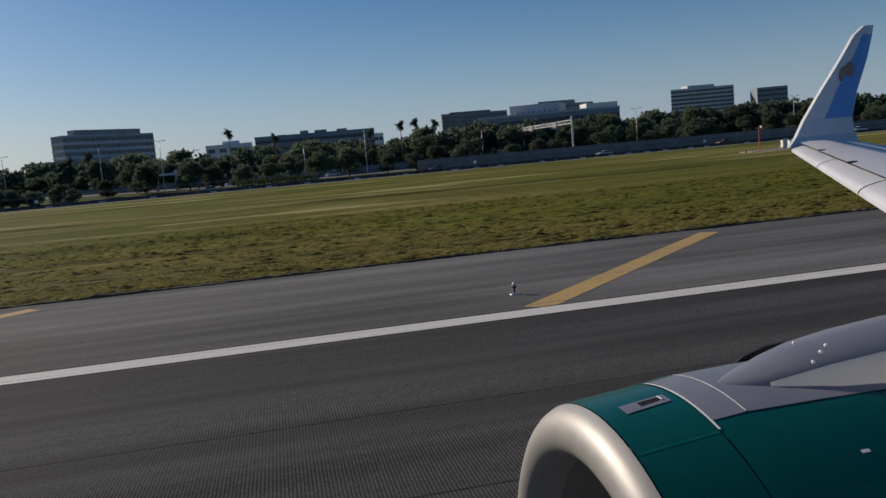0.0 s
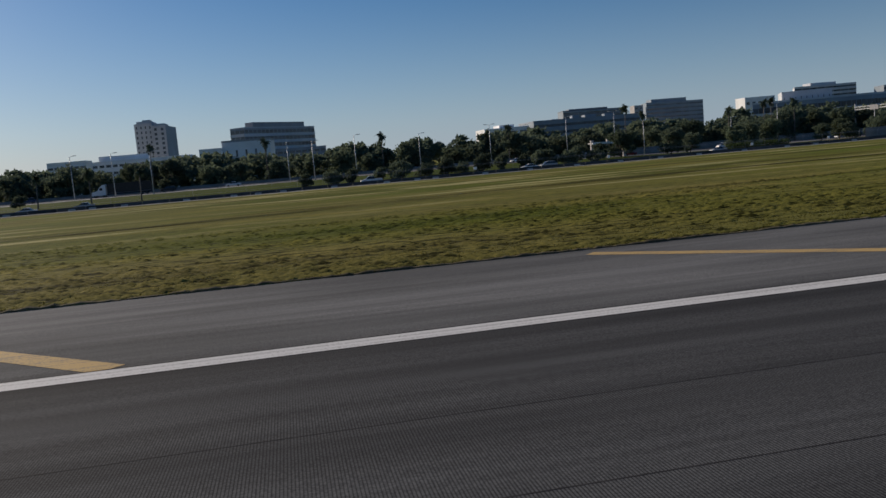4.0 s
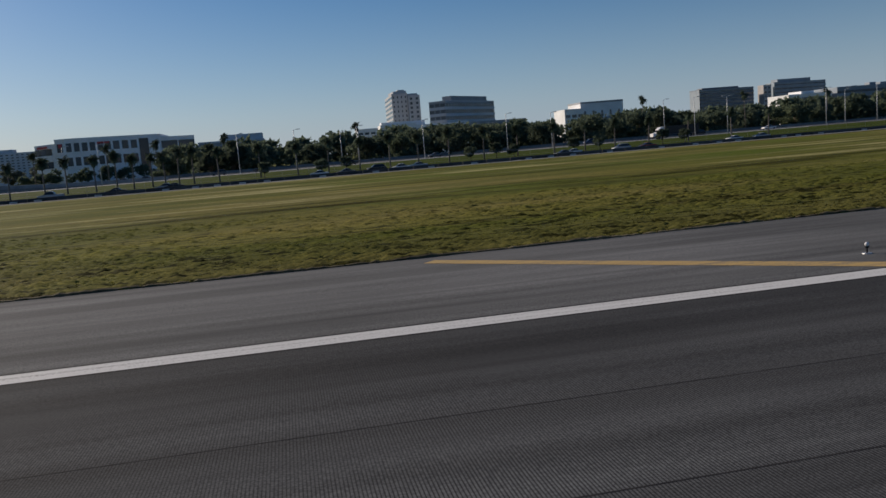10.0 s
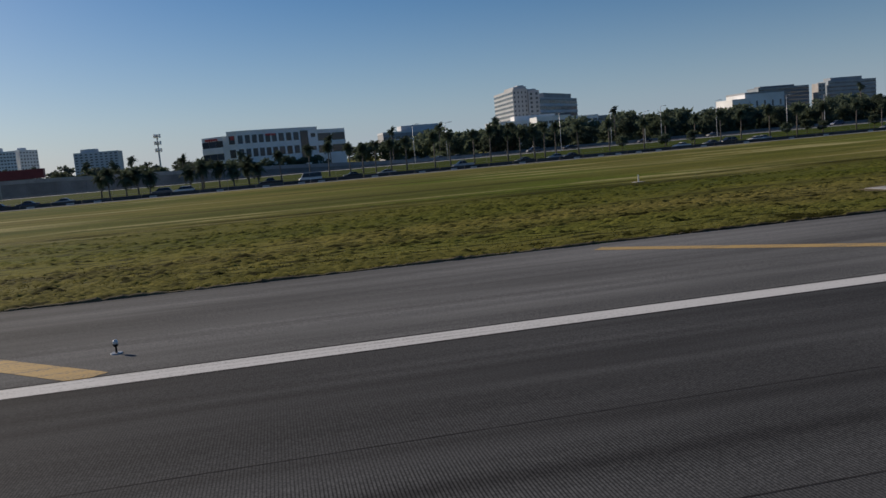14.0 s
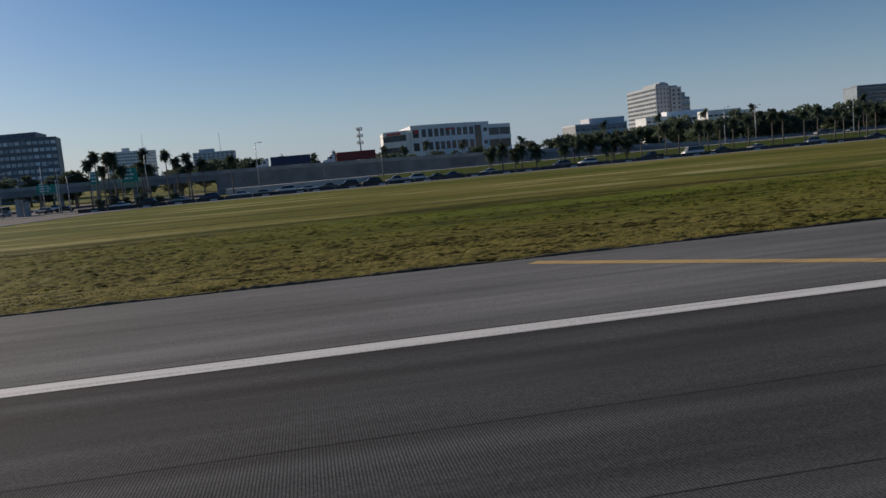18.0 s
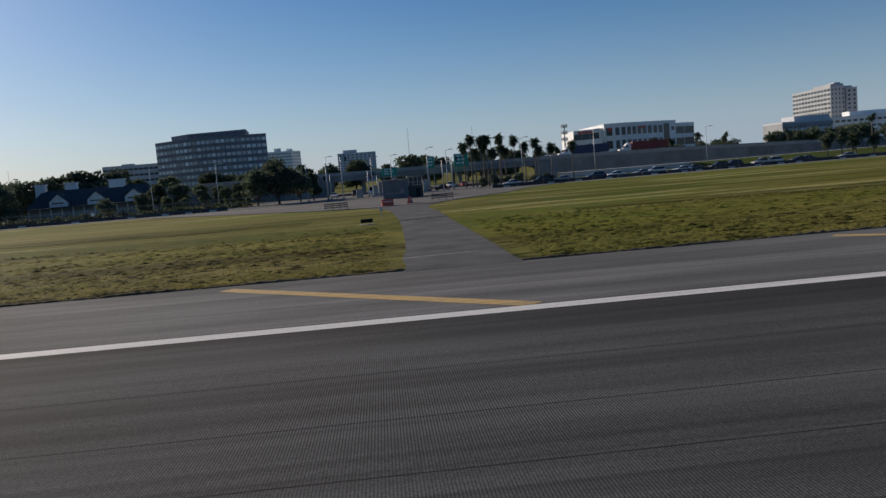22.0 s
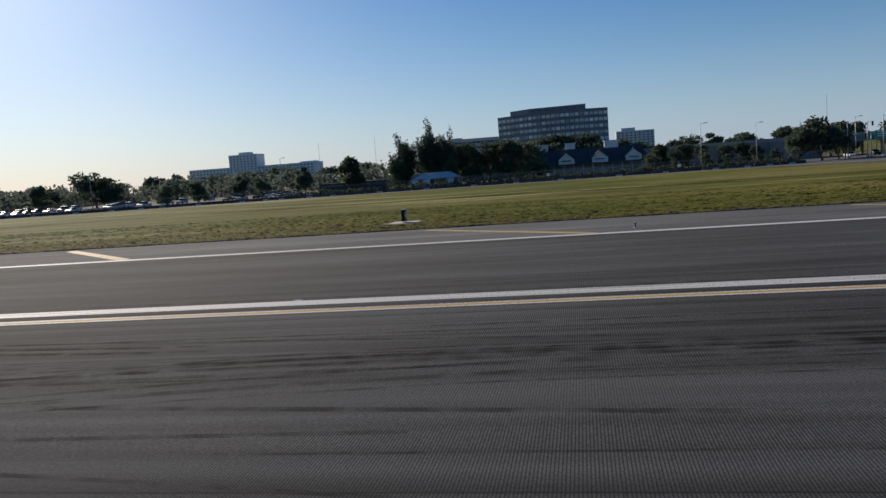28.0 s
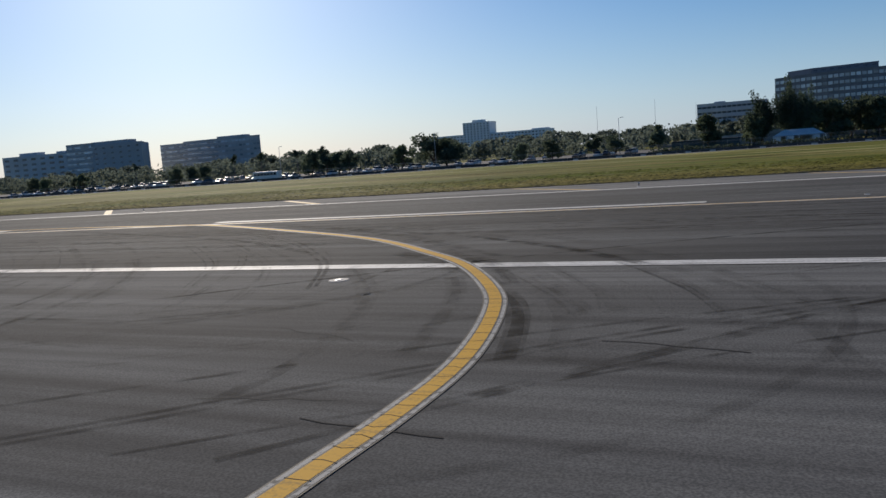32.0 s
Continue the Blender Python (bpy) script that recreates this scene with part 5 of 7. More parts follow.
woodland("far_woods", spots, "far line of hazy trees on the skyline", "hazed_leaf")


# feathery casuarina: upright plumes
def casuarina(x, y, tall):
    rng = np.random.default_rng(77 + int(-x) % 9)
    top = thing("casuarina_tree", x, y, BASE, 0, "tall ragged feathery tree with upright plumes", "tree")
    bm = bmesh.new()
    lobes = []
    tube(bm, [(0, 0, -0.3), (0.2, 0, tall * 0.35), (0.6, 0.2, tall * 0.72)], [0.5, 0.32, 0.12], 8)
    for k in range(34):
        a = rng.uniform(0, 2 * math.pi)
        start = tall * rng.uniform(0.12, 0.45)
        reach = rng.uniform(0.5, 4.6)
        up = tall * (0.98 - 0.055 * reach) * rng.uniform(0.6, 1.0) if k else tall * 0.98
        e = Vector((reach * math.cos(a), reach * math.sin(a), up))
        b = Vector((0.2, 0, start))
        mid = b.lerp(e, 0.45) + Vector((0.25 * reach * math.cos(a), 0.25 * reach * math.sin(a), -0.8))
        tube(bm, [b, mid, e], [0.16, 0.09, 0.025], 5)
        for q in np.linspace(0.2, 1.0, 11):
            c = b.lerp(mid, q / 0.5) if q < 0.5 else mid.lerp(e, (q - 0.5) / 0.5)
            lobes.append((c.x + rng.normal() * .15, c.y + rng.normal() * .15, c.z, 0.55 + 1.0 * (1 - q) + 0.35 * rng.random()))
    part("trunk", mesh_of("trunk", bm, M["bark"], True), None, top)
    part("crown", cloud_mesh("crown", leaf_cloud(rng, lobes, 15000, 0.27, 1.3, 0.8), M["needle"]), None, top)
    return top


casuarina(-712.8, 215.5, 16.8)
casuarina(-705.4, 216.5, 20.4)
casuarina(-701.0, 218.5, 18.0)


# ---- palms ----
def frond_mesh(length, seed, droop):
    """A curved feather frond with leaflets to both sides."""
    rng = np.random.default_rng(seed)
    verts, faces = [], []
    n = 13
    spine = [(length * (k / n) * math.cos(0.5 - droop * (k / n)), 0.0, length * (k / n) * math.sin(0.62 - droop * (k / n))) for k in range(n + 1)]
    for k in range(1, n + 1):
        p, q = np.array(spine[k]), np.array(spine[k - 1])
        w = length * 0.42 * math.sin(math.pi * min(1, 0.16 + 0.84 * k / n) ** 0.8) + 0.07
        for s in (-1, 1):
            i = len(verts)
            tip = p + np.array([0.22 * length / n * rng.uniform(0.5, 1.8), s * w * rng.uniform(0.8, 1.15), -w * rng.uniform(0.25, 0.7)])
            verts += [tuple(q), tuple(p), tuple(tip)]
            faces.append((i, i + 1, i + 2))
            verts.append(tuple((p + q) / 2 + np.array([0.1, s * w * 0.85, -w * 0.75])))
            faces.append((i, i + 1, i + 3))
    return cloud_mesh("frond", (verts, faces), M["frond"])


FRONDS = [frond_mesh(2.5, s, 0.95 + 0.2 * (s % 3)) for s in range(4)]


def palm_thing(x, y, tall, crown=1.0, fronds=15, label="slim palm with a small tufted crown", group="palms on the verge", base=BASE):
    top = thing("palm_tree", x, y, base, rnd.uniform(0, 360), label, "palm tree", group)
    bm = bmesh.new()
    bow = rnd.uniform(-0.35, 0.35)
    tube(bm, [(0, 0, -0.3), (bow * 0.4, 0, tall * 0.35), (bow, 0, tall * 0.72), (bow * 1.2, 0, tall)], [0.24, 0.17, 0.14, 0.12], 7)
    part("trunk", bm, M["palm_bark"], top, smooth=True)
    for k in range(fronds):
        f = part("frond", FRONDS[rnd.randrange(4)], None, top)
        lift = -78 + 150 * ((k * 11) % fronds) / fronds
        f.matrix_basis = pose(bow * 1.2, 0, tall - 0.1, 0, 0, k * 360 / fronds * 2.4) @ pose(0, 0, 0, 0, lift, 0)
        f.scale = (crown * rnd.uniform(0.85, 1.1),) * 3
    return top


for x, y, h in ((-547.8, 207, 12.4), (-549.6, 207.5, 10.8), (-545.2, 207, 12.0), (-543.5, 206.5, 12.2), (-546.6, 208.5, 9.2), (-542.6, 207.5, 8.8), (-544.3, 209, 10.6), (-538.8, 217.5, 12.6), (-538.9, 214.5, 9.6), (-537.4, 216, 8.9),
                (-533.8, 221.5, 11.9), (-531.2, 220, 10.0), (-528.4, 219, 10.9), (-527.6, 218, 8.6), (-524.3, 217, 8.9), (-517.4, 221, 9.3)):
    palm_thing(x, y, h, 0.86, 26, "tall fan palm in a clump by the gate", "palm clump at the gate")
for x, h in ((-348, 8), (-343.8, 8), (-340.4, 8), (-337.3, 8.9), (-333.8, 8.9), (-327.5, 8.2), (-317.4, 8.4), (-426.9, 6.6), (-400.8, 7.9), (-395.8, 8.2), (-390.5, 7.4), (-387, 7.2), (-383.8, 7.8), (-379.7, 7.8), (-375.9, 7.8), (-368.2, 8.6),
             (-363.6, 8.4), (-357, 8.3), (-352.2, 9), (-308, 7.8), (-300, 8.2), (-292, 8), (-284, 8.4), (-276, 8), (-268, 8.6), (-258, 8), (-248, 8.2), (-238, 8), (-229, 7.6), (-219, 8), (-209, 8), (-196, 8.2), (-183, 8.2), (-171, 8), (-408, 7.0), (-416, 6.6)):
    palm_thing(x, fence_y(x) + 24 + rnd.uniform(-1.5, 1.5), h, 0.86, 16, "slim palm with a dense rounded crown")
for x, d, h in ((-12, 78, 17), (3, 95, 15), (-56, 80, 13), (-63, 84, 12), (46, 80, 15.5), (52, 84, 16), (58, 78, 15), (36, 88, 14), (-140, 84, 15), (-178, 92, 16), (-100, 90, 14), (-286, 90, 14), (-330, 95, 13.5), (-352, 92, 13), (-368, 96, 13), (-390, 95, 12),
                (-455, 100, 10), (-462, 108, 9), (-470, 104, 9.5), (-487, 110, 9.5), (-495, 104, 9), (-505, 112, 9.5), (-864, 34, 9.5), (-872, 30, 9), (-895, 40, 9), (-905, 36, 8.6), (-958, 40, 9), (-720, 300, 16), (-420, 100, 9), (-440, 110, 9.5)):
    palm_thing(x, fence_y(x) + d, h, 1.0, 13, "tall palm standing above other trees", "palms above the trees")

for x, d, h in ((-413.5, 20, 4.2), (-416, 23, 5.0), (-419.5, 20, 4.4), (-423, 22, 5.2), (-427, 20, 5.4), (-430, 23, 4.6), (-439, 20, 4.4), (-442, 23, 5.4), (-444.5, 21, 4.6), (-448, 20, 5.6), (-450.5, 23, 5.0)):
    palm_thing(x, fence_y(x) + d, h, 1.25, 15, "short bushy palm in a roadside clump", "palm clump on the verge")
rngv = np.random.default_rng(71)
low = [(x, fence_y(x) + rngv.uniform(15.5, 18), BASE + rngv.uniform(0.3, 1.0), rngv.uniform(0.7, 1.1)) for x in np.arange(-742, -604, 0.8)]
tagged(part("hedge_row", cloud_mesh("hedge_row", leaf_cloud(rngv, low, 6500, 0.32, 0.9), M["leaf"]), None), "long dark hedge before the roadside house", "hedge", kind="stuff")
# ---- hedge and median grass clumps ----
hedge = thing("hedge", 2, fence_y(0) + 17, BASE, 1.9, "clipped yellow-green hedge behind the fence", "hedge")
rngh = np.random.default_rng(3)
part("foliage", cloud_mesh("foliage", leaf_cloud(rngh, [(-9 + i, 0.4 * math.sin(i * 2.1), 1.1, 1.15) for i in range(20)], 2600, 0.2, 0.9), M["hedge"]), None, hedge)

# ---- raised expressway with retaining wall and bridge ----
def wall_top(x):
    """Height of the raised road over the plain."""
    pts = ((-760, 1.2), (-700, 4.2), (-640, 6.3), (-520, 6.3), (-475, 5.7), (-430, 4.5), (-405, 3.6), (-372, 2.2), (-345, 1.7))
    for (a, ha), (b, hb) in zip(pts, pts[1:]):
        if a <= x <= b:
            return ha + (hb - ha) * (x - a) / (b - a)
    return 1.7


def behind(x):
    """How far the raised road lies behind the perimeter line: it bends away round the house."""
    k = max(0.0, min(1.0, (-606.0 - x) / 38.0))
    return 62 + 27 * k * k * (3 - 2 * k)


def raised(x0, x1, step=7.5):
    """Wall panels, each a piece of its own, under a parapet."""
    top = thing("retaining_wall", (x0 + x1) / 2, fence_y((x0 + x1) / 2) + 62, BASE, 0, "long grey concrete retaining wall of the raised expressway", "wall", kind="structure")
    ox, oy = top.location.x, top.location.y
    n = int(abs(x1 - x0) / step)
    for i in range(n):
        a, b = x0 + (x1 - x0) * i / n, x0 + (x1 - x0) * (i + 1) / n
        bm = bmesh.new()
        v = []
        for x in (a + 0.03, b - 0.03):
            for d in (0, 0.5):
                for z in (-0.3, wall_top(x) - 0.9 - BASE):
                    v.append(bm.verts.new((x - ox, fence_y(x) + behind(x) + d - oy, z)))
        for f in ((0, 4, 5, 1), (2, 3, 7, 6), (1, 5, 7, 3), (0, 2, 6, 4), (0, 1, 3, 2), (4, 6, 7, 5)):
            bm.faces.new([v[k] for k in f])
        part("wall_panel", bm, M["dark_concrete"], top)
        bm = bmesh.new()
        v = []
        for x in (a, b):
            for d in (-0.15, 0.3):
                for z in (wall_top(x) - 0.9 - BASE, wall_top(x) + 0.15 - BASE):
                    v.append(bm.verts.new((x - ox, fence_y(x) + behind(x) + d - oy, z)))
        for f in ((0, 4, 5, 1), (2, 3, 7, 6), (1, 5, 7, 3), (0, 2, 6, 4), (0, 1, 3, 2), (4, 6, 7, 5)):
            bm.faces.new([v[k] for k in f])
        part("parapet", bm, M["concrete"], top)
    return top


raised(-524, -345)
raised(-745, -586)
deck = part("raised_deck", strip_mesh("raised_deck", [[(x, fence_y(x) + behind(x) + d, wall_top(x) - 0.85 + dz) for x in range(-750, -339, 5)] for d, dz in ((0.4, -0.8), (0.4, 0), (28, 0), (28, -0.8))], M["road"]), None)
tagged(deck, "raised expressway deck above the wall", "road", kind="structure")
bridge = thing("overpass", -562, fence_y(-562) + 62, BASE, 1.9, "concrete overpass with dark opening beneath", "bridge")
part("girder", boxes((-24, 38, -0.4, 0.5, 4.3, 6.0)), M["dark_concrete"], bridge)
part("parapet", boxes((-24, 38, -0.55, -0.1, 6.0, 7.0)), M["concrete"], bridge)
for cx in (-15, -5, 5, 15, 26):
    part("column", tube(bmesh.new(), [(cx, 3, -0.2), (cx, 3, 4.4)], [0.55, 0.55], 12), M["concrete"], bridge)
    part("column", tube(bmesh.new(), [(cx, 20, -0.2), (cx, 20, 4.4)], [0.55, 0.55], 12), M["concrete"], bridge)
bm = bmesh.new()
tagged(part("noise_wall", strip_mesh("noise_wall", [[(x, fence_y(x) + d, z) for x in range(40, 601, 20)] for d, z in ((18, BASE - .2), (18, 2.6), (18.4, 2.6), (18.4, BASE - .2))], M["dark_concrete"]), None), "grey concrete wall behind the frontage road", "wall", kind="structure")
tagged(part("far_barrier", strip_mesh("far_barrier", [[(x, fence_y(x) + d, z) for x in range(-430, 601, 20)] for d, z in ((79, BASE), (79.15, BASE + 1.1 + 1.5), (79.35, BASE + 1.1 + 1.5), (79.5, BASE))], M["dark_concrete"]), None), "far concrete barrier of the expressway", "barrier", kind="structure")


# ---- street furniture ----
def lamp_post(x, d, tall, arms=1):
    top = thing("street_lamp", x, fence_y(x) + d, BASE, 0, "tall pale street lamp with a short arm", "street lamp", "street lamps")
    part("pole", tube(bmesh.new(), [(0, 0, 0), (0, 0, tall * .5), (0, 0, tall)], [0.13, 0.1, 0.07], 8), M["pole"], top, smooth=True)
    part("foot", boxes((-.25, .25, -.25, .25, -0.2, .25)), M["concrete"], top)
    for s in ((1, -1) if arms > 1 else (1,)):
        part("arm", tube(bmesh.new(), [(0, 0, tall - 0.15), (s * 0.9, -0.2, tall + 0.1)], [0.05, 0.04], 6), M["pole"], top)
        part("lamp_head", bevelled(boxes((s * 1.3 - .55, s * 1.3 + .55, -.4, .0, tall + .02, tall + .2)), 0.04), M["pole"], top)
    return top


for x, d, z, arms in ((-46.3, 47, 13.8, 1), (-29.9, 47, 14.4, 2), (-20.7, 45, 10.8, 1), (10.7, 45, 9.6, 1), (29.4, 47, 13.2, 2), (-126, 47, 12.4, 1), (-93.9, 47, 12.2, 1), (-71.5, 47, 13.2, 2), (66, 45, 9.8, 1), (-230.2, 47, 11.8, 1), (-181.7, 47, 13.2, 1),
                      (-171.2, 45, 12.8, 2), (-133.3, 47, 13.2, 2), (-113.5, 47, 13.2, 1), (-289.8, 47, 12, 1), (-294.5, 49, 10.8, 1), (-244.5, 47, 12.4, 1), (-192.4, 47, 13.2, 1), (-369.2, 47, 12.2, 1), (-359.8, 45, 12.0, 1), (-323.6, 47, 12.2, 1),
                      (-307.8, 45, 12.2, 1), (-270.3, 47, 12.4, 1), (-510.7, 40, 12.6, 1), (-477.3, 40, 11, 1), (-555, 20, 9.6, 1), (-559.6, 24, 10.6, 1), (-535.4, 20, 11.2, 1), (-574.1, 20, 9.2, 1), (-569.1, 24, 9.4, 1), (-628, 20, 11.4, 1), (-613, 24, 10.6, 1),
                      (-586, 30, 10.4, 1), (-760, 60, 12, 1), (-830, 60, 12, 1), (-900, 60, 12, 1), (120, 47, 13, 2), (180, 47, 13, 2)):
    lamp_post(x, d, z - BASE, arms)


def overhead_gantry(x0, y0, x1, y1, high):
    top = thing("sign_gantry", x0, y0, BASE, math.degrees(math.atan2(y1 - y0, x1 - x0)), "steel truss sign gantry across the expressway", "sign gantry")
    span = math.hypot(x1 - x0, y1 - y0)
    for px in (0, span):
        part("post", tube(bmesh.new(), [(px, 0, -.2), (px, 0, high + 1.2)], [0.32, 0.26], 10), M["pole"], top)
    for z in (high, high - 1.0):
        part("chord", boxes((0, span, -.1, .1, z - .1, z + .1)), M["pole"], top)
    n = int(span / 2)
    rod = mesh_of("brace", tube(bmesh.new(), [(0, 0, 0), (2, 0, 1.0)], [0.035, 0.035], 5), M["pole"])
    for i in range(n):
        b = part("brace", rod, None, top)
        b.location = (i * span / n, 0, high - 1.0)
    for px, w, h in ((span * .3, 4.0, 1.7), (span * .8, 5.0, 1.9)):
        part("sign_back", boxes((px - w / 2, px + w / 2, .2, .3, high - 1.6, high - 1.6 + h)), M["inlet"], top, "dull grey back of a sign panel")
    return top


overhead_gantry(91, 233, 94, 291, 11.2)


def signal_mast(x, d, tall, arm):
    top = thing("signal_mast", x, fence_y(x) + d, BASE, 0, "pale steel mast with an arm at the crossing", "street pole", "poles at the crossing")
    part("pole", tube(bmesh.new(), [(0, 0, -.2), (0, 0, tall)], [0.14, 0.09], 8), M["pole"], top, smooth=True)
    part("arm", tube(bmesh.new(), [(0, 0, tall - .3), (arm, 0, tall)], [0.06, 0.04], 6), M["pole"], top)
    part("signal_head", bevelled(boxes((arm * .8 - .2, arm * .8 + .2, -.18, .18, tall - 1.2, tall - .1)), .03), M["black"], top)
    part("foot", boxes((-.3, .3, -.3, .3, -.2, .3)), M["concrete"], top)
    return top


for x, h in ((-590.5, 9.5), (-585.6, 9.3), (-584.7, 6.2), (-581.7, 10.7), (-575.2, 6.4), (-572.9, 5.2), (-553.5, 8.5), (-556.0, 7.8)):
    signal_mast(x, 22, h, 1.6 if int(x) % 2 else -1.8)
for x, d, w, h in ((-573.5, 14.5, 1.0, 2.6), (-572.2, 15, .8, 3.4), (-570.8, 14.5, .9, 3.0), (-562.6, 16, 1.3, 3.6), (-561.0, 16, 1.1, 3.0), (-577.5, 18, 1.6, 2.0)):
    pl = thing("concrete_pillar", x, fence_y(x) + d, BASE, 3, "pale square concrete pillar at the gate", "pillar", "gate pillars")
    part("shaft", bevelled(boxes((-w / 2, w / 2, -w / 2, w / 2, -.2, h)), .05), M["concrete"], pl)
    part("cap", bevelled(boxes((-w / 2 - .1, w / 2 + .1, -w / 2 - .1, w / 2 + .1, h, h + .2)), .03), M["concrete"], pl)


def green_sign(x, y, z0, z1, width, bars_n=3, turn=8):
    top = thing("highway_sign", x, y, BASE, turn, "green highway direction sign on steel posts", "road sign", "green highway signs")
    for px in (-width * .38, width * .38):
        part("post", boxes((px - .09, px + .09, .05, .23, 0, z1 - BASE)), M["metal"], top)
    part("panel", bevelled(boxes((-width / 2, width / 2, -.05, .05, z0 - BASE, z1 - BASE)), 0.02), M["sign_green"], top)
    tall = (z1 - z0)
    for i in range(bars_n):
        zz = z0 - BASE + tall * (0.2 + 0.28 * i)
        bars(top, -width * .36, -.1, zz, 0, (width * .3, width * (.14 + .1 * (i % 2))), tall * .13, M["digit"], width * .08)
    return top


green_sign(-569.1, 239.5, 4.2, 6.6, 4.6)
green_sign(-556.4, 240.3, 5.5, 9.0, 2.2)
green_sign(-547.1, 240.6, 5.4, 9.2, 4.4)
green_sign(-590, 250, 3.0, 6.2, 4.2)
tower = thing("cell_tower", -466.6, 444, BASE, 0, "slim steel telephone mast with stacked antennas", "mast")
part("mast", tube(bmesh.new(), [(0, 0, 0), (0, 0, 25.2)], [0.55, 0.35], 10), M["pole"], tower)
for z in (24.2, 20.6, 16.9):
    part("platform", tube(bmesh.new(), [(0, 0, z), (0, 0, z + .2)], [1.6, 1.6], 12), M["metal"], tower)
    for k in range(9):
        a = k * 2 * math.pi / 9
        an = part("antenna", boxes((-.22, .22, -.1, .1, -.9, 1.0)), M["white"], tower)
        an.matrix_basis = pose(1.7 * math.cos(a), 1.7 * math.sin(a), z + .2, 0, 0, math.degrees(a) + 90)
for x, d, h in ((-559, 150, 24), (-531, 160, 23), (-812, 260, 26), (-778, 260, 27), (-752, 230, 22), (-705, 200, 17)):
    m = thing("antenna_mast", x, fence_y(x) + d, BASE, 0, "thin distant steel mast", "mast", "distant masts")
    part("pole", tube(bmesh.new(), [(0, 0, 0), (0, 0, h)], [0.13, 0.06], 6), M["metal"], m)

# portal at the entrance among the trees
portal = thing("entrance_portal", -32, fence_y(-32) + 48, BASE, 2, "pale entrance portal with square pillars and flat roof", "portal")
for px in (-5.5, 0, 5.5):
    part("pillar", bevelled(boxes((px - .45, px + .45, -.45, .45, 0, 6.4)), 0.05), M["tan_wall"], portal)
part("roof", boxes((-6, 6, -2, 2, 5.2, 5.6)), M["concrete"], portal)
part("fascia", boxes((-6.2, 6.2, -2.2, -2.0, 5.0, 5.7)), M["white_wall"], portal)


# ---- vehicles ----
def car_meshes(kind):
    """Body, glass, wheel meshes for a kind of car; x is its length, the nose at minus x."""
    L, W, H, belt, hood, deck = {"sedan": (4.6, 1.8, 1.45, 0.92, 1.15, 0.95), "suv": (4.7, 1.9, 1.75, 1.08, 1.05, 0.15), "pickup": (5.5, 1.95, 1.82, 1.1, 1.3, 1.7), "van": (5.4, 2.0, 2.3, 1.25, 0.7, 0.05)}[kind]
    x0, x1 = -L / 2, L / 2
    side = [(x0, 0.42), (x0 + .06, 0.72), (x0 + .3, belt - .14), (x0 + hood, belt), (x1 - .06, belt - .02), (x1, 0.75), (x1 - .05, 0.42), (x1 - .5, .24), (x0 + .5, .24)]
    bm = bmesh.new()
    left = [bm.verts.new((x, -W / 2, z)) for x, z in side]
    right = [bm.verts.new((x, W / 2, z)) for x, z in side]
    bm.faces.new(left[::-1])
    bm.faces.new(right)
    for i in range(len(side)):
        j = (i + 1) % len(side)
        bm.faces.new((left[i], left[j], right[j], right[i]))
    bevelled(bm, 0.06, 2)
    roof0, roof1 = x0 + hood + (0.75 if kind != "van" else 0.5), x1 - deck - (0.55 if kind != "van" else 0.1)
    g0, g1 = x0 + hood - .05, x1 - deck + (0 if kind != "pickup" else -.1)
    top = bmesh.new()
    prism_pts = [(roof0, H - .03), (roof0 + .3, H), (roof1 - .3, H), (roof1, H - .05)]
    a = [top.verts.new((x, -W / 2 * .8, z)) for x, z in prism_pts]
    b = [top.verts.new((x, W / 2 * .8, z)) for x, z in prism_pts]
    a2 = [top.verts.new((x, -W / 2 * .82, z - .09)) for x, z in prism_pts]
    b2 = [top.verts.new((x, W / 2 * .82, z - .09)) for x, z in prism_pts]
    for i in range(3):
        top.faces.new((a[i], a[i + 1], b[i + 1], b[i]))
        top.faces.new((a2[i], b2[i], b2[i + 1], a2[i + 1]))
        top.faces.new((a[i], a2[i], a2[i + 1], a[i + 1]))
        top.faces.new((b[i], b[i + 1], b2[i + 1], b2[i]))
    top.faces.new((a[0], b[0], b2[0], a2[0]))
    top.faces.new((a[3], a2[3], b2[3], b[3]))
    glass = bmesh.new()
    lo = [(g0, -W / 2 * .93), (g1, -W / 2 * .93), (g1, W / 2 * .93), (g0, W / 2 * .93)]
    hi = [(roof0, -W / 2 * .79), (roof1, -W / 2 * .79), (roof1, W / 2 * .79), (roof0, W / 2 * .79)]
    lv = [glass.verts.new((x, y, belt - .03)) for x, y in lo]
    hv = [glass.verts.new((x, y, H - .07)) for x, y in hi]
    glass.faces.new(hv)
    for i in range(4):
        glass.faces.new((lv[i], lv[(i + 1) % 4], hv[(i + 1) % 4], hv[i]))
    return dict(L=L, W=W, belt=belt, body=bm, roof=top, glass=glass)


tyre_me = mesh_of("tyre", tube(bmesh.new(), [(0, -.11, 0), (0, -.09, 0), (0, .09, 0), (0, .11, 0)], [0.29, 0.33, 0.33, 0.29], 16), M["rubber"])
rim_me = mesh_of("rim", tube(bmesh.new(), [(0, -.125, 0), (0, .125, 0)], [0.2, 0.2], 10), M["rim"])
CARS = {}
for kind in ("sedan", "suv", "pickup", "van"):
    c = car_meshes(kind)
    for tone in ("white", "silver", "black", "grey", "blue", "red"):
        CARS[kind, tone] = (c["L"], c["W"], c["belt"], mesh_of("body", c["body"].copy(), M["car_" + tone], False), mesh_of("roof", c["roof"].copy(), M["car_" + tone]), mesh_of("glazing", c["glass"].copy(), M["car_glass"]))


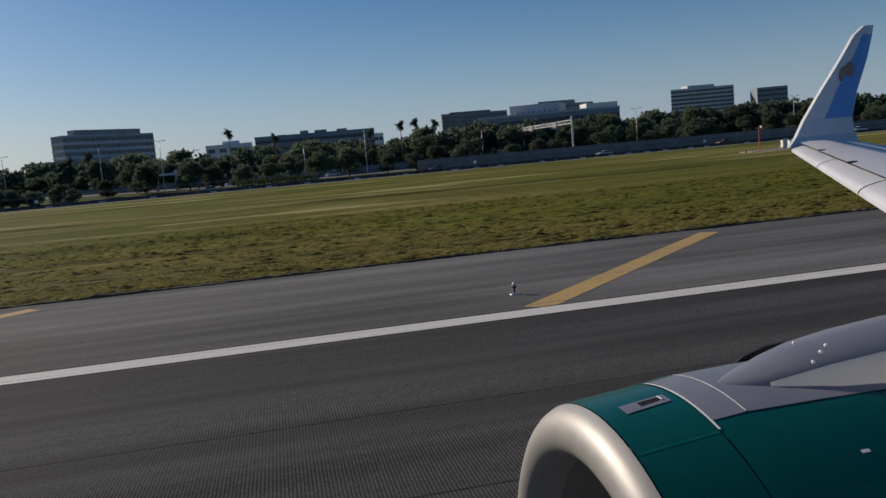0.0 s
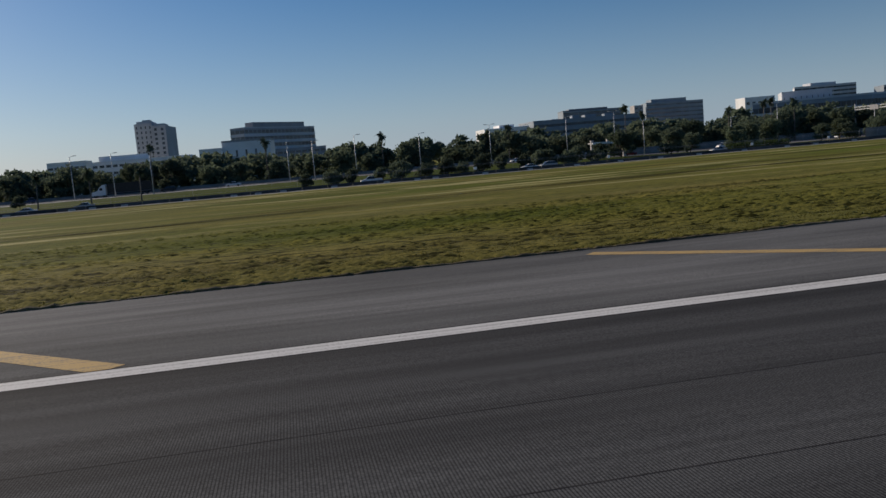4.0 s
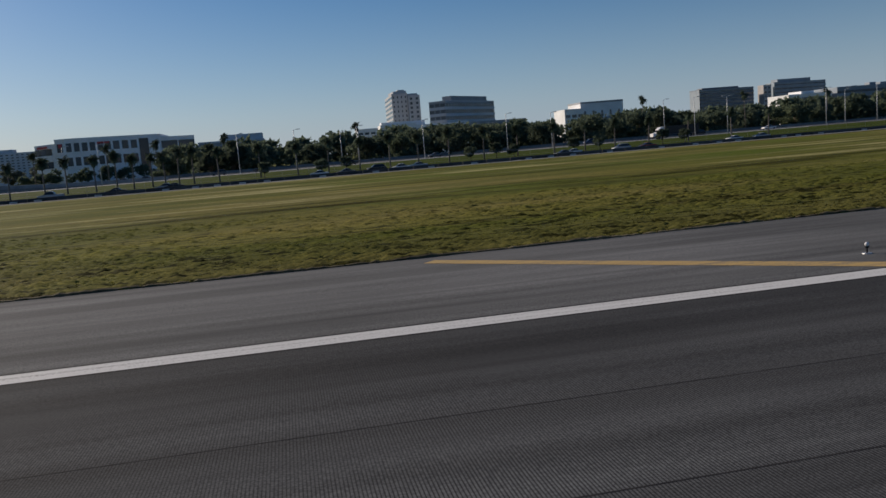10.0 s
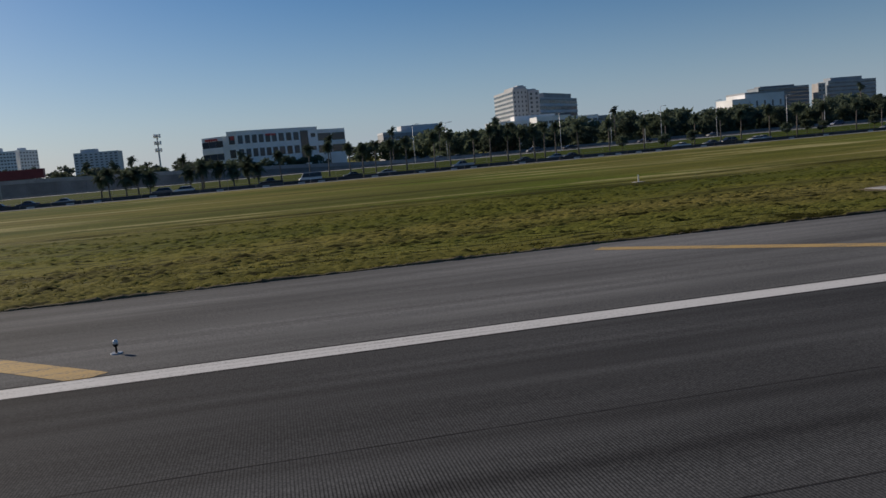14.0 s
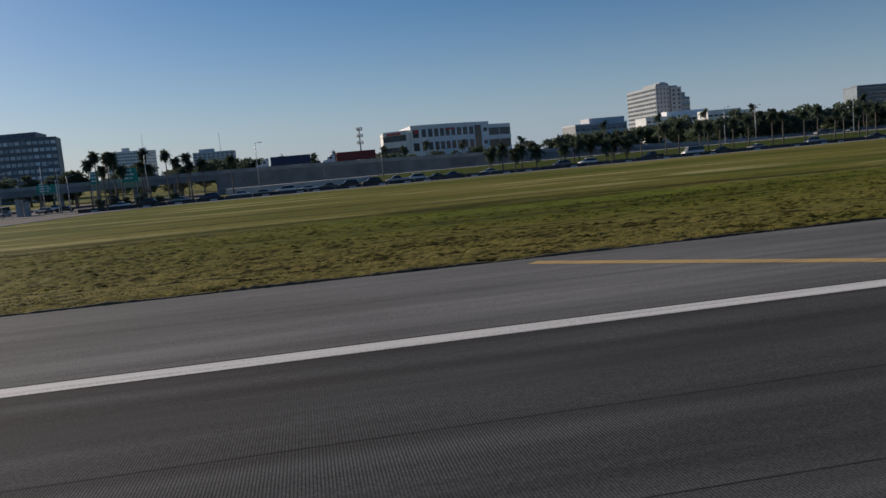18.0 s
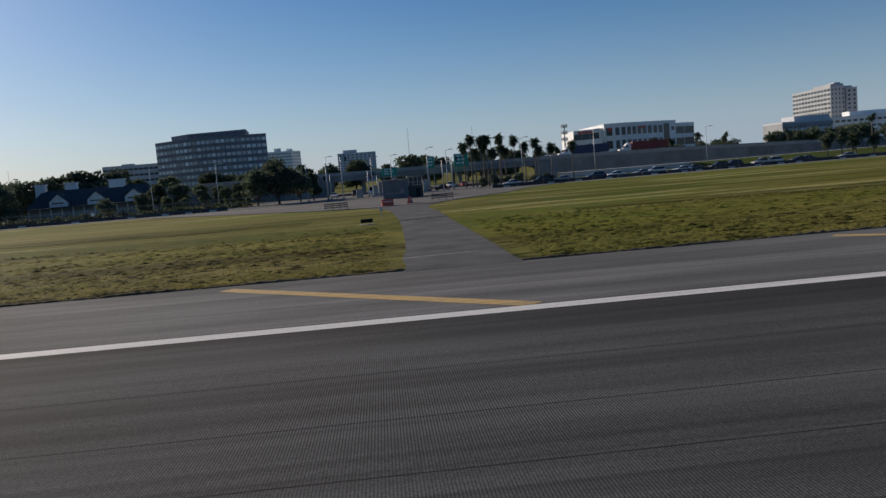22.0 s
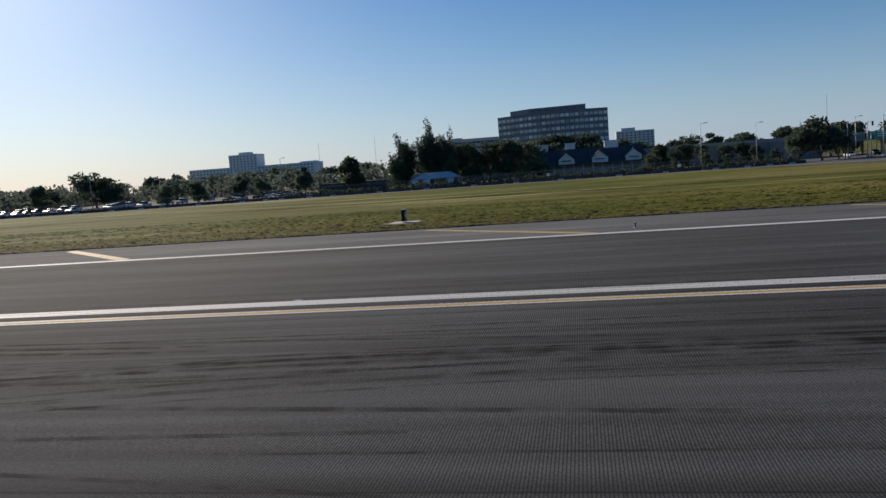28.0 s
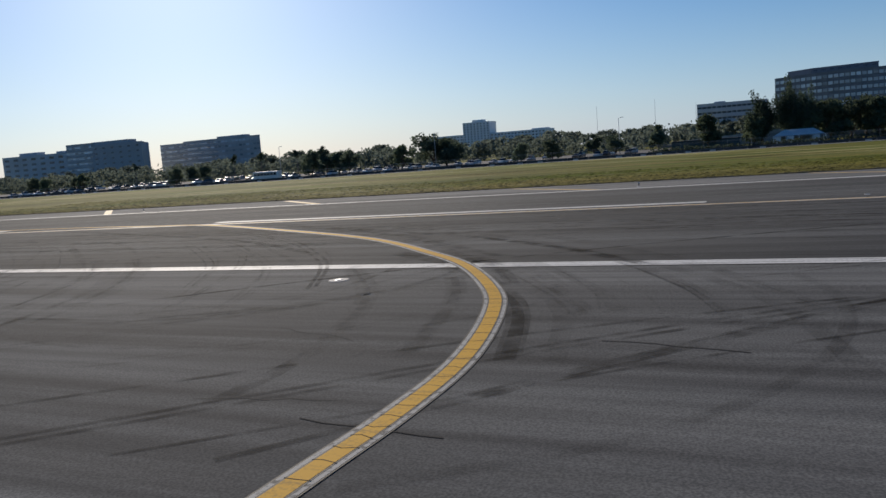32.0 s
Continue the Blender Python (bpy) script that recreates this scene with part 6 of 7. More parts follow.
def car(x, y, z, kind, tone, turn=0.0, group="cars on the frontage road", full=True):
    L, W, belt, body, roof, glass = CARS[kind, tone]
    top = thing("car" if kind in ("sedan", "suv") else {"pickup": "pickup_truck", "van": "van"}[kind], x, y, z, turn, tone + " " + {"sedan": "saloon car", "suv": "sport utility car", "pickup": "pickup truck", "van": "panel van"}[kind] + " standing on the asphalt", "car", group)
    part("body", body, None, top)
    part("roof", roof, None, top)
    part("glazing", glass, None, top)
    for wx in (-L * .31, L * .31):
        for wy in (-W / 2 + .1, W / 2 - .1):
            t = part("wheel", tyre_me, None, top)
            t.location = (wx, wy, .33)
            if full:
                part("rim", rim_me, None, t)
    if full:
        for wy in (-W * .36, W * .36):
            part("headlight", boxes((-L / 2 - .01, -L / 2 + .2, wy - .18, wy + .18, belt - .3, belt - .16)), M["lamp"], top)
            part("tail_light", boxes((L / 2 - .12, L / 2 + .012, wy - .16, wy + .16, belt - .28, belt - .12)), M["tail"], top)
        part("bumper", boxes((-L / 2 - .05, -L / 2 + .1, -W * .44, W * .44, .34, .52)), M["black"], top)
    return top


ROADZ = BASE + 0.05
row = [(-14.7, "silver", "sedan"), (-72.2, "white", "sedan"), (-113.3, "white", "pickup"), (-67, "silver", "suv"), (-181.8, "silver", "sedan"), (-193.1, "white", "sedan"), (-216.2, "red", "sedan"), (-225.7, "silver", "suv"), (-237.3, "white", "sedan"),
       (-241.6, "grey", "sedan"), (-278.6, "silver", "sedan"), (-283.7, "white", "sedan"), (-289.1, "black", "suv"), (-297, "grey", "sedan"), (-303.2, "white", "sedan"), (-336.5, "black", "sedan"), (-338.9, "silver", "sedan"), (-349, "black", "sedan"),
       (-363.7, "silver", "pickup"), (-383.7, "silver", "sedan"), (-391.3, "black", "sedan"), (-401.7, "white", "van"), (-410.6, "black", "pickup"), (-429.9, "white", "suv"), (-435.2, "grey", "suv"), (-455, "silver", "sedan"), (-463.4, "blue", "sedan"),
       (-468, "black", "sedan"), (-472.4, "white", "suv"), (-477.4, "silver", "pickup"), (-483, "black", "suv"), (-488.8, "black", "suv"), (-493.3, "grey", "sedan"), (-498.2, "white", "sedan"), (-503.3, "white", "suv"), (-508.4, "silver", "sedan"),
       (-513.6, "white", "sedan"), (-520, "blue", "suv"), (-527, "silver", "sedan"), (-533.6, "black", "suv"), (-540, "white", "sedan"), (90, "white", "sedan"), (130, "red", "sedan"), (172, "white", "suv"), (44, "grey", "sedan")]
for i, (x, tone, kind) in enumerate(row):
    d = 6.0 if i % 2 else 10.6
    car(x, fence_y(x) + d, ROADZ, kind, tone, 1.87)
for x, tone, kind in ((-150, "white", "sedan"), (-170, "black", "suv"), (-210, "blue", "suv"), (-265, "grey", "sedan"), (-292, "black", "sedan"), (-318, "black", "sedan"), (-330, "grey", "suv"), (-352, "black", "sedan"), (-358, "silver", "sedan"), (-60, "white", "sedan"), (-20, "red", "sedan"), (20, "white", "suv"), (60, "silver", "sedan")):
    car(x, fence_y(x) + rnd.choice((54.5, 58, 66)), BASE + 0.13 + bank(x), kind, tone, 1.87, "cars on the expressway", False)
for x, tone, kind in ((-571.5, "silver", "sedan"), (-566, "white", "sedan"), (-579, "black", "suv"), (-585, "white", "sedan"), (-552, "white", "suv"), (-560, "grey", "sedan"), (-574, "white", "van"), (-548, "red", "sedan"), (-563, "white", "sedan"), (-556, "black", "sedan")):
    car(x, fence_y(x) + rnd.uniform(24, 56), BASE + .03, kind, tone, rnd.choice((1.87, 80, 95)), "cars at the crossing", False)
k = 0
for r, d in enumerate((27, 40, 46, 60)):
    for i in range(34):
        if rnd.random() < 0.32:
            continue
        x = -752 - i * 7.9 - rnd.uniform(0, 3)
        car(x, fence_y(x) + d + rnd.uniform(-.4, .4), BASE + .04, rnd.choice(("sedan", "suv", "sedan", "pickup")), rnd.choice(("white", "silver", "grey", "black", "white", "silver")), 88 + rnd.uniform(-4, 4), "parked cars in the lot", False)
lot_bus = thing("white_bus", -880, fence_y(-880) + 22, BASE + .04, 2, "white single-deck bus parked by the fence", "bus")
part("body", bevelled(boxes((-5.5, 5.5, -1.25, 1.25, .45, 3.1)), 0.12, 2), M["white"], lot_bus)
for i in range(7):
    part("window", boxes((-4.9 + i * 1.4, -3.7 + i * 1.4, -1.29, -1.24, 1.6, 2.6)), M["car_glass"], lot_bus)
for wx in (-3.4, 3.2):
    for wy in (-1.1, 1.1):
        w = part("wheel", tyre_me, None, lot_bus)
        w.location, w.scale = (wx, wy, .45), (1.4, 1.3, 1.4)


def semi_truck(x, d, z, trailer, cab="white", turn=1.87):
    top = thing("semi_truck", x, fence_y(x) + d, z, turn, "%s tractor with a long %s" % (cab, trailer), "truck", "trucks on the expressway")
    part("chassis", boxes((-8, 8, -.5, .5, .7, 1.0)), M["black"], top)
    body = bmesh.new()
    prof = [(-8.6, .6), (-8.5, 1.7), (-6.9, 1.95), (-6.4, 2.9), (-5.6, 3.6), (-4.6, 3.75), (-4.6, .6)]
    a = [body.verts.new((px, -1.2, pz)) for px, pz in prof]
    b = [body.verts.new((px, 1.2, pz)) for px, pz in prof]
    body.faces.new(a[::-1])
    body.faces.new(b)
    for i in range(len(prof)):
        j = (i + 1) % len(prof)
        body.faces.new((a[i], a[j], b[j], b[i]))
    part("cab", bevelled(body, .06), M["car_white"], top)
    part("windscreen", boxes((-6.86, -6.36, -1.0, 1.0, 2.05, 2.75)), M["car_glass"], top)
    part("side_window", boxes((-6.3, -5.5, -1.225, -1.19, 2.1, 2.8)), M["car_glass"], top)
    mat = {"red container": M["red"], "dark blue container": M["car_blue"], "white trailer": M["white"], "black trailer": M["car_black"]}[trailer]
    part("container", bevelled(boxes((-4.0, 8.3, -1.22, 1.22, 1.15, 3.9)), .03), mat, top)
    rib = mesh_of("rib", boxes((-.04, .04, -1.25, -1.21, 1.25, 3.8)), mat)
    for i in range(24):
        r = part("rib", rib, None, top)
        r.location.x = -3.7 + i * .5
    for wx in (-7.6, -5.2, 5.4, 6.7):
        for wy in (-1.05, 1.05):
            w = part("wheel", tyre_me, None, top)
            w.location, w.scale = (wx, wy, .5), (1.5, 1.3, 1.5)
    return top


semi_truck(-504.5, 76, wall_top(-504.5) - .84, "dark blue container")
semi_truck(-484.0, 76, wall_top(-484.0) - .84, "red container")
semi_truck(-182, 60, BASE + .13 + 1.5, "black trailer")

# ---- perimeter barrier and fence ----
barrier = thing("perimeter_barrier", 0, 0, 0, 0, "low dark concrete barrier with white blocks along the fence", "barrier", kind="structure")
seg = bmesh.new()
v = []
for x in (-2.95, 2.95):
    for y, z in ((-.32, 0), (-.18, .25), (-.1, .85), (.1, .85), (.18, .25), (.32, 0)):
        v.append(seg.verts.new((x, y, z)))
for i in range(5):
    seg.faces.new((v[i], v[i + 1], v[i + 7], v[i + 6]))
seg.faces.new(v[:6])
seg.faces.new(v[6:][::-1])
seg_me = mesh_of("barrier_segment", seg, M["barrier"])
block_me = mesh_of("white_block", bevelled(boxes((-.75, .75, -.45, -.12, .0, .42)), .03), M["pale_concrete"])
post_me = mesh_of("fence_post", tube(bmesh.new(), [(0, 0, 0), (0, 0, 2.5), (0, -.35, 2.85)], [0.035, 0.035, 0.025], 6), M["metal"])
turn = math.degrees(math.atan(0.0326))
for i in range(285):
    x = 480 - 6.02 * i
    if -607 < x < -545:
        continue
    s = part("barrier_segment", seg_me, None, barrier)
    s.matrix_basis = pose(x, fence_y(x) + .4, BASE, 0, 0, turn)
    if i % 2 == 0 or rnd.random() < .35:
        b = part("white_block", block_me, None, barrier)
        b.matrix_basis = pose(x + rnd.uniform(-1.6, 1.6), fence_y(x) + .3, BASE + .02, 0, 0, turn)
fence = thing("chain_link_fence", 0, 0, 0, 0, "galvanised chain-link fence with slanted tops", "fence", kind="structure")
for i in range(290):
    x = 480 - 6.0 * i
    if -600 < x < -550:
        continue
    p = part("fence_post", post_me, None, fence)
    p.matrix_basis = pose(x, fence_y(x) + 1.3, BASE, 0, 0, turn)
wire = bmesh.new()
for z in (0.15, 1.25, 2.4, 2.6, 2.75):
    for a, b in ((-1260, -600), (-550, 480)):
        tube(wire, [(a, fence_y(a) + 1.3, BASE + z), (b, fence_y(b) + 1.3, BASE + z)], [0.016, 0.016], 4)
tagged(part("wires", wire, M["metal"], fence), kind="stuff")
# small boards on the fence
for x in (-88, -52, -10, 14, 52, 118, 160, 205, -636, -668):
    nb = part("notice_board", boxes((-.4, .4, -.03, .03, 1.3, 2.0)), M["white"], fence, "small white notice")
    nb.matrix_basis = pose(x, fence_y(x) + 1.2, BASE, 0, 0, turn)

# ---- edge of the grass ----
M["dirt"] = material("trodden_soil", (0.03, 0.025, 0.014), (0.2, 0.165, 0.1), scale=0.05, fine=40, rough=0.95, bump=0.6, spec=0.05)
rng = np.random.default_rng(9)
xs_e = np.arange(-840, 80, 0.25)
n_e = len(xs_e)
wob = 0.06 * np.sin(xs_e * 0.17) + 0.03 * np.sin(xs_e * 1.3 + 1) + 0.03 * rng.normal(size=n_e)
lip = 0.08 + 0.025 * np.sin(xs_e * 0.9) + 0.02 * rng.normal(size=n_e)
gap = (xs_e > -571.4) & (xs_e < -565.6)
edge_rows = []
for dy, f in ((0.0, -0.3), (0.03, 0.8), (0.16, 1.1), (0.5, 0.5), (0.8, -0.6)):
    edge_rows.append([(float(x), float(36.84 + w + dy), float(crown(PAVED) + (0.0 if f < 0 and dy == 0 else h * f) - (0.05 if f < 0 else 0) - (0.4 if g else 0))) for x, w, h, g in zip(xs_e, wob, lip, gap)])
edge_ob = part("grass_verge_edge", strip_mesh("grass_verge_edge", edge_rows[:3], M["dirt"]), None)
part("verge_top", strip_mesh("verge_top", edge_rows[2:], M["grass"]), None, edge_ob, "dry grass over the soil edge")
tagged(edge_ob, "ragged raised soil edge of the grass", "verge", kind="structure")


M["swale"] = material("dark_worn_grass_track", (0.04, 0.042, 0.013), (0.068, 0.066, 0.022), scale=0.6, rough=1.0, spec=0.02)
sn, sl = M["swale"].node_tree.nodes, M["swale"].node_tree.links
s_clear, s_mix = sn.new("ShaderNodeBsdfTransparent"), sn.new("ShaderNodeMixShader")
s_pos = sn.new("ShaderNodeNewGeometry").outputs["Position"]
sl.new(span(sn, sl, noise_of(sn, sl, s_pos, 0.5, (0.1, 1, 1), 6), 0.4, 0.62, 0.75), s_mix.inputs[0])
sl.new(s_clear.outputs[0], s_mix.inputs[1])
sl.new(sn["Principled BSDF"].outputs[0], s_mix.inputs[2])
sl.new(s_mix.outputs[0], sn["Material Output"].inputs["Surface"])
SWALE = ((60, 101), (-48, 106), (-80, 108), (-157, 95), (-240, 87), (-306, 82.4), (-345, 78), (-373, 77.7), (-427, 77.7), (-457, 79.5), (-501, 76), (-520, 74), (-553, 76))
SWALE_WEST = ((-580, 92), (-620, 95), (-655, 99), (-687, 107), (-740, 104), (-800, 99))
for course in (SWALE, SWALE_WEST):
    sx = np.arange(course[-1][0], course[0][0], 3.0)
    sy = np.interp(sx, [c[0] for c in course[::-1]], [c[1] for c in course[::-1]])
    for shift, wide in ((0.0, 2.4), (2.1, 1.3), (-1.9, 1.5), (4.6, 0.8)):
        half = wide * (0.5 + 0.22 * np.sin(sx * 0.11 + shift) + 0.15 * np.sin(sx * 0.37 + shift * 2))
        mid = sy + shift + 0.7 * np.sin(sx * 0.05 + shift) + 0.3 * np.sin(sx * 0.19)
        band_rows = [[(float(x), float(m + sgn * w), float(np.interp(m, ys, zs)) + 0.06) for x, m, w in zip(sx, mid, half)] for sgn in (-1, 1)]
        tagged(part("grass_track", strip_mesh("grass_track", band_rows, M["swale"]), None), "dark worn track across the mown grass", "grass", kind="structure")


def tufts(name, count, x0, x1, y0, y1, power, tall, mat, label, seed):
    """Blades of grass, three to a tuft."""
    r = np.random.default_rng(seed)
    x = r.uniform(x0, x1, count)
    y = y0 + (y1 - y0) * r.random(count) ** power
    keep = ~((x > -572.1 - 0.02 * (y - 37)) & (x < -564.3) & (y < 140)) & ~((abs(x + 371.3) < 2.4) & (abs(y - 46.9) < 2)) & ~((abs(x + 66.5) < 2.4) & (abs(y - 46.9) < 2)) & ~((abs(x + 676) < 2.4) & (abs(y - 46.9) < 2))
    x, y = x[keep], y[keep]
    k = len(x)
    z = np.interp(y, ys, zs) - 0.01
    clump = 0.5 + 0.5 * np.sin(x * 0.8 + 3 * np.sin(y * 0.6)) * np.sin(y * 0.9 + 2 * np.sin(x * 0.31))
    h = tall * (0.4 + 0.7 * clump) * r.uniform(0.6, 1.3, k) * np.clip(1.08 - (y - y0) / (y1 - y0), 0.15, 1) ** 0.7
    verts = np.zeros((k, 9, 3))
    for b in range(3):
        a = r.uniform(0, 2 * np.pi, k)
        w = 0.02 + 0.04 * r.random(k)
        lean = r.normal(size=(k, 2)) * 0.06
        verts[:, b * 3, :] = np.stack([x + np.cos(a) * w, y + np.sin(a) * w, z], 1)
        verts[:, b * 3 + 1, :] = np.stack([x - np.cos(a) * w, y - np.sin(a) * w, z], 1)
        verts[:, b * 3 + 2, :] = np.stack([x + lean[:, 0], y + lean[:, 1], z + h], 1)
    me = bpy.data.meshes.new(name)
    me.vertices.add(k * 9)
    me.vertices.foreach_set("co", verts.ravel())
    me.loops.add(k * 9)
    me.loops.foreach_set("vertex_index", np.arange(k * 9))
    me.polygons.add(k * 3)
    me.polygons.foreach_set("loop_start", np.arange(0, k * 9, 3))
    me.update(calc_edges=True)
    me.materials.append(mat)
    return tagged(part(name, me, mat), label, "grass", kind="stuff")


tufts("grass_tufts", 130000, -830, 75, 37.1, 56, 1.7, 0.08, M["blades"], "short uneven tufts of yellow-green grass", 41)
tufts("verge_weeds", 16000, -830, 75, 36.9, 37.9, 1.0, 0.11, M["blades"], "taller weeds along the pavement edge", 42)


def clumps(name, count, x0, x1, y0, y1, power, label, seed):
    """Low rounded swells of thicker grass."""
    r = np.random.default_rng(seed)
    x, y = r.uniform(x0, x1, count), y0 + (y1 - y0) * r.random(count) ** power
    thick = np.sin(x * 0.11 + 2 * np.sin(y * 0.13)) + np.sin(y * 0.7 + 1.5 * np.sin(x * 0.045)) + r.normal(size=count) * 0.8
    keep = (thick > -0.5) & ~((x > -572.6) & (x < -563.8)) & ~((abs(y - 46.9) < 2.6) & ((abs(x + 371.3) < 2.6) | (abs(x + 66.5) < 2.6) | (abs(x + 676) < 2.6)))
    x, y = x[keep], y[keep]
    k = len(x)
    z = np.interp(y, ys, zs)
    rad = r.uniform(0.14, 0.42, k)
    h = rad * r.uniform(0.18, 0.46, k)
    verts = np.zeros((k, 7, 3))
    verts[:, 0, :] = np.stack([x, y, z + h], 1)
    for q in range(6):
        a = q * math.pi / 3 + r.uniform(-.3, .3, k)
        rr = rad * r.uniform(0.7, 1.3, k)
        verts[:, q + 1, :] = np.stack([x + 1.7 * rr * np.cos(a), y + rr * np.sin(a), z - 0.05], 1)
    base = np.arange(k)[:, None, None] * 7
    fan = np.array([[0, q + 1, (q + 1) % 6 + 1] for q in range(6)])[None]
    idx = (base + fan).reshape(-1)
    me = bpy.data.meshes.new(name)
    me.vertices.add(k * 7)
    me.vertices.foreach_set("co", verts.ravel())
    me.loops.add(len(idx))
    me.loops.foreach_set("vertex_index", idx.astype(np.int32))
    me.polygons.add(len(idx) // 3)
    me.polygons.foreach_set("loop_start", np.arange(0, len(idx), 3))
    me.update(calc_edges=True)
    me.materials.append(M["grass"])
    for p in me.polygons:
        p.use_smooth = True
    return tagged(part(name, me, None), label, "grass", kind="stuff")


clumps("grass_clumps", 130000, -840, 80, 37.3, 74, 1.5, "low rounded clumps of thicker olive grass", 43)


# ---- runway fittings ----
def text_mesh(word, size):
    cu = bpy.data.curves.new("digit", "FONT")
    cu.body, cu.size, cu.extrude, cu.align_x, cu.align_y = word, size, 0.01, "CENTER", "CENTER"
    cu.offset = 0.03
    ob = new("digit", cu)
    me = bpy.data.meshes.new_from_object(ob.evaluated_get(bpy.context.evaluated_depsgraph_get()))
    bpy.data.objects.remove(ob)
    me.materials.clear()
    me.materials.append(M["digit"])
    return me


def distance_sign(x, west="", east=""):
    y, z = 46.9, -0.48
    pad = thing("sign_pad", x, y, z, 0, "pale square concrete pad in the grass", "concrete pad", "sign pads")
    part("slab", bevelled(boxes((-1.5, 1.6, -1.75, 1.75, -.3, .035)), .02), M["concrete"], pad)
    part("pad_crack", boxes((-.02, .0, -1.7, 1.7, .036, .038)), M["seal"], pad)
    soil = bmesh.new()
    ring = [(math.cos(q * math.pi / 9) * (2.6 + .5 * math.sin(q * 2.3 + x)), math.sin(q * math.pi / 9) * (2.5 + .4 * math.cos(q * 1.7 + x))) for q in range(18)]
    prism(soil, ring, -.3, .012)
    part("bare_soil", soil, M["dirt"], pad, "bare dry soil round the pad")
    top = thing("distance_sign", x, y, z + .035, 0, "black runway distance sign on short legs" + (" with a white numeral" if west or east else ""), "runway sign", "distance signs")
    part("cabinet", bevelled(boxes((-.15, .15, -.62, .62, .14, 1.36)), .03, 2), M["black"], top)
    part("cap", boxes((-.17, .17, -.64, .64, 1.36, 1.4)), M["metal"], top, "pale metal top rail")
    for ly in (-.42, .42):
        part("leg", tube(bmesh.new(), [(0, ly, 0), (0, ly, .16)], [.045, .045], 8), M["metal"], top)
        part("foot_plate", boxes((-.12, .12, ly - .12, ly + .12, 0, .02)), M["metal"], top)
    for word, sgn in ((west, 1), (east, -1)):
        if word:
            d = part("numeral", text_mesh(word, 1.15), None, top, "white numeral " + word)
            d.matrix_basis = pose(sgn * .165, 0, .75, 90, 0, 90 * sgn)
    for ob in (pad, top):
        ob.scale = (0.86, 0.86, 0.86)
    return top


distance_sign(-66.5, "", "7")
distance_sign(-371.3, "", "8")
distance_sign(-676.0, "4", "")


def edge_light(x, y=25.5):
    top = thing("runway_edge_light", x, y, crown(y), 0, "small white runway edge light on a thin stem", "runway light", "runway edge lights")
    part("base_plate", tube(bmesh.new(), [(0, 0, -.02), (0, 0, .025)], [.17, .15], 14), M["metal"], top)
    part("stem", tube(bmesh.new(), [(0, 0, .02), (0, 0, .2)], [.03, .025], 8), M["black"], top)
    part("collar", tube(bmesh.new(), [(0, 0, .19), (0, 0, .24), (0, 0, .26)], [.05, .075, .075], 10), M["black"], top)
    part("lens", tube(bmesh.new(), [(0, 0, .26), (0, 0, .33), (0, 0, .38)], [.07, .075, .04], 12), M["lamp"], top, smooth=True)
    return top


first = edge_light(8.5)
for x in (-48.9, -109.5, -169.9, -231.4, -292.8, -354.2, -414.7, -476.3, -536.4, -596.4, -656.5, -717.0, -778.0, -839.0, -900.0):
    copy_thing(first, pose(x, 25.5, crown(25.5)))
for k in range(-1, 18):
    for y in (0.55,):
        x = -669.4 + 30.4 * k
        top = thing("inset_light", x, y, crown(y), 0, "flush metal runway light in the asphalt", "runway light", "flush centreline lights")
        part("ring", tube(bmesh.new(), [(0, 0, -.02), (0, 0, .012)], [.17, .15], 14), M["metal"], top)
        part("lens", boxes((-.12, .12, -.05, .05, .01, .022)), M["lamp"], top)
spot = thing("inset_light", -719.2, -25.4, -0.325, 0, "pale flush taxiway light fitting in the asphalt", "runway light", "flush taxiway lights")
part("ring", tube(bmesh.new(), [(0, 0, -.02), (0, 0, .02)], [.42, .38], 18), M["concrete"], spot)
part("lens", tube(bmesh.new(), [(0, 0, .02), (0, 0, .04)], [.16, .12], 12), M["metal"], spot)

# long joints, sealed cracks and tyre streaks
for y in (11.4, 8.5, 15.2, -7.6, -15.2, 3.8):
    part("joint", line_mesh("joint", along(-1000, y, 200, y, 40), 0.035, M["seal"], 0.003), None, runway, "thin dark longitudinal joint")
r2 = random.Random(8)
count = 0


def streak(parent, name, pts, width, label, film="tyre_mark"):
    """A pair of rubber bands, as twin tyres leave them."""
    global count
    gap = r2.choice((0, 0, 0.55))
    for off in ((0,) if not gap else (-gap / 2, gap / 2)):
        count += 1
        part(name, line_mesh(name, [(x, y + off) for x, y in pts], width, M[film], 0.0025 + 0.00002 * count), None, parent, label)


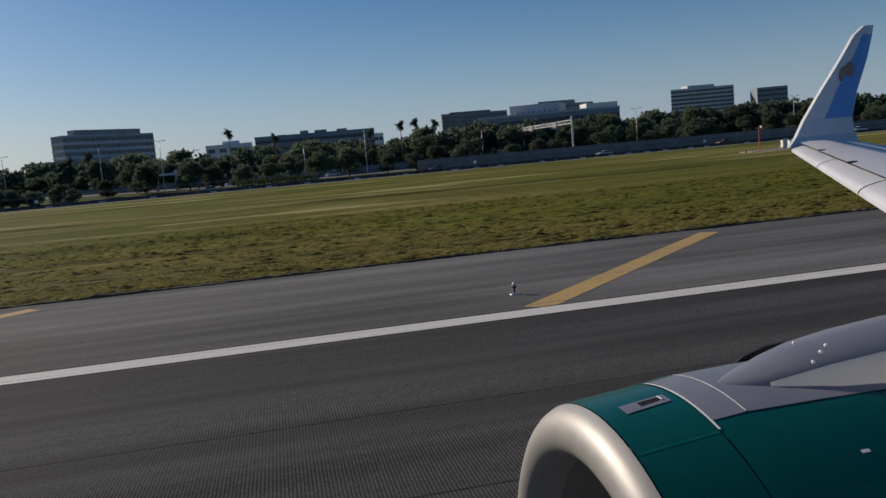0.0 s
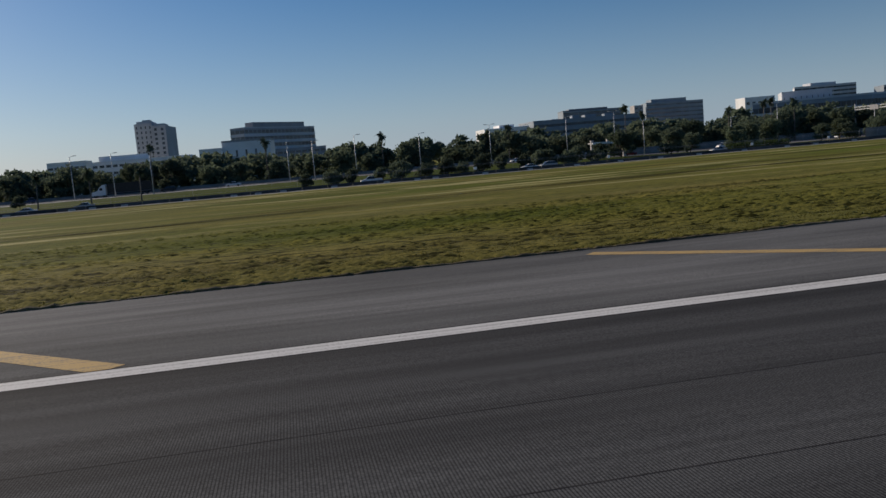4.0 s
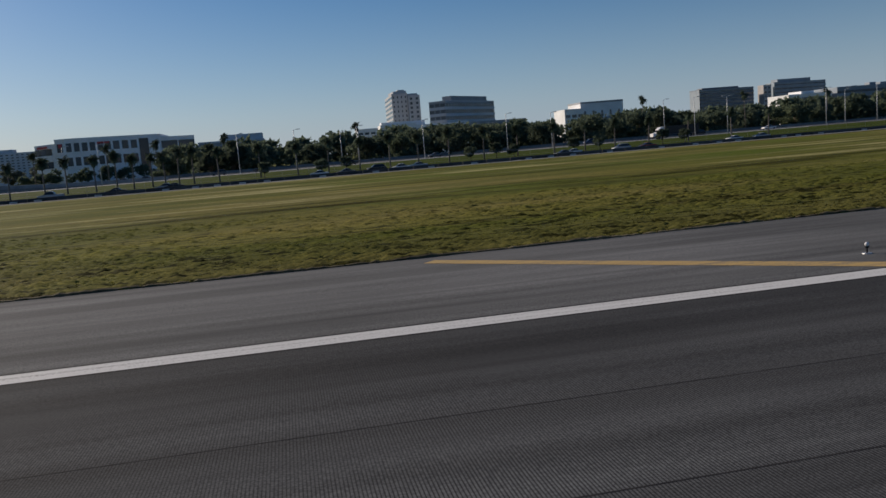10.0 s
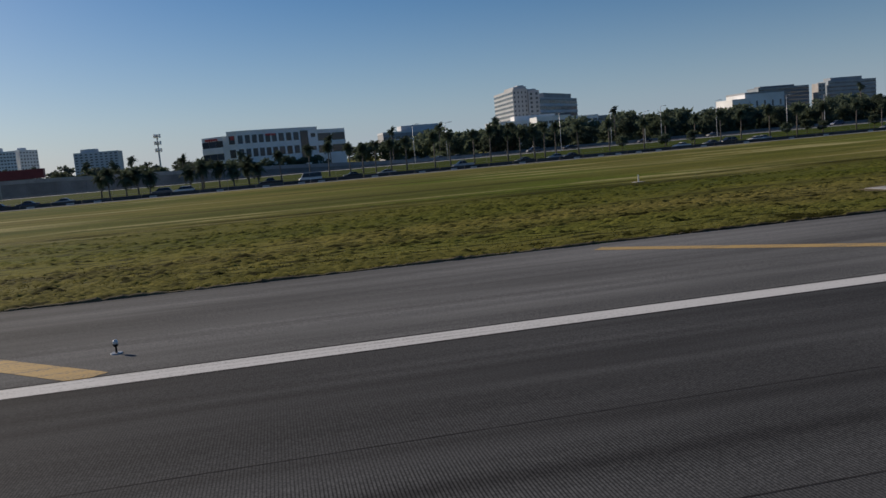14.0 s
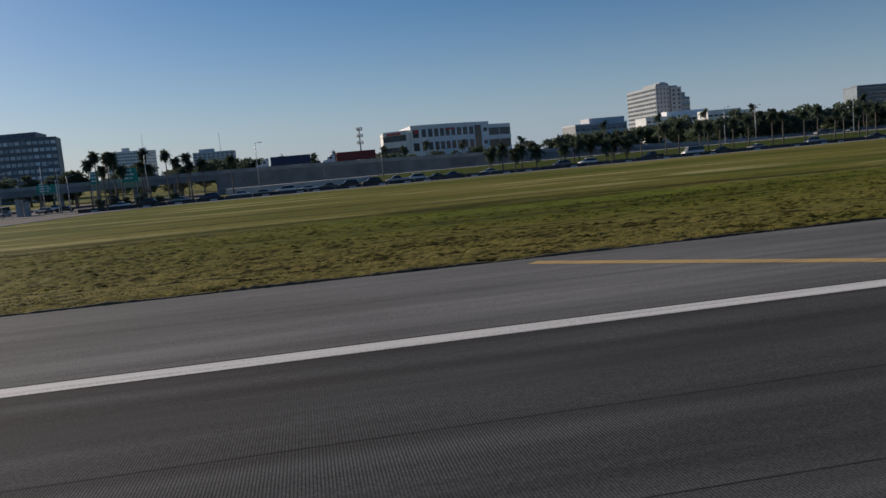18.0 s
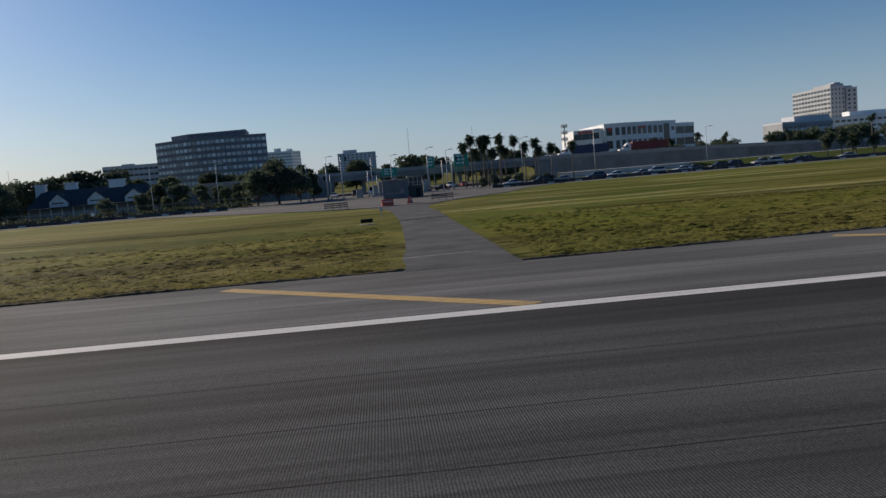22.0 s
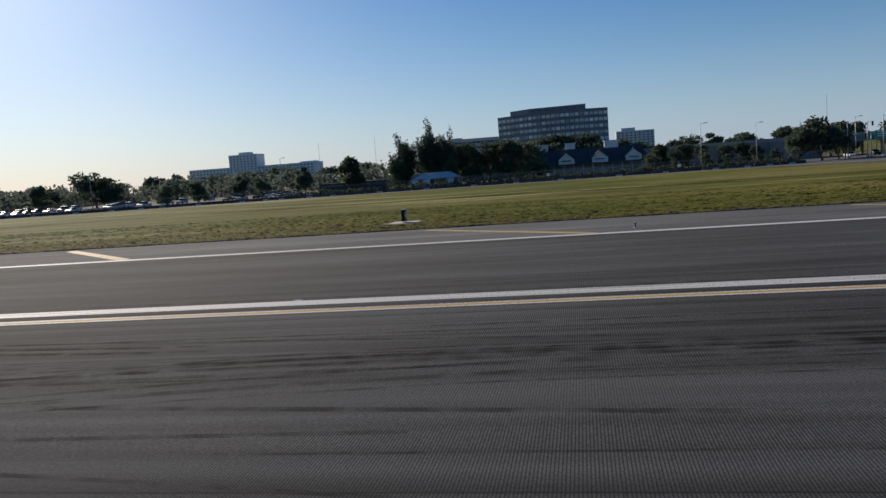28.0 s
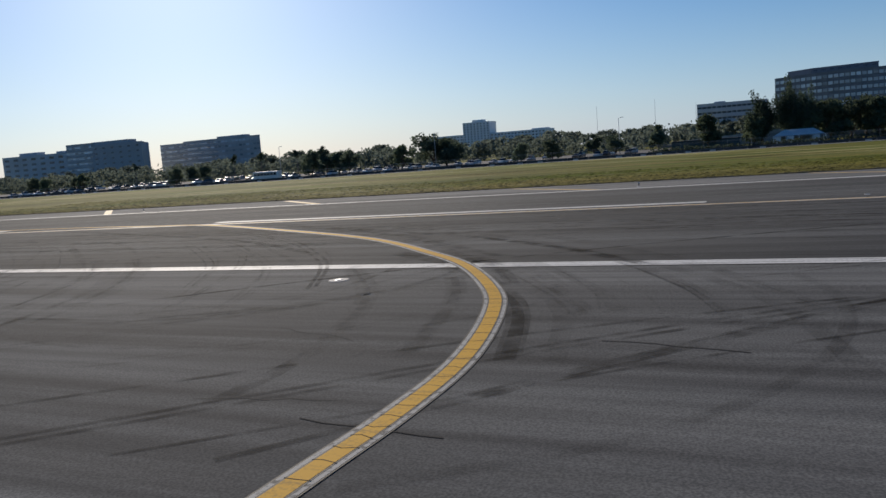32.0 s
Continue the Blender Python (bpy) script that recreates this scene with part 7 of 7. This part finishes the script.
for i in range(70):
    x, y = r2.uniform(-830, -580), r2.triangular(-20, 8, -8)
    ln, sl = r2.uniform(18, 80), r2.uniform(-.12, .02)
    streak(runway, "tyre_streak", smooth_line([(x, y), (x + ln * .5, y + sl * ln * .3), (x + ln, y + sl * ln)], 6), r2.uniform(.1, .32), "dark rubber streak")
for i in range(12):
    x, y = r2.uniform(-560, 60), r2.uniform(-6, 9)
    ln = r2.uniform(20, 90)
    streak(runway, "tyre_streak", along(x, y, x + ln, y + r2.uniform(-.5, .5), 10), r2.uniform(.1, .25), "dark rubber streak")
for xs, y0, k, w in ((-676, -7.8, .0089, .2), (-674.5, -7.3, .0086, .13), (-662, -7.5, .0135, .24), (-660.5, -7.1, .0128, .16), (-650, -7.8, .0052, .18), (-655, -9.5, .0062, .12), (-648, -8.6, .0038, .14),
                     (-668, -16.5, .0105, .2), (-664, -18.5, .0092, .15), (-672, -20, .009, .2), (-690, -9.5, .007, .13), (-700, -8.8, .008, .16), (-640, -6.9, .0015, .16), (-642, -7.9, .0012, .24)):
    # marks of aircraft that swing off the centre line
    line = [(xs + 26, y0 + .25), (xs + 9, y0)] + [(xs - q, y0 - k * q * q) for q in (4, 10, 16, 22, 28, 35, 42, 50)]
    streak(runway, "tyre_arc", smooth_line(line, 8), w, "curved faint tyre arc")
for i in range(44):      # faint arcs of wheels that follow the exit, spread to both sides of its line
    shift = r2.uniform(-26, 9)
    squeeze, first = r2.uniform(0.75, 1.35), r2.randrange(4, 9)
    arc = [(-710 + (x + 710) * squeeze + shift + r2.uniform(-.15, .15), y + r2.uniform(-.15, .15)) for x, y in swing[first:first + r2.randrange(4, 7)]]
    streak(taxiway, "tyre_arc", smooth_line(arc, 8), r2.choice((.08, .12, .16, .3, .5)), "curved faint tyre arc", r2.choice(("tyre_mark",) + ("faint_mark",) * 5))
for i in range(7):       # tight swirls where wheels have turned
    x0, y0, bend = r2.uniform(-722, -700), r2.uniform(-30, -16), r2.uniform(7, 15)
    start = r2.uniform(-.6, .6)
    arc = [(x0 - bend * (1 - math.cos(start + q)), y0 - bend * math.sin(start + q)) for q in (0, .3, .6, .9, 1.2, 1.5)]
    streak(taxiway, "tyre_arc", smooth_line(arc, 8), r2.uniform(.1, .4), "curved faint tyre arc", "faint_mark")
for i in range(34):      # short sealed cracks
    x, y = r2.uniform(-745, -670), r2.uniform(-60, -25)
    a = r2.uniform(-.5, .5)
    pts = [(x, y)]
    for k in range(6):
        pts.append((pts[-1][0] + .55 * math.cos(a) + r2.uniform(-.1, .1), pts[-1][1] + .55 * math.sin(a) + r2.uniform(-.18, .18)))
    part("crack", line_mesh("crack", pts, r2.uniform(.02, .05), M["seal"], 0.006 + 0.00003 * i), None, taxiway, "thin ragged crack")

# ---- things on the grass by the gate ----
def low_sign(x, y):
    top = thing("low_black_sign", x, y, -0.56, 6, "low black sign box on two legs in the grass", "airfield sign")
    part("cabinet", bevelled(boxes((-.8, .8, -.12, .12, .22, .72)), .03), M["black"], top)
    for lx in (-.55, .55):
        part("leg", boxes((lx - .03, lx + .03, -.03, .03, -.05, .24)), M["metal"], top)
    part("pad", boxes((-1.0, 1.0, -.4, .4, -.1, .02)), M["concrete"], top)
    top.scale = (0.8, 0.8, 0.8)


low_sign(-574.0, 81)
disc = thing("round_marker", -572.4, 89.5, -0.58, 0, "round grey marker disc on a thin post", "marker")
part("post", tube(bmesh.new(), [(0, 0, -.1), (0, 0, .9)], [.035, .035], 8), M["metal"], disc)
bm = tube(bmesh.new(), [(0, -.02, 1.15), (0, .02, 1.15)], [.22, .22], 20)
part("disc", bm, M["pole"], disc)


def water_barrier(x, y, turn):
    top = thing("orange_barrier", x, y, BASE + .06, turn, "orange-red plastic water barrier on the road", "barrier", "orange barriers")
    bm = bmesh.new()
    v = []
    for px in (-.95, .95):
        for py, pz in ((-.3, 0), (-.3, .2), (-.14, .5), (-.12, 1.05), (.12, 1.05), (.14, .5), (.3, .2), (.3, 0)):
            v.append(bm.verts.new((px, py, pz)))
    for i in range(7):
        bm.faces.new((v[i], v[i + 1], v[i + 9], v[i + 8]))
    bm.faces.new(v[:8])
    bm.faces.new(v[8:][::-1])
    part("shell", bevelled(bm, .03), M["orange"], top)
    part("white_stripe", boxes((-.8, .8, -.2, -.145, .62, .72)), M["white"], top)
    part("filler_cap", tube(bmesh.new(), [(.4, 0, 1.05), (.4, 0, 1.1)], [.09, .09], 10), M["black"], top)


water_barrier(-571.3, 128.2, 12)
water_barrier(-567.5, 131.0, 75)


def rack(x, y):
    top = thing("barricade", x, y, BASE + .04, 3, "dark grey steel barricade with rails and feet", "barricade", "steel barricades")
    for z in (.35, .65, .95):
        part("rail", boxes((-1.9, 1.9, -.03, .03, z, z + .16)), M["barrier"], top)
    for px in (-1.8, -.6, .6, 1.8):
        part("upright", boxes((px - .04, px + .04, -.05, .05, 0, 1.15)), M["barrier"], top)
        part("foot", boxes((px - .05, px + .05, -.4, .4, 0, .06)), M["barrier"], top)


rack(-579.7, 128.6)
rack(-561.8, 134.0)
stub = thing("marker_post", -374, 78.5, -0.57, 0, "short white marker post in the grass", "marker post")
part("post", tube(bmesh.new(), [(0, 0, -.1), (0, 0, .75)], [.06, .06], 10), M["white"], stub)
part("pad", boxes((-.5, .5, -.5, .5, -.1, .03)), M["concrete"], stub)
# instruments far out on the grass at the start
mast = thing("weather_mast", 90, 136, BASE, 0, "small instrument mast with a lattice foot", "instrument mast")
part("mast", tube(bmesh.new(), [(0, 0, 0), (0, 0, 4.6)], [.12, .07], 8), M["orange"], mast)
part("crossarm", boxes((-.6, .6, -.05, .05, 4.2, 4.3)), M["metal"], mast)
part("sensor", boxes((.35, .7, -.15, .15, 4.3, 4.7)), M["white"], mast)
part("pad", boxes((-3, 5, -2, 2, -.1, .08)), M["concrete"], mast)
for x, y, w, h in ((99.3, 142, 1.0, 1.5), (101.4, 143, .8, 1.3)):
    cab = thing("equipment_cabinet", x, y, BASE, 0, "white equipment cabinet on a concrete pad", "cabinet", "white cabinets")
    part("body", bevelled(boxes((-w / 2, w / 2, -.4, .4, .15, h)), .03), M["white"], cab)
    part("pad", boxes((-w * .7, w * .7, -.6, .6, -.1, .15)), M["concrete"], cab)
hyd = thing("hydrant", 84.2, 131.4, BASE, 0, "small orange hydrant in the grass", "hydrant")
part("body", tube(bmesh.new(), [(0, 0, 0), (0, 0, .6), (0, 0, .85)], [.16, .15, .06], 10), M["orange"], hyd)
part("outlet", tube(bmesh.new(), [(-.25, 0, .5), (.25, 0, .5)], [.07, .07], 8), M["orange"], hyd)

# ---- the airliner, where it stands at the start: body, wing, winglet and engine ----
plane = thing("airliner_wing", 6.3, 5.6, 0, 0, "white airliner section with grey wing, green engine and blue winglet", "airliner")
PX, PY = 6.3, 5.6


def place(ob):
    ob.location = (-PX, -PY, 0)
    return ob


def wing_section(y):
    """Front, rear and height of the wing at a station y."""
    lead = 12.2 - (16.6 - y) * 0.51
    rear = 13.9 - (16.6 - y) * (0.29 if y > 6.4 else 0.29) if y > 6.4 else 13.9 - 10.2 * 0.29 - (6.4 - y) * 0.05
    z = 3.8 - (16.6 - y) * 0.09
    return lead, rear, z


FOIL = [(0.0, 0.0), (0.012, 0.022), (0.05, 0.042), (0.13, 0.06), (0.3, 0.074), (0.5, 0.068), (0.75, 0.04), (1.0, 0.006)]


def skin(y0, y1, a, b, upper=True, drop=0.0, n=10):
    """Part of the wing's skin between two chord shares."""
    rows = []
    stations = [y0 + (y1 - y0) * i / n for i in range(n + 1)]
    shares = sorted({a, b, *(s for s, _ in FOIL if a < s < b)})
    for s in shares:
        t = np.interp(s, [q[0] for q in FOIL], [q[1] for q in FOIL])
        r = []
        for y in stations:
            le, te, z = wing_section(y)
            c = te - le
            r.append((le + c * s, y, z + (c * t * 0.85 if upper else -c * t * 0.55) - drop))
        rows.append(r)
    return rows


slats = ((16.4, 13.9), (13.85, 11.2), (11.15, 8.5), (8.45, 6.6), (4.9, 2.2))
for y1, y0 in slats:
    lower = skin(y0, y1, 0, 0.17, False, 0.05)
    place(part("slat", strip_mesh("slat", lower[::-1] + skin(y0, y1, 0.0, 0.17, True, 0.05), M["wing_white"], True), None, plane, "pale leading-edge slat"))
place(part("wing_box", strip_mesh("wing_box", skin(2.0, 16.6, 0.15, 0.72) + skin(2.0, 16.6, 0.15, 0.72, False)[::-1], M["wing_white"], True), None, plane, "light grey upper skin"))
for y1, y0 in ((16.3, 12.6), (12.5, 6.5), (6.4, 2.1)):
    place(part("flap", strip_mesh("flap", skin(y0, y1, 0.73, 1.0) + skin(y0, y1, 0.73, 1.0, False)[::-1], M["wing_white"], True), None, plane))
for y in (14.9, 12.9, 10.3, 9.2):
    le, te, z = wing_section(y)
    c = te - le
    place(part("slat_track_gap", boxes((le + .13 * c, le + .2 * c, y - .03, y + .03, z + c * .052, z + c * .062)), M["black"], plane))
# winglet
WL = [(12.2, 16.6, 3.8, 1.7), (12.55, 16.85, 4.0, 1.45), (12.85, 16.98, 4.35, 1.2), (13.3, 17.05, 4.9, 0.94), (13.9, 17.13, 5.6, 0.68), (14.32, 17.2, 6.12, 0.46), (14.6, 17.22, 6.32, 0.24)]


def winglet(lo, hi, a, b, off, mat, name, label=""):
    rows = []
    for s in (a, (a + b) / 2, b):
        rows.append([(x + c * s, y - 0.05 * math.sin(math.pi * min(1, s)) - off, z) for x, y, z, c in WL[lo:hi]])
    back = [[(x, y + 0.1 + 2 * off, z) for x, y, z in r] for r in rows[::-1]]
    return place(part(name, strip_mesh(name, rows + back + [rows[0]], mat, False), None, plane, label))


winglet(0, 7, 0.0, 1.0, 0.0, M["wing_white"], "winglet", "upswept pale winglet")
winglet(2, 6, 0.4, 0.98, 0.012, M["tail_blue"], "winglet_panel", "sky-blue painted panel")
motif = bmesh.new()
bmesh.ops.create_icosphere(motif, subdivisions=2, radius=0.2)
for vv in motif.verts:
    vv.co = Vector((vv.co.x * 0.9 + 0.35 * vv.co.z, vv.co.y * 0.05, vv.co.z * 1.2 + 0.04 * math.sin(vv.co.x * 20)))
mo = part("painted_motif", motif, M["brown"], plane, "brown painted blot")
mo.location = (13.98 - PX, 17.04 - PY, 5.3)
# engine
EY, EZ = 4.35, 2.006


def nacelle(name, prof, mat, label="", sides=96):
    ob = part(name, lathe_x(bmesh.new(), prof, sides), mat, plane, label, True)
    ob.location = (-PX, EY - PY, EZ)
    return ob


COWL = [(2.66, 1.215), (2.8, 1.231), (3.01, 1.25), (3.16, 1.27), (3.6, 1.285), (4.2, 1.29), (5.0, 1.265), (5.8, 1.19), (6.5, 1.07), (7.1, 0.93)]
lip_prof = [(2.653, 1.214), (2.62, 1.197), (2.592, 1.17), (2.572, 1.135), (2.562, 1.095), (2.564, 1.055), (2.584, 1.015), (2.63, 0.988), (2.75, 0.972)]
nacelle("engine_lip", lip_prof, M["lip"], "brushed light grey metal inlet lip")
nacelle("inlet_liner", [(2.75, 0.972), (3.0, 0.98), (3.4, 0.99), (3.7, 0.98)], M["inlet"])
nacelle("fan_cowl_front", [c for c in COWL if c[0] < 3.01] + [(3.004, 1.2505)], M["nacelle_green"], "glossy green cowl ring")
nacelle("cowl_seam", [(3.004, 1.245), (3.012, 1.245)], M["seam_green"], "dark gap between cowl rings")
nacelle("fan_cowl", [(3.012, 1.2512)] + [c for c in COWL if c[0] > 3.02], M["nacelle_green"], "glossy green engine cowl")
nacelle("exhaust_cone", [(7.1, 0.9), (7.5, 0.62), (8.1, 0.5), (8.6, 0.3)], M["inlet"])
fan = part("fan", tube(bmesh.new(), [(3.69, 0, 0), (3.7, 0, 0)], [.99, .99], 40), M["fan_dark"], plane, "dark fan face")
fan.location = (-PX, EY - PY, EZ)
spin = part("spinner", lathe_x(bmesh.new(), [(3.2, 0.01), (3.3, .12), (3.5, .24), (3.68, .3)], 24), M["fan_dark"], plane, "", True)
spin.location = (-PX, EY - PY, EZ)
blade = bmesh.new()
bv = [blade.verts.new(p) for p in ((3.58, -.05, .28), (3.67, .06, .28), (3.66, .16, .95), (3.52, -.06, .95))]
blade.faces.new(bv)
blade_me = mesh_of("fan_blade", blade, M["inlet"])
for k in range(20):
    b = part("fan_blade", blade_me, None, plane)
    b.matrix_basis = pose(-PX, EY - PY, EZ, k * 18)


def cowl_patch(name, x0, x1, a0, a1, lift, mat, label="", slant=0.0, a0b=None):
    """A panel on the cowl between two angles from the top, towards the body."""
    rows = []
    n = 10
    for i in range(n + 1):
        x = x0 + (x1 - x0) * i / n
        r = float(np.interp(x, [c[0] for c in COWL], [c[1] for c in COWL])) + lift
        lo, hi = a0 + ((a0 if a0b is None else a0b) - a0) * i / n, a1 + slant * i / n
        rows.append([(x, EY - r * math.sin(radians(lo + (hi - lo) * j / 14)), EZ + r * math.cos(radians(lo + (hi - lo) * j / 14))) for j in range(15)])
    return place(part(name, strip_mesh(name, rows, mat, True), None, plane, label))


cowl_patch("cowl_top_panel", 3.012, 3.153, -14, 12.3, 0.004, M["nacelle_grey"], "blue-grey top panel", 0.3)
cowl_patch("cowl_top_panel", 3.157, 6.2, -14, 12.6, 0.004, M["nacelle_grey"], "blue-grey top panel", 6.0)
cowl_patch("joint_line", 3.003, 3.013, -14, 15.2, 0.006, M["white"], "thin pale sealant line")
cowl_patch("joint_line", 3.152, 3.158, -14, 12.4, 0.006, M["white"], "thin pale sealant line")
cowl_patch("seam_line", 2.66, 3.003, 16.0, 16.25, 0.003, M["seam_green"], "faint lengthwise seam", -0.4, 15.6)
cowl_patch("seam_line", 3.012, 6.0, 33, 33.15, 0.003, M["seam_green"], "faint lengthwise seam")
cowl_patch("latch", 3.42, 3.455, 26.5, 27.2, 0.004, M["white"], "small pale latch")
cowl_patch("hatch", 2.752, 2.96, -1.2, 3.1, 0.004, M["nacelle_grey"], "small blue-grey access hatch", -1.0, -1.9)
cowl_patch("hatch_slot", 2.83, 2.925, -0.6, 1.4, 0.006, M["black"], "dark slot of the hatch", -0.8, -0.9)
cowl_patch("hatch_edge", 2.925, 2.934, -1.2, 0.9, 0.009, M["white"], "bright edge of the hatch")
# pylon fairing rising to the wing
FAIR = ((3.2, 0.02, 3.31), (3.27, 0.06, 3.335), (3.36, 0.1, 3.37), (3.46, 0.13, 3.412), (3.62, 0.17, 3.46), (3.85, 0.2, 3.5), (4.15, 0.23, 3.53), (4.6, 0.27, 3.54), (5.6, 0.3, 3.4), (6.6, 0.3, 3.15), (8.6, 0.24, 2.9))
FAIR = tuple((x, w, 3.25 + (h - 3.27) * 0.78) for x, w, h in FAIR)
rows = []
for x, w, h in FAIR:
    rows.append([(x, EY - w * 1.5, 3.2), (x, EY - w * 1.25, 3.27 + (h - 3.27) * .4), (x, EY - w * .8, 3.27 + (h - 3.27) * .8), (x, EY, h), (x, EY + w * .8, 3.27 + (h - 3.27) * .8), (x, EY + w * 1.25, 3.27 + (h - 3.27) * .4), (x, EY + w * 1.5, 3.2)])
place(part("pylon_fairing", strip_mesh("pylon_fairing", rows, M["nacelle_grey"], True), None, plane, "blue-grey pylon fairing"))
rows = [[(x, EY - w * 1.5 - .006, 3.2), (x, EY - w * 1.25 - .006, 3.27 + (h - 3.27) * .4), (x, EY - w * (1.25 - .45 * k) - .006, 3.27 + (h - 3.27) * (.4 + .4 * k) + .004)] for (x, w, h), k in zip(FAIR[2:8], (0, .25, .5, .62, .66, .7))]
place(part("fairing_panel", strip_mesh("fairing_panel", rows, M["cream"], True), None, plane, "pale lower fairing panel with warm bounced light in its colour"))
strake = bmesh.new()
out = [(3.38, 3.12), (3.45, 3.21), (3.54, 3.265), (3.66, 3.3), (3.78, 3.31), (3.9, 3.27), (3.96, 3.12)]
fa, fb = [strake.verts.new((x, 4.7, z)) for x, z in out], [strake.verts.new((x, 4.716, z)) for x, z in out]
strake.faces.new(fa)
strake.faces.new(fb[::-1])
for i in range(len(out)):
    strake.faces.new((fa[i], fb[i], fb[(i + 1) % len(out)], fa[(i + 1) % len(out)]))
place(part("strake", strake, M["fan_dark"], plane, "thin dark curved nacelle strake"))
riv = bmesh.new()
bmesh.ops.create_icosphere(riv, subdivisions=2, radius=0.009)
riv_me = mesh_of("fastener", riv, M["white"])
for x, y, z in ((3.456, 4.19, 3.455), (3.578, 4.19, 3.402), (3.603, 4.19, 3.426), (3.542, 4.19, 3.364)):
    o = part("fastener", riv_me, None, plane)
    o.location = (x - PX, y - PY, z)
# the body beside the wing, behind the seat
M["body_white"] = material("pale_fuselage_paint", (0.5, 0.5, 0.49), (0.6, 0.6, 0.59), scale=0.6, rough=0.35)
body = part("fuselage", lathe_x(bmesh.new(), [(2.45, 0.02), (2.45, 1.92), (2.5, 1.96), (7.0, 1.96), (12.0, 1.96), (16.0, 1.55), (20.0, 0.8), (22.0, 0.12)], 64), M["body_white"], plane, "white rounded fuselage section", True)
body.location = (-PX, -PY, 3.62)
for k in range(11):
    wy = 1.96 * math.cos(math.asin(0.36))
    pane = part("cabin_window", bevelled(boxes((-.12, .12, -.02, .02, -.18, .18)), .015), M["car_glass"], plane, "dark rounded cabin window")
    pane.matrix_basis = pose(3.0 + .8 * k - PX, wy - PY, 3.62 + 0.7, -21)
# main wheels that carry it
for wy in (3.0, 3.9):
    wheel = part("main_wheel", tube(bmesh.new(), [(9.6, wy - .2, .5), (9.6, wy - .16, .5), (9.6, wy + .16, .5), (9.6, wy + .2, .5)], [.46, .56, .56, .46], 28), M["rubber"], plane)
    place(wheel)
    wheel.location.z = -0.005
place(part("gear_leg", tube(bmesh.new(), [(9.6, 3.45, .5), (9.6, 3.45, 2.75)], [.14, .14], 12), M["metal"], plane))
place(part("axle", tube(bmesh.new(), [(9.6, 3.0, .5), (9.6, 3.9, .5)], [.09, .09], 10), M["metal"], plane))
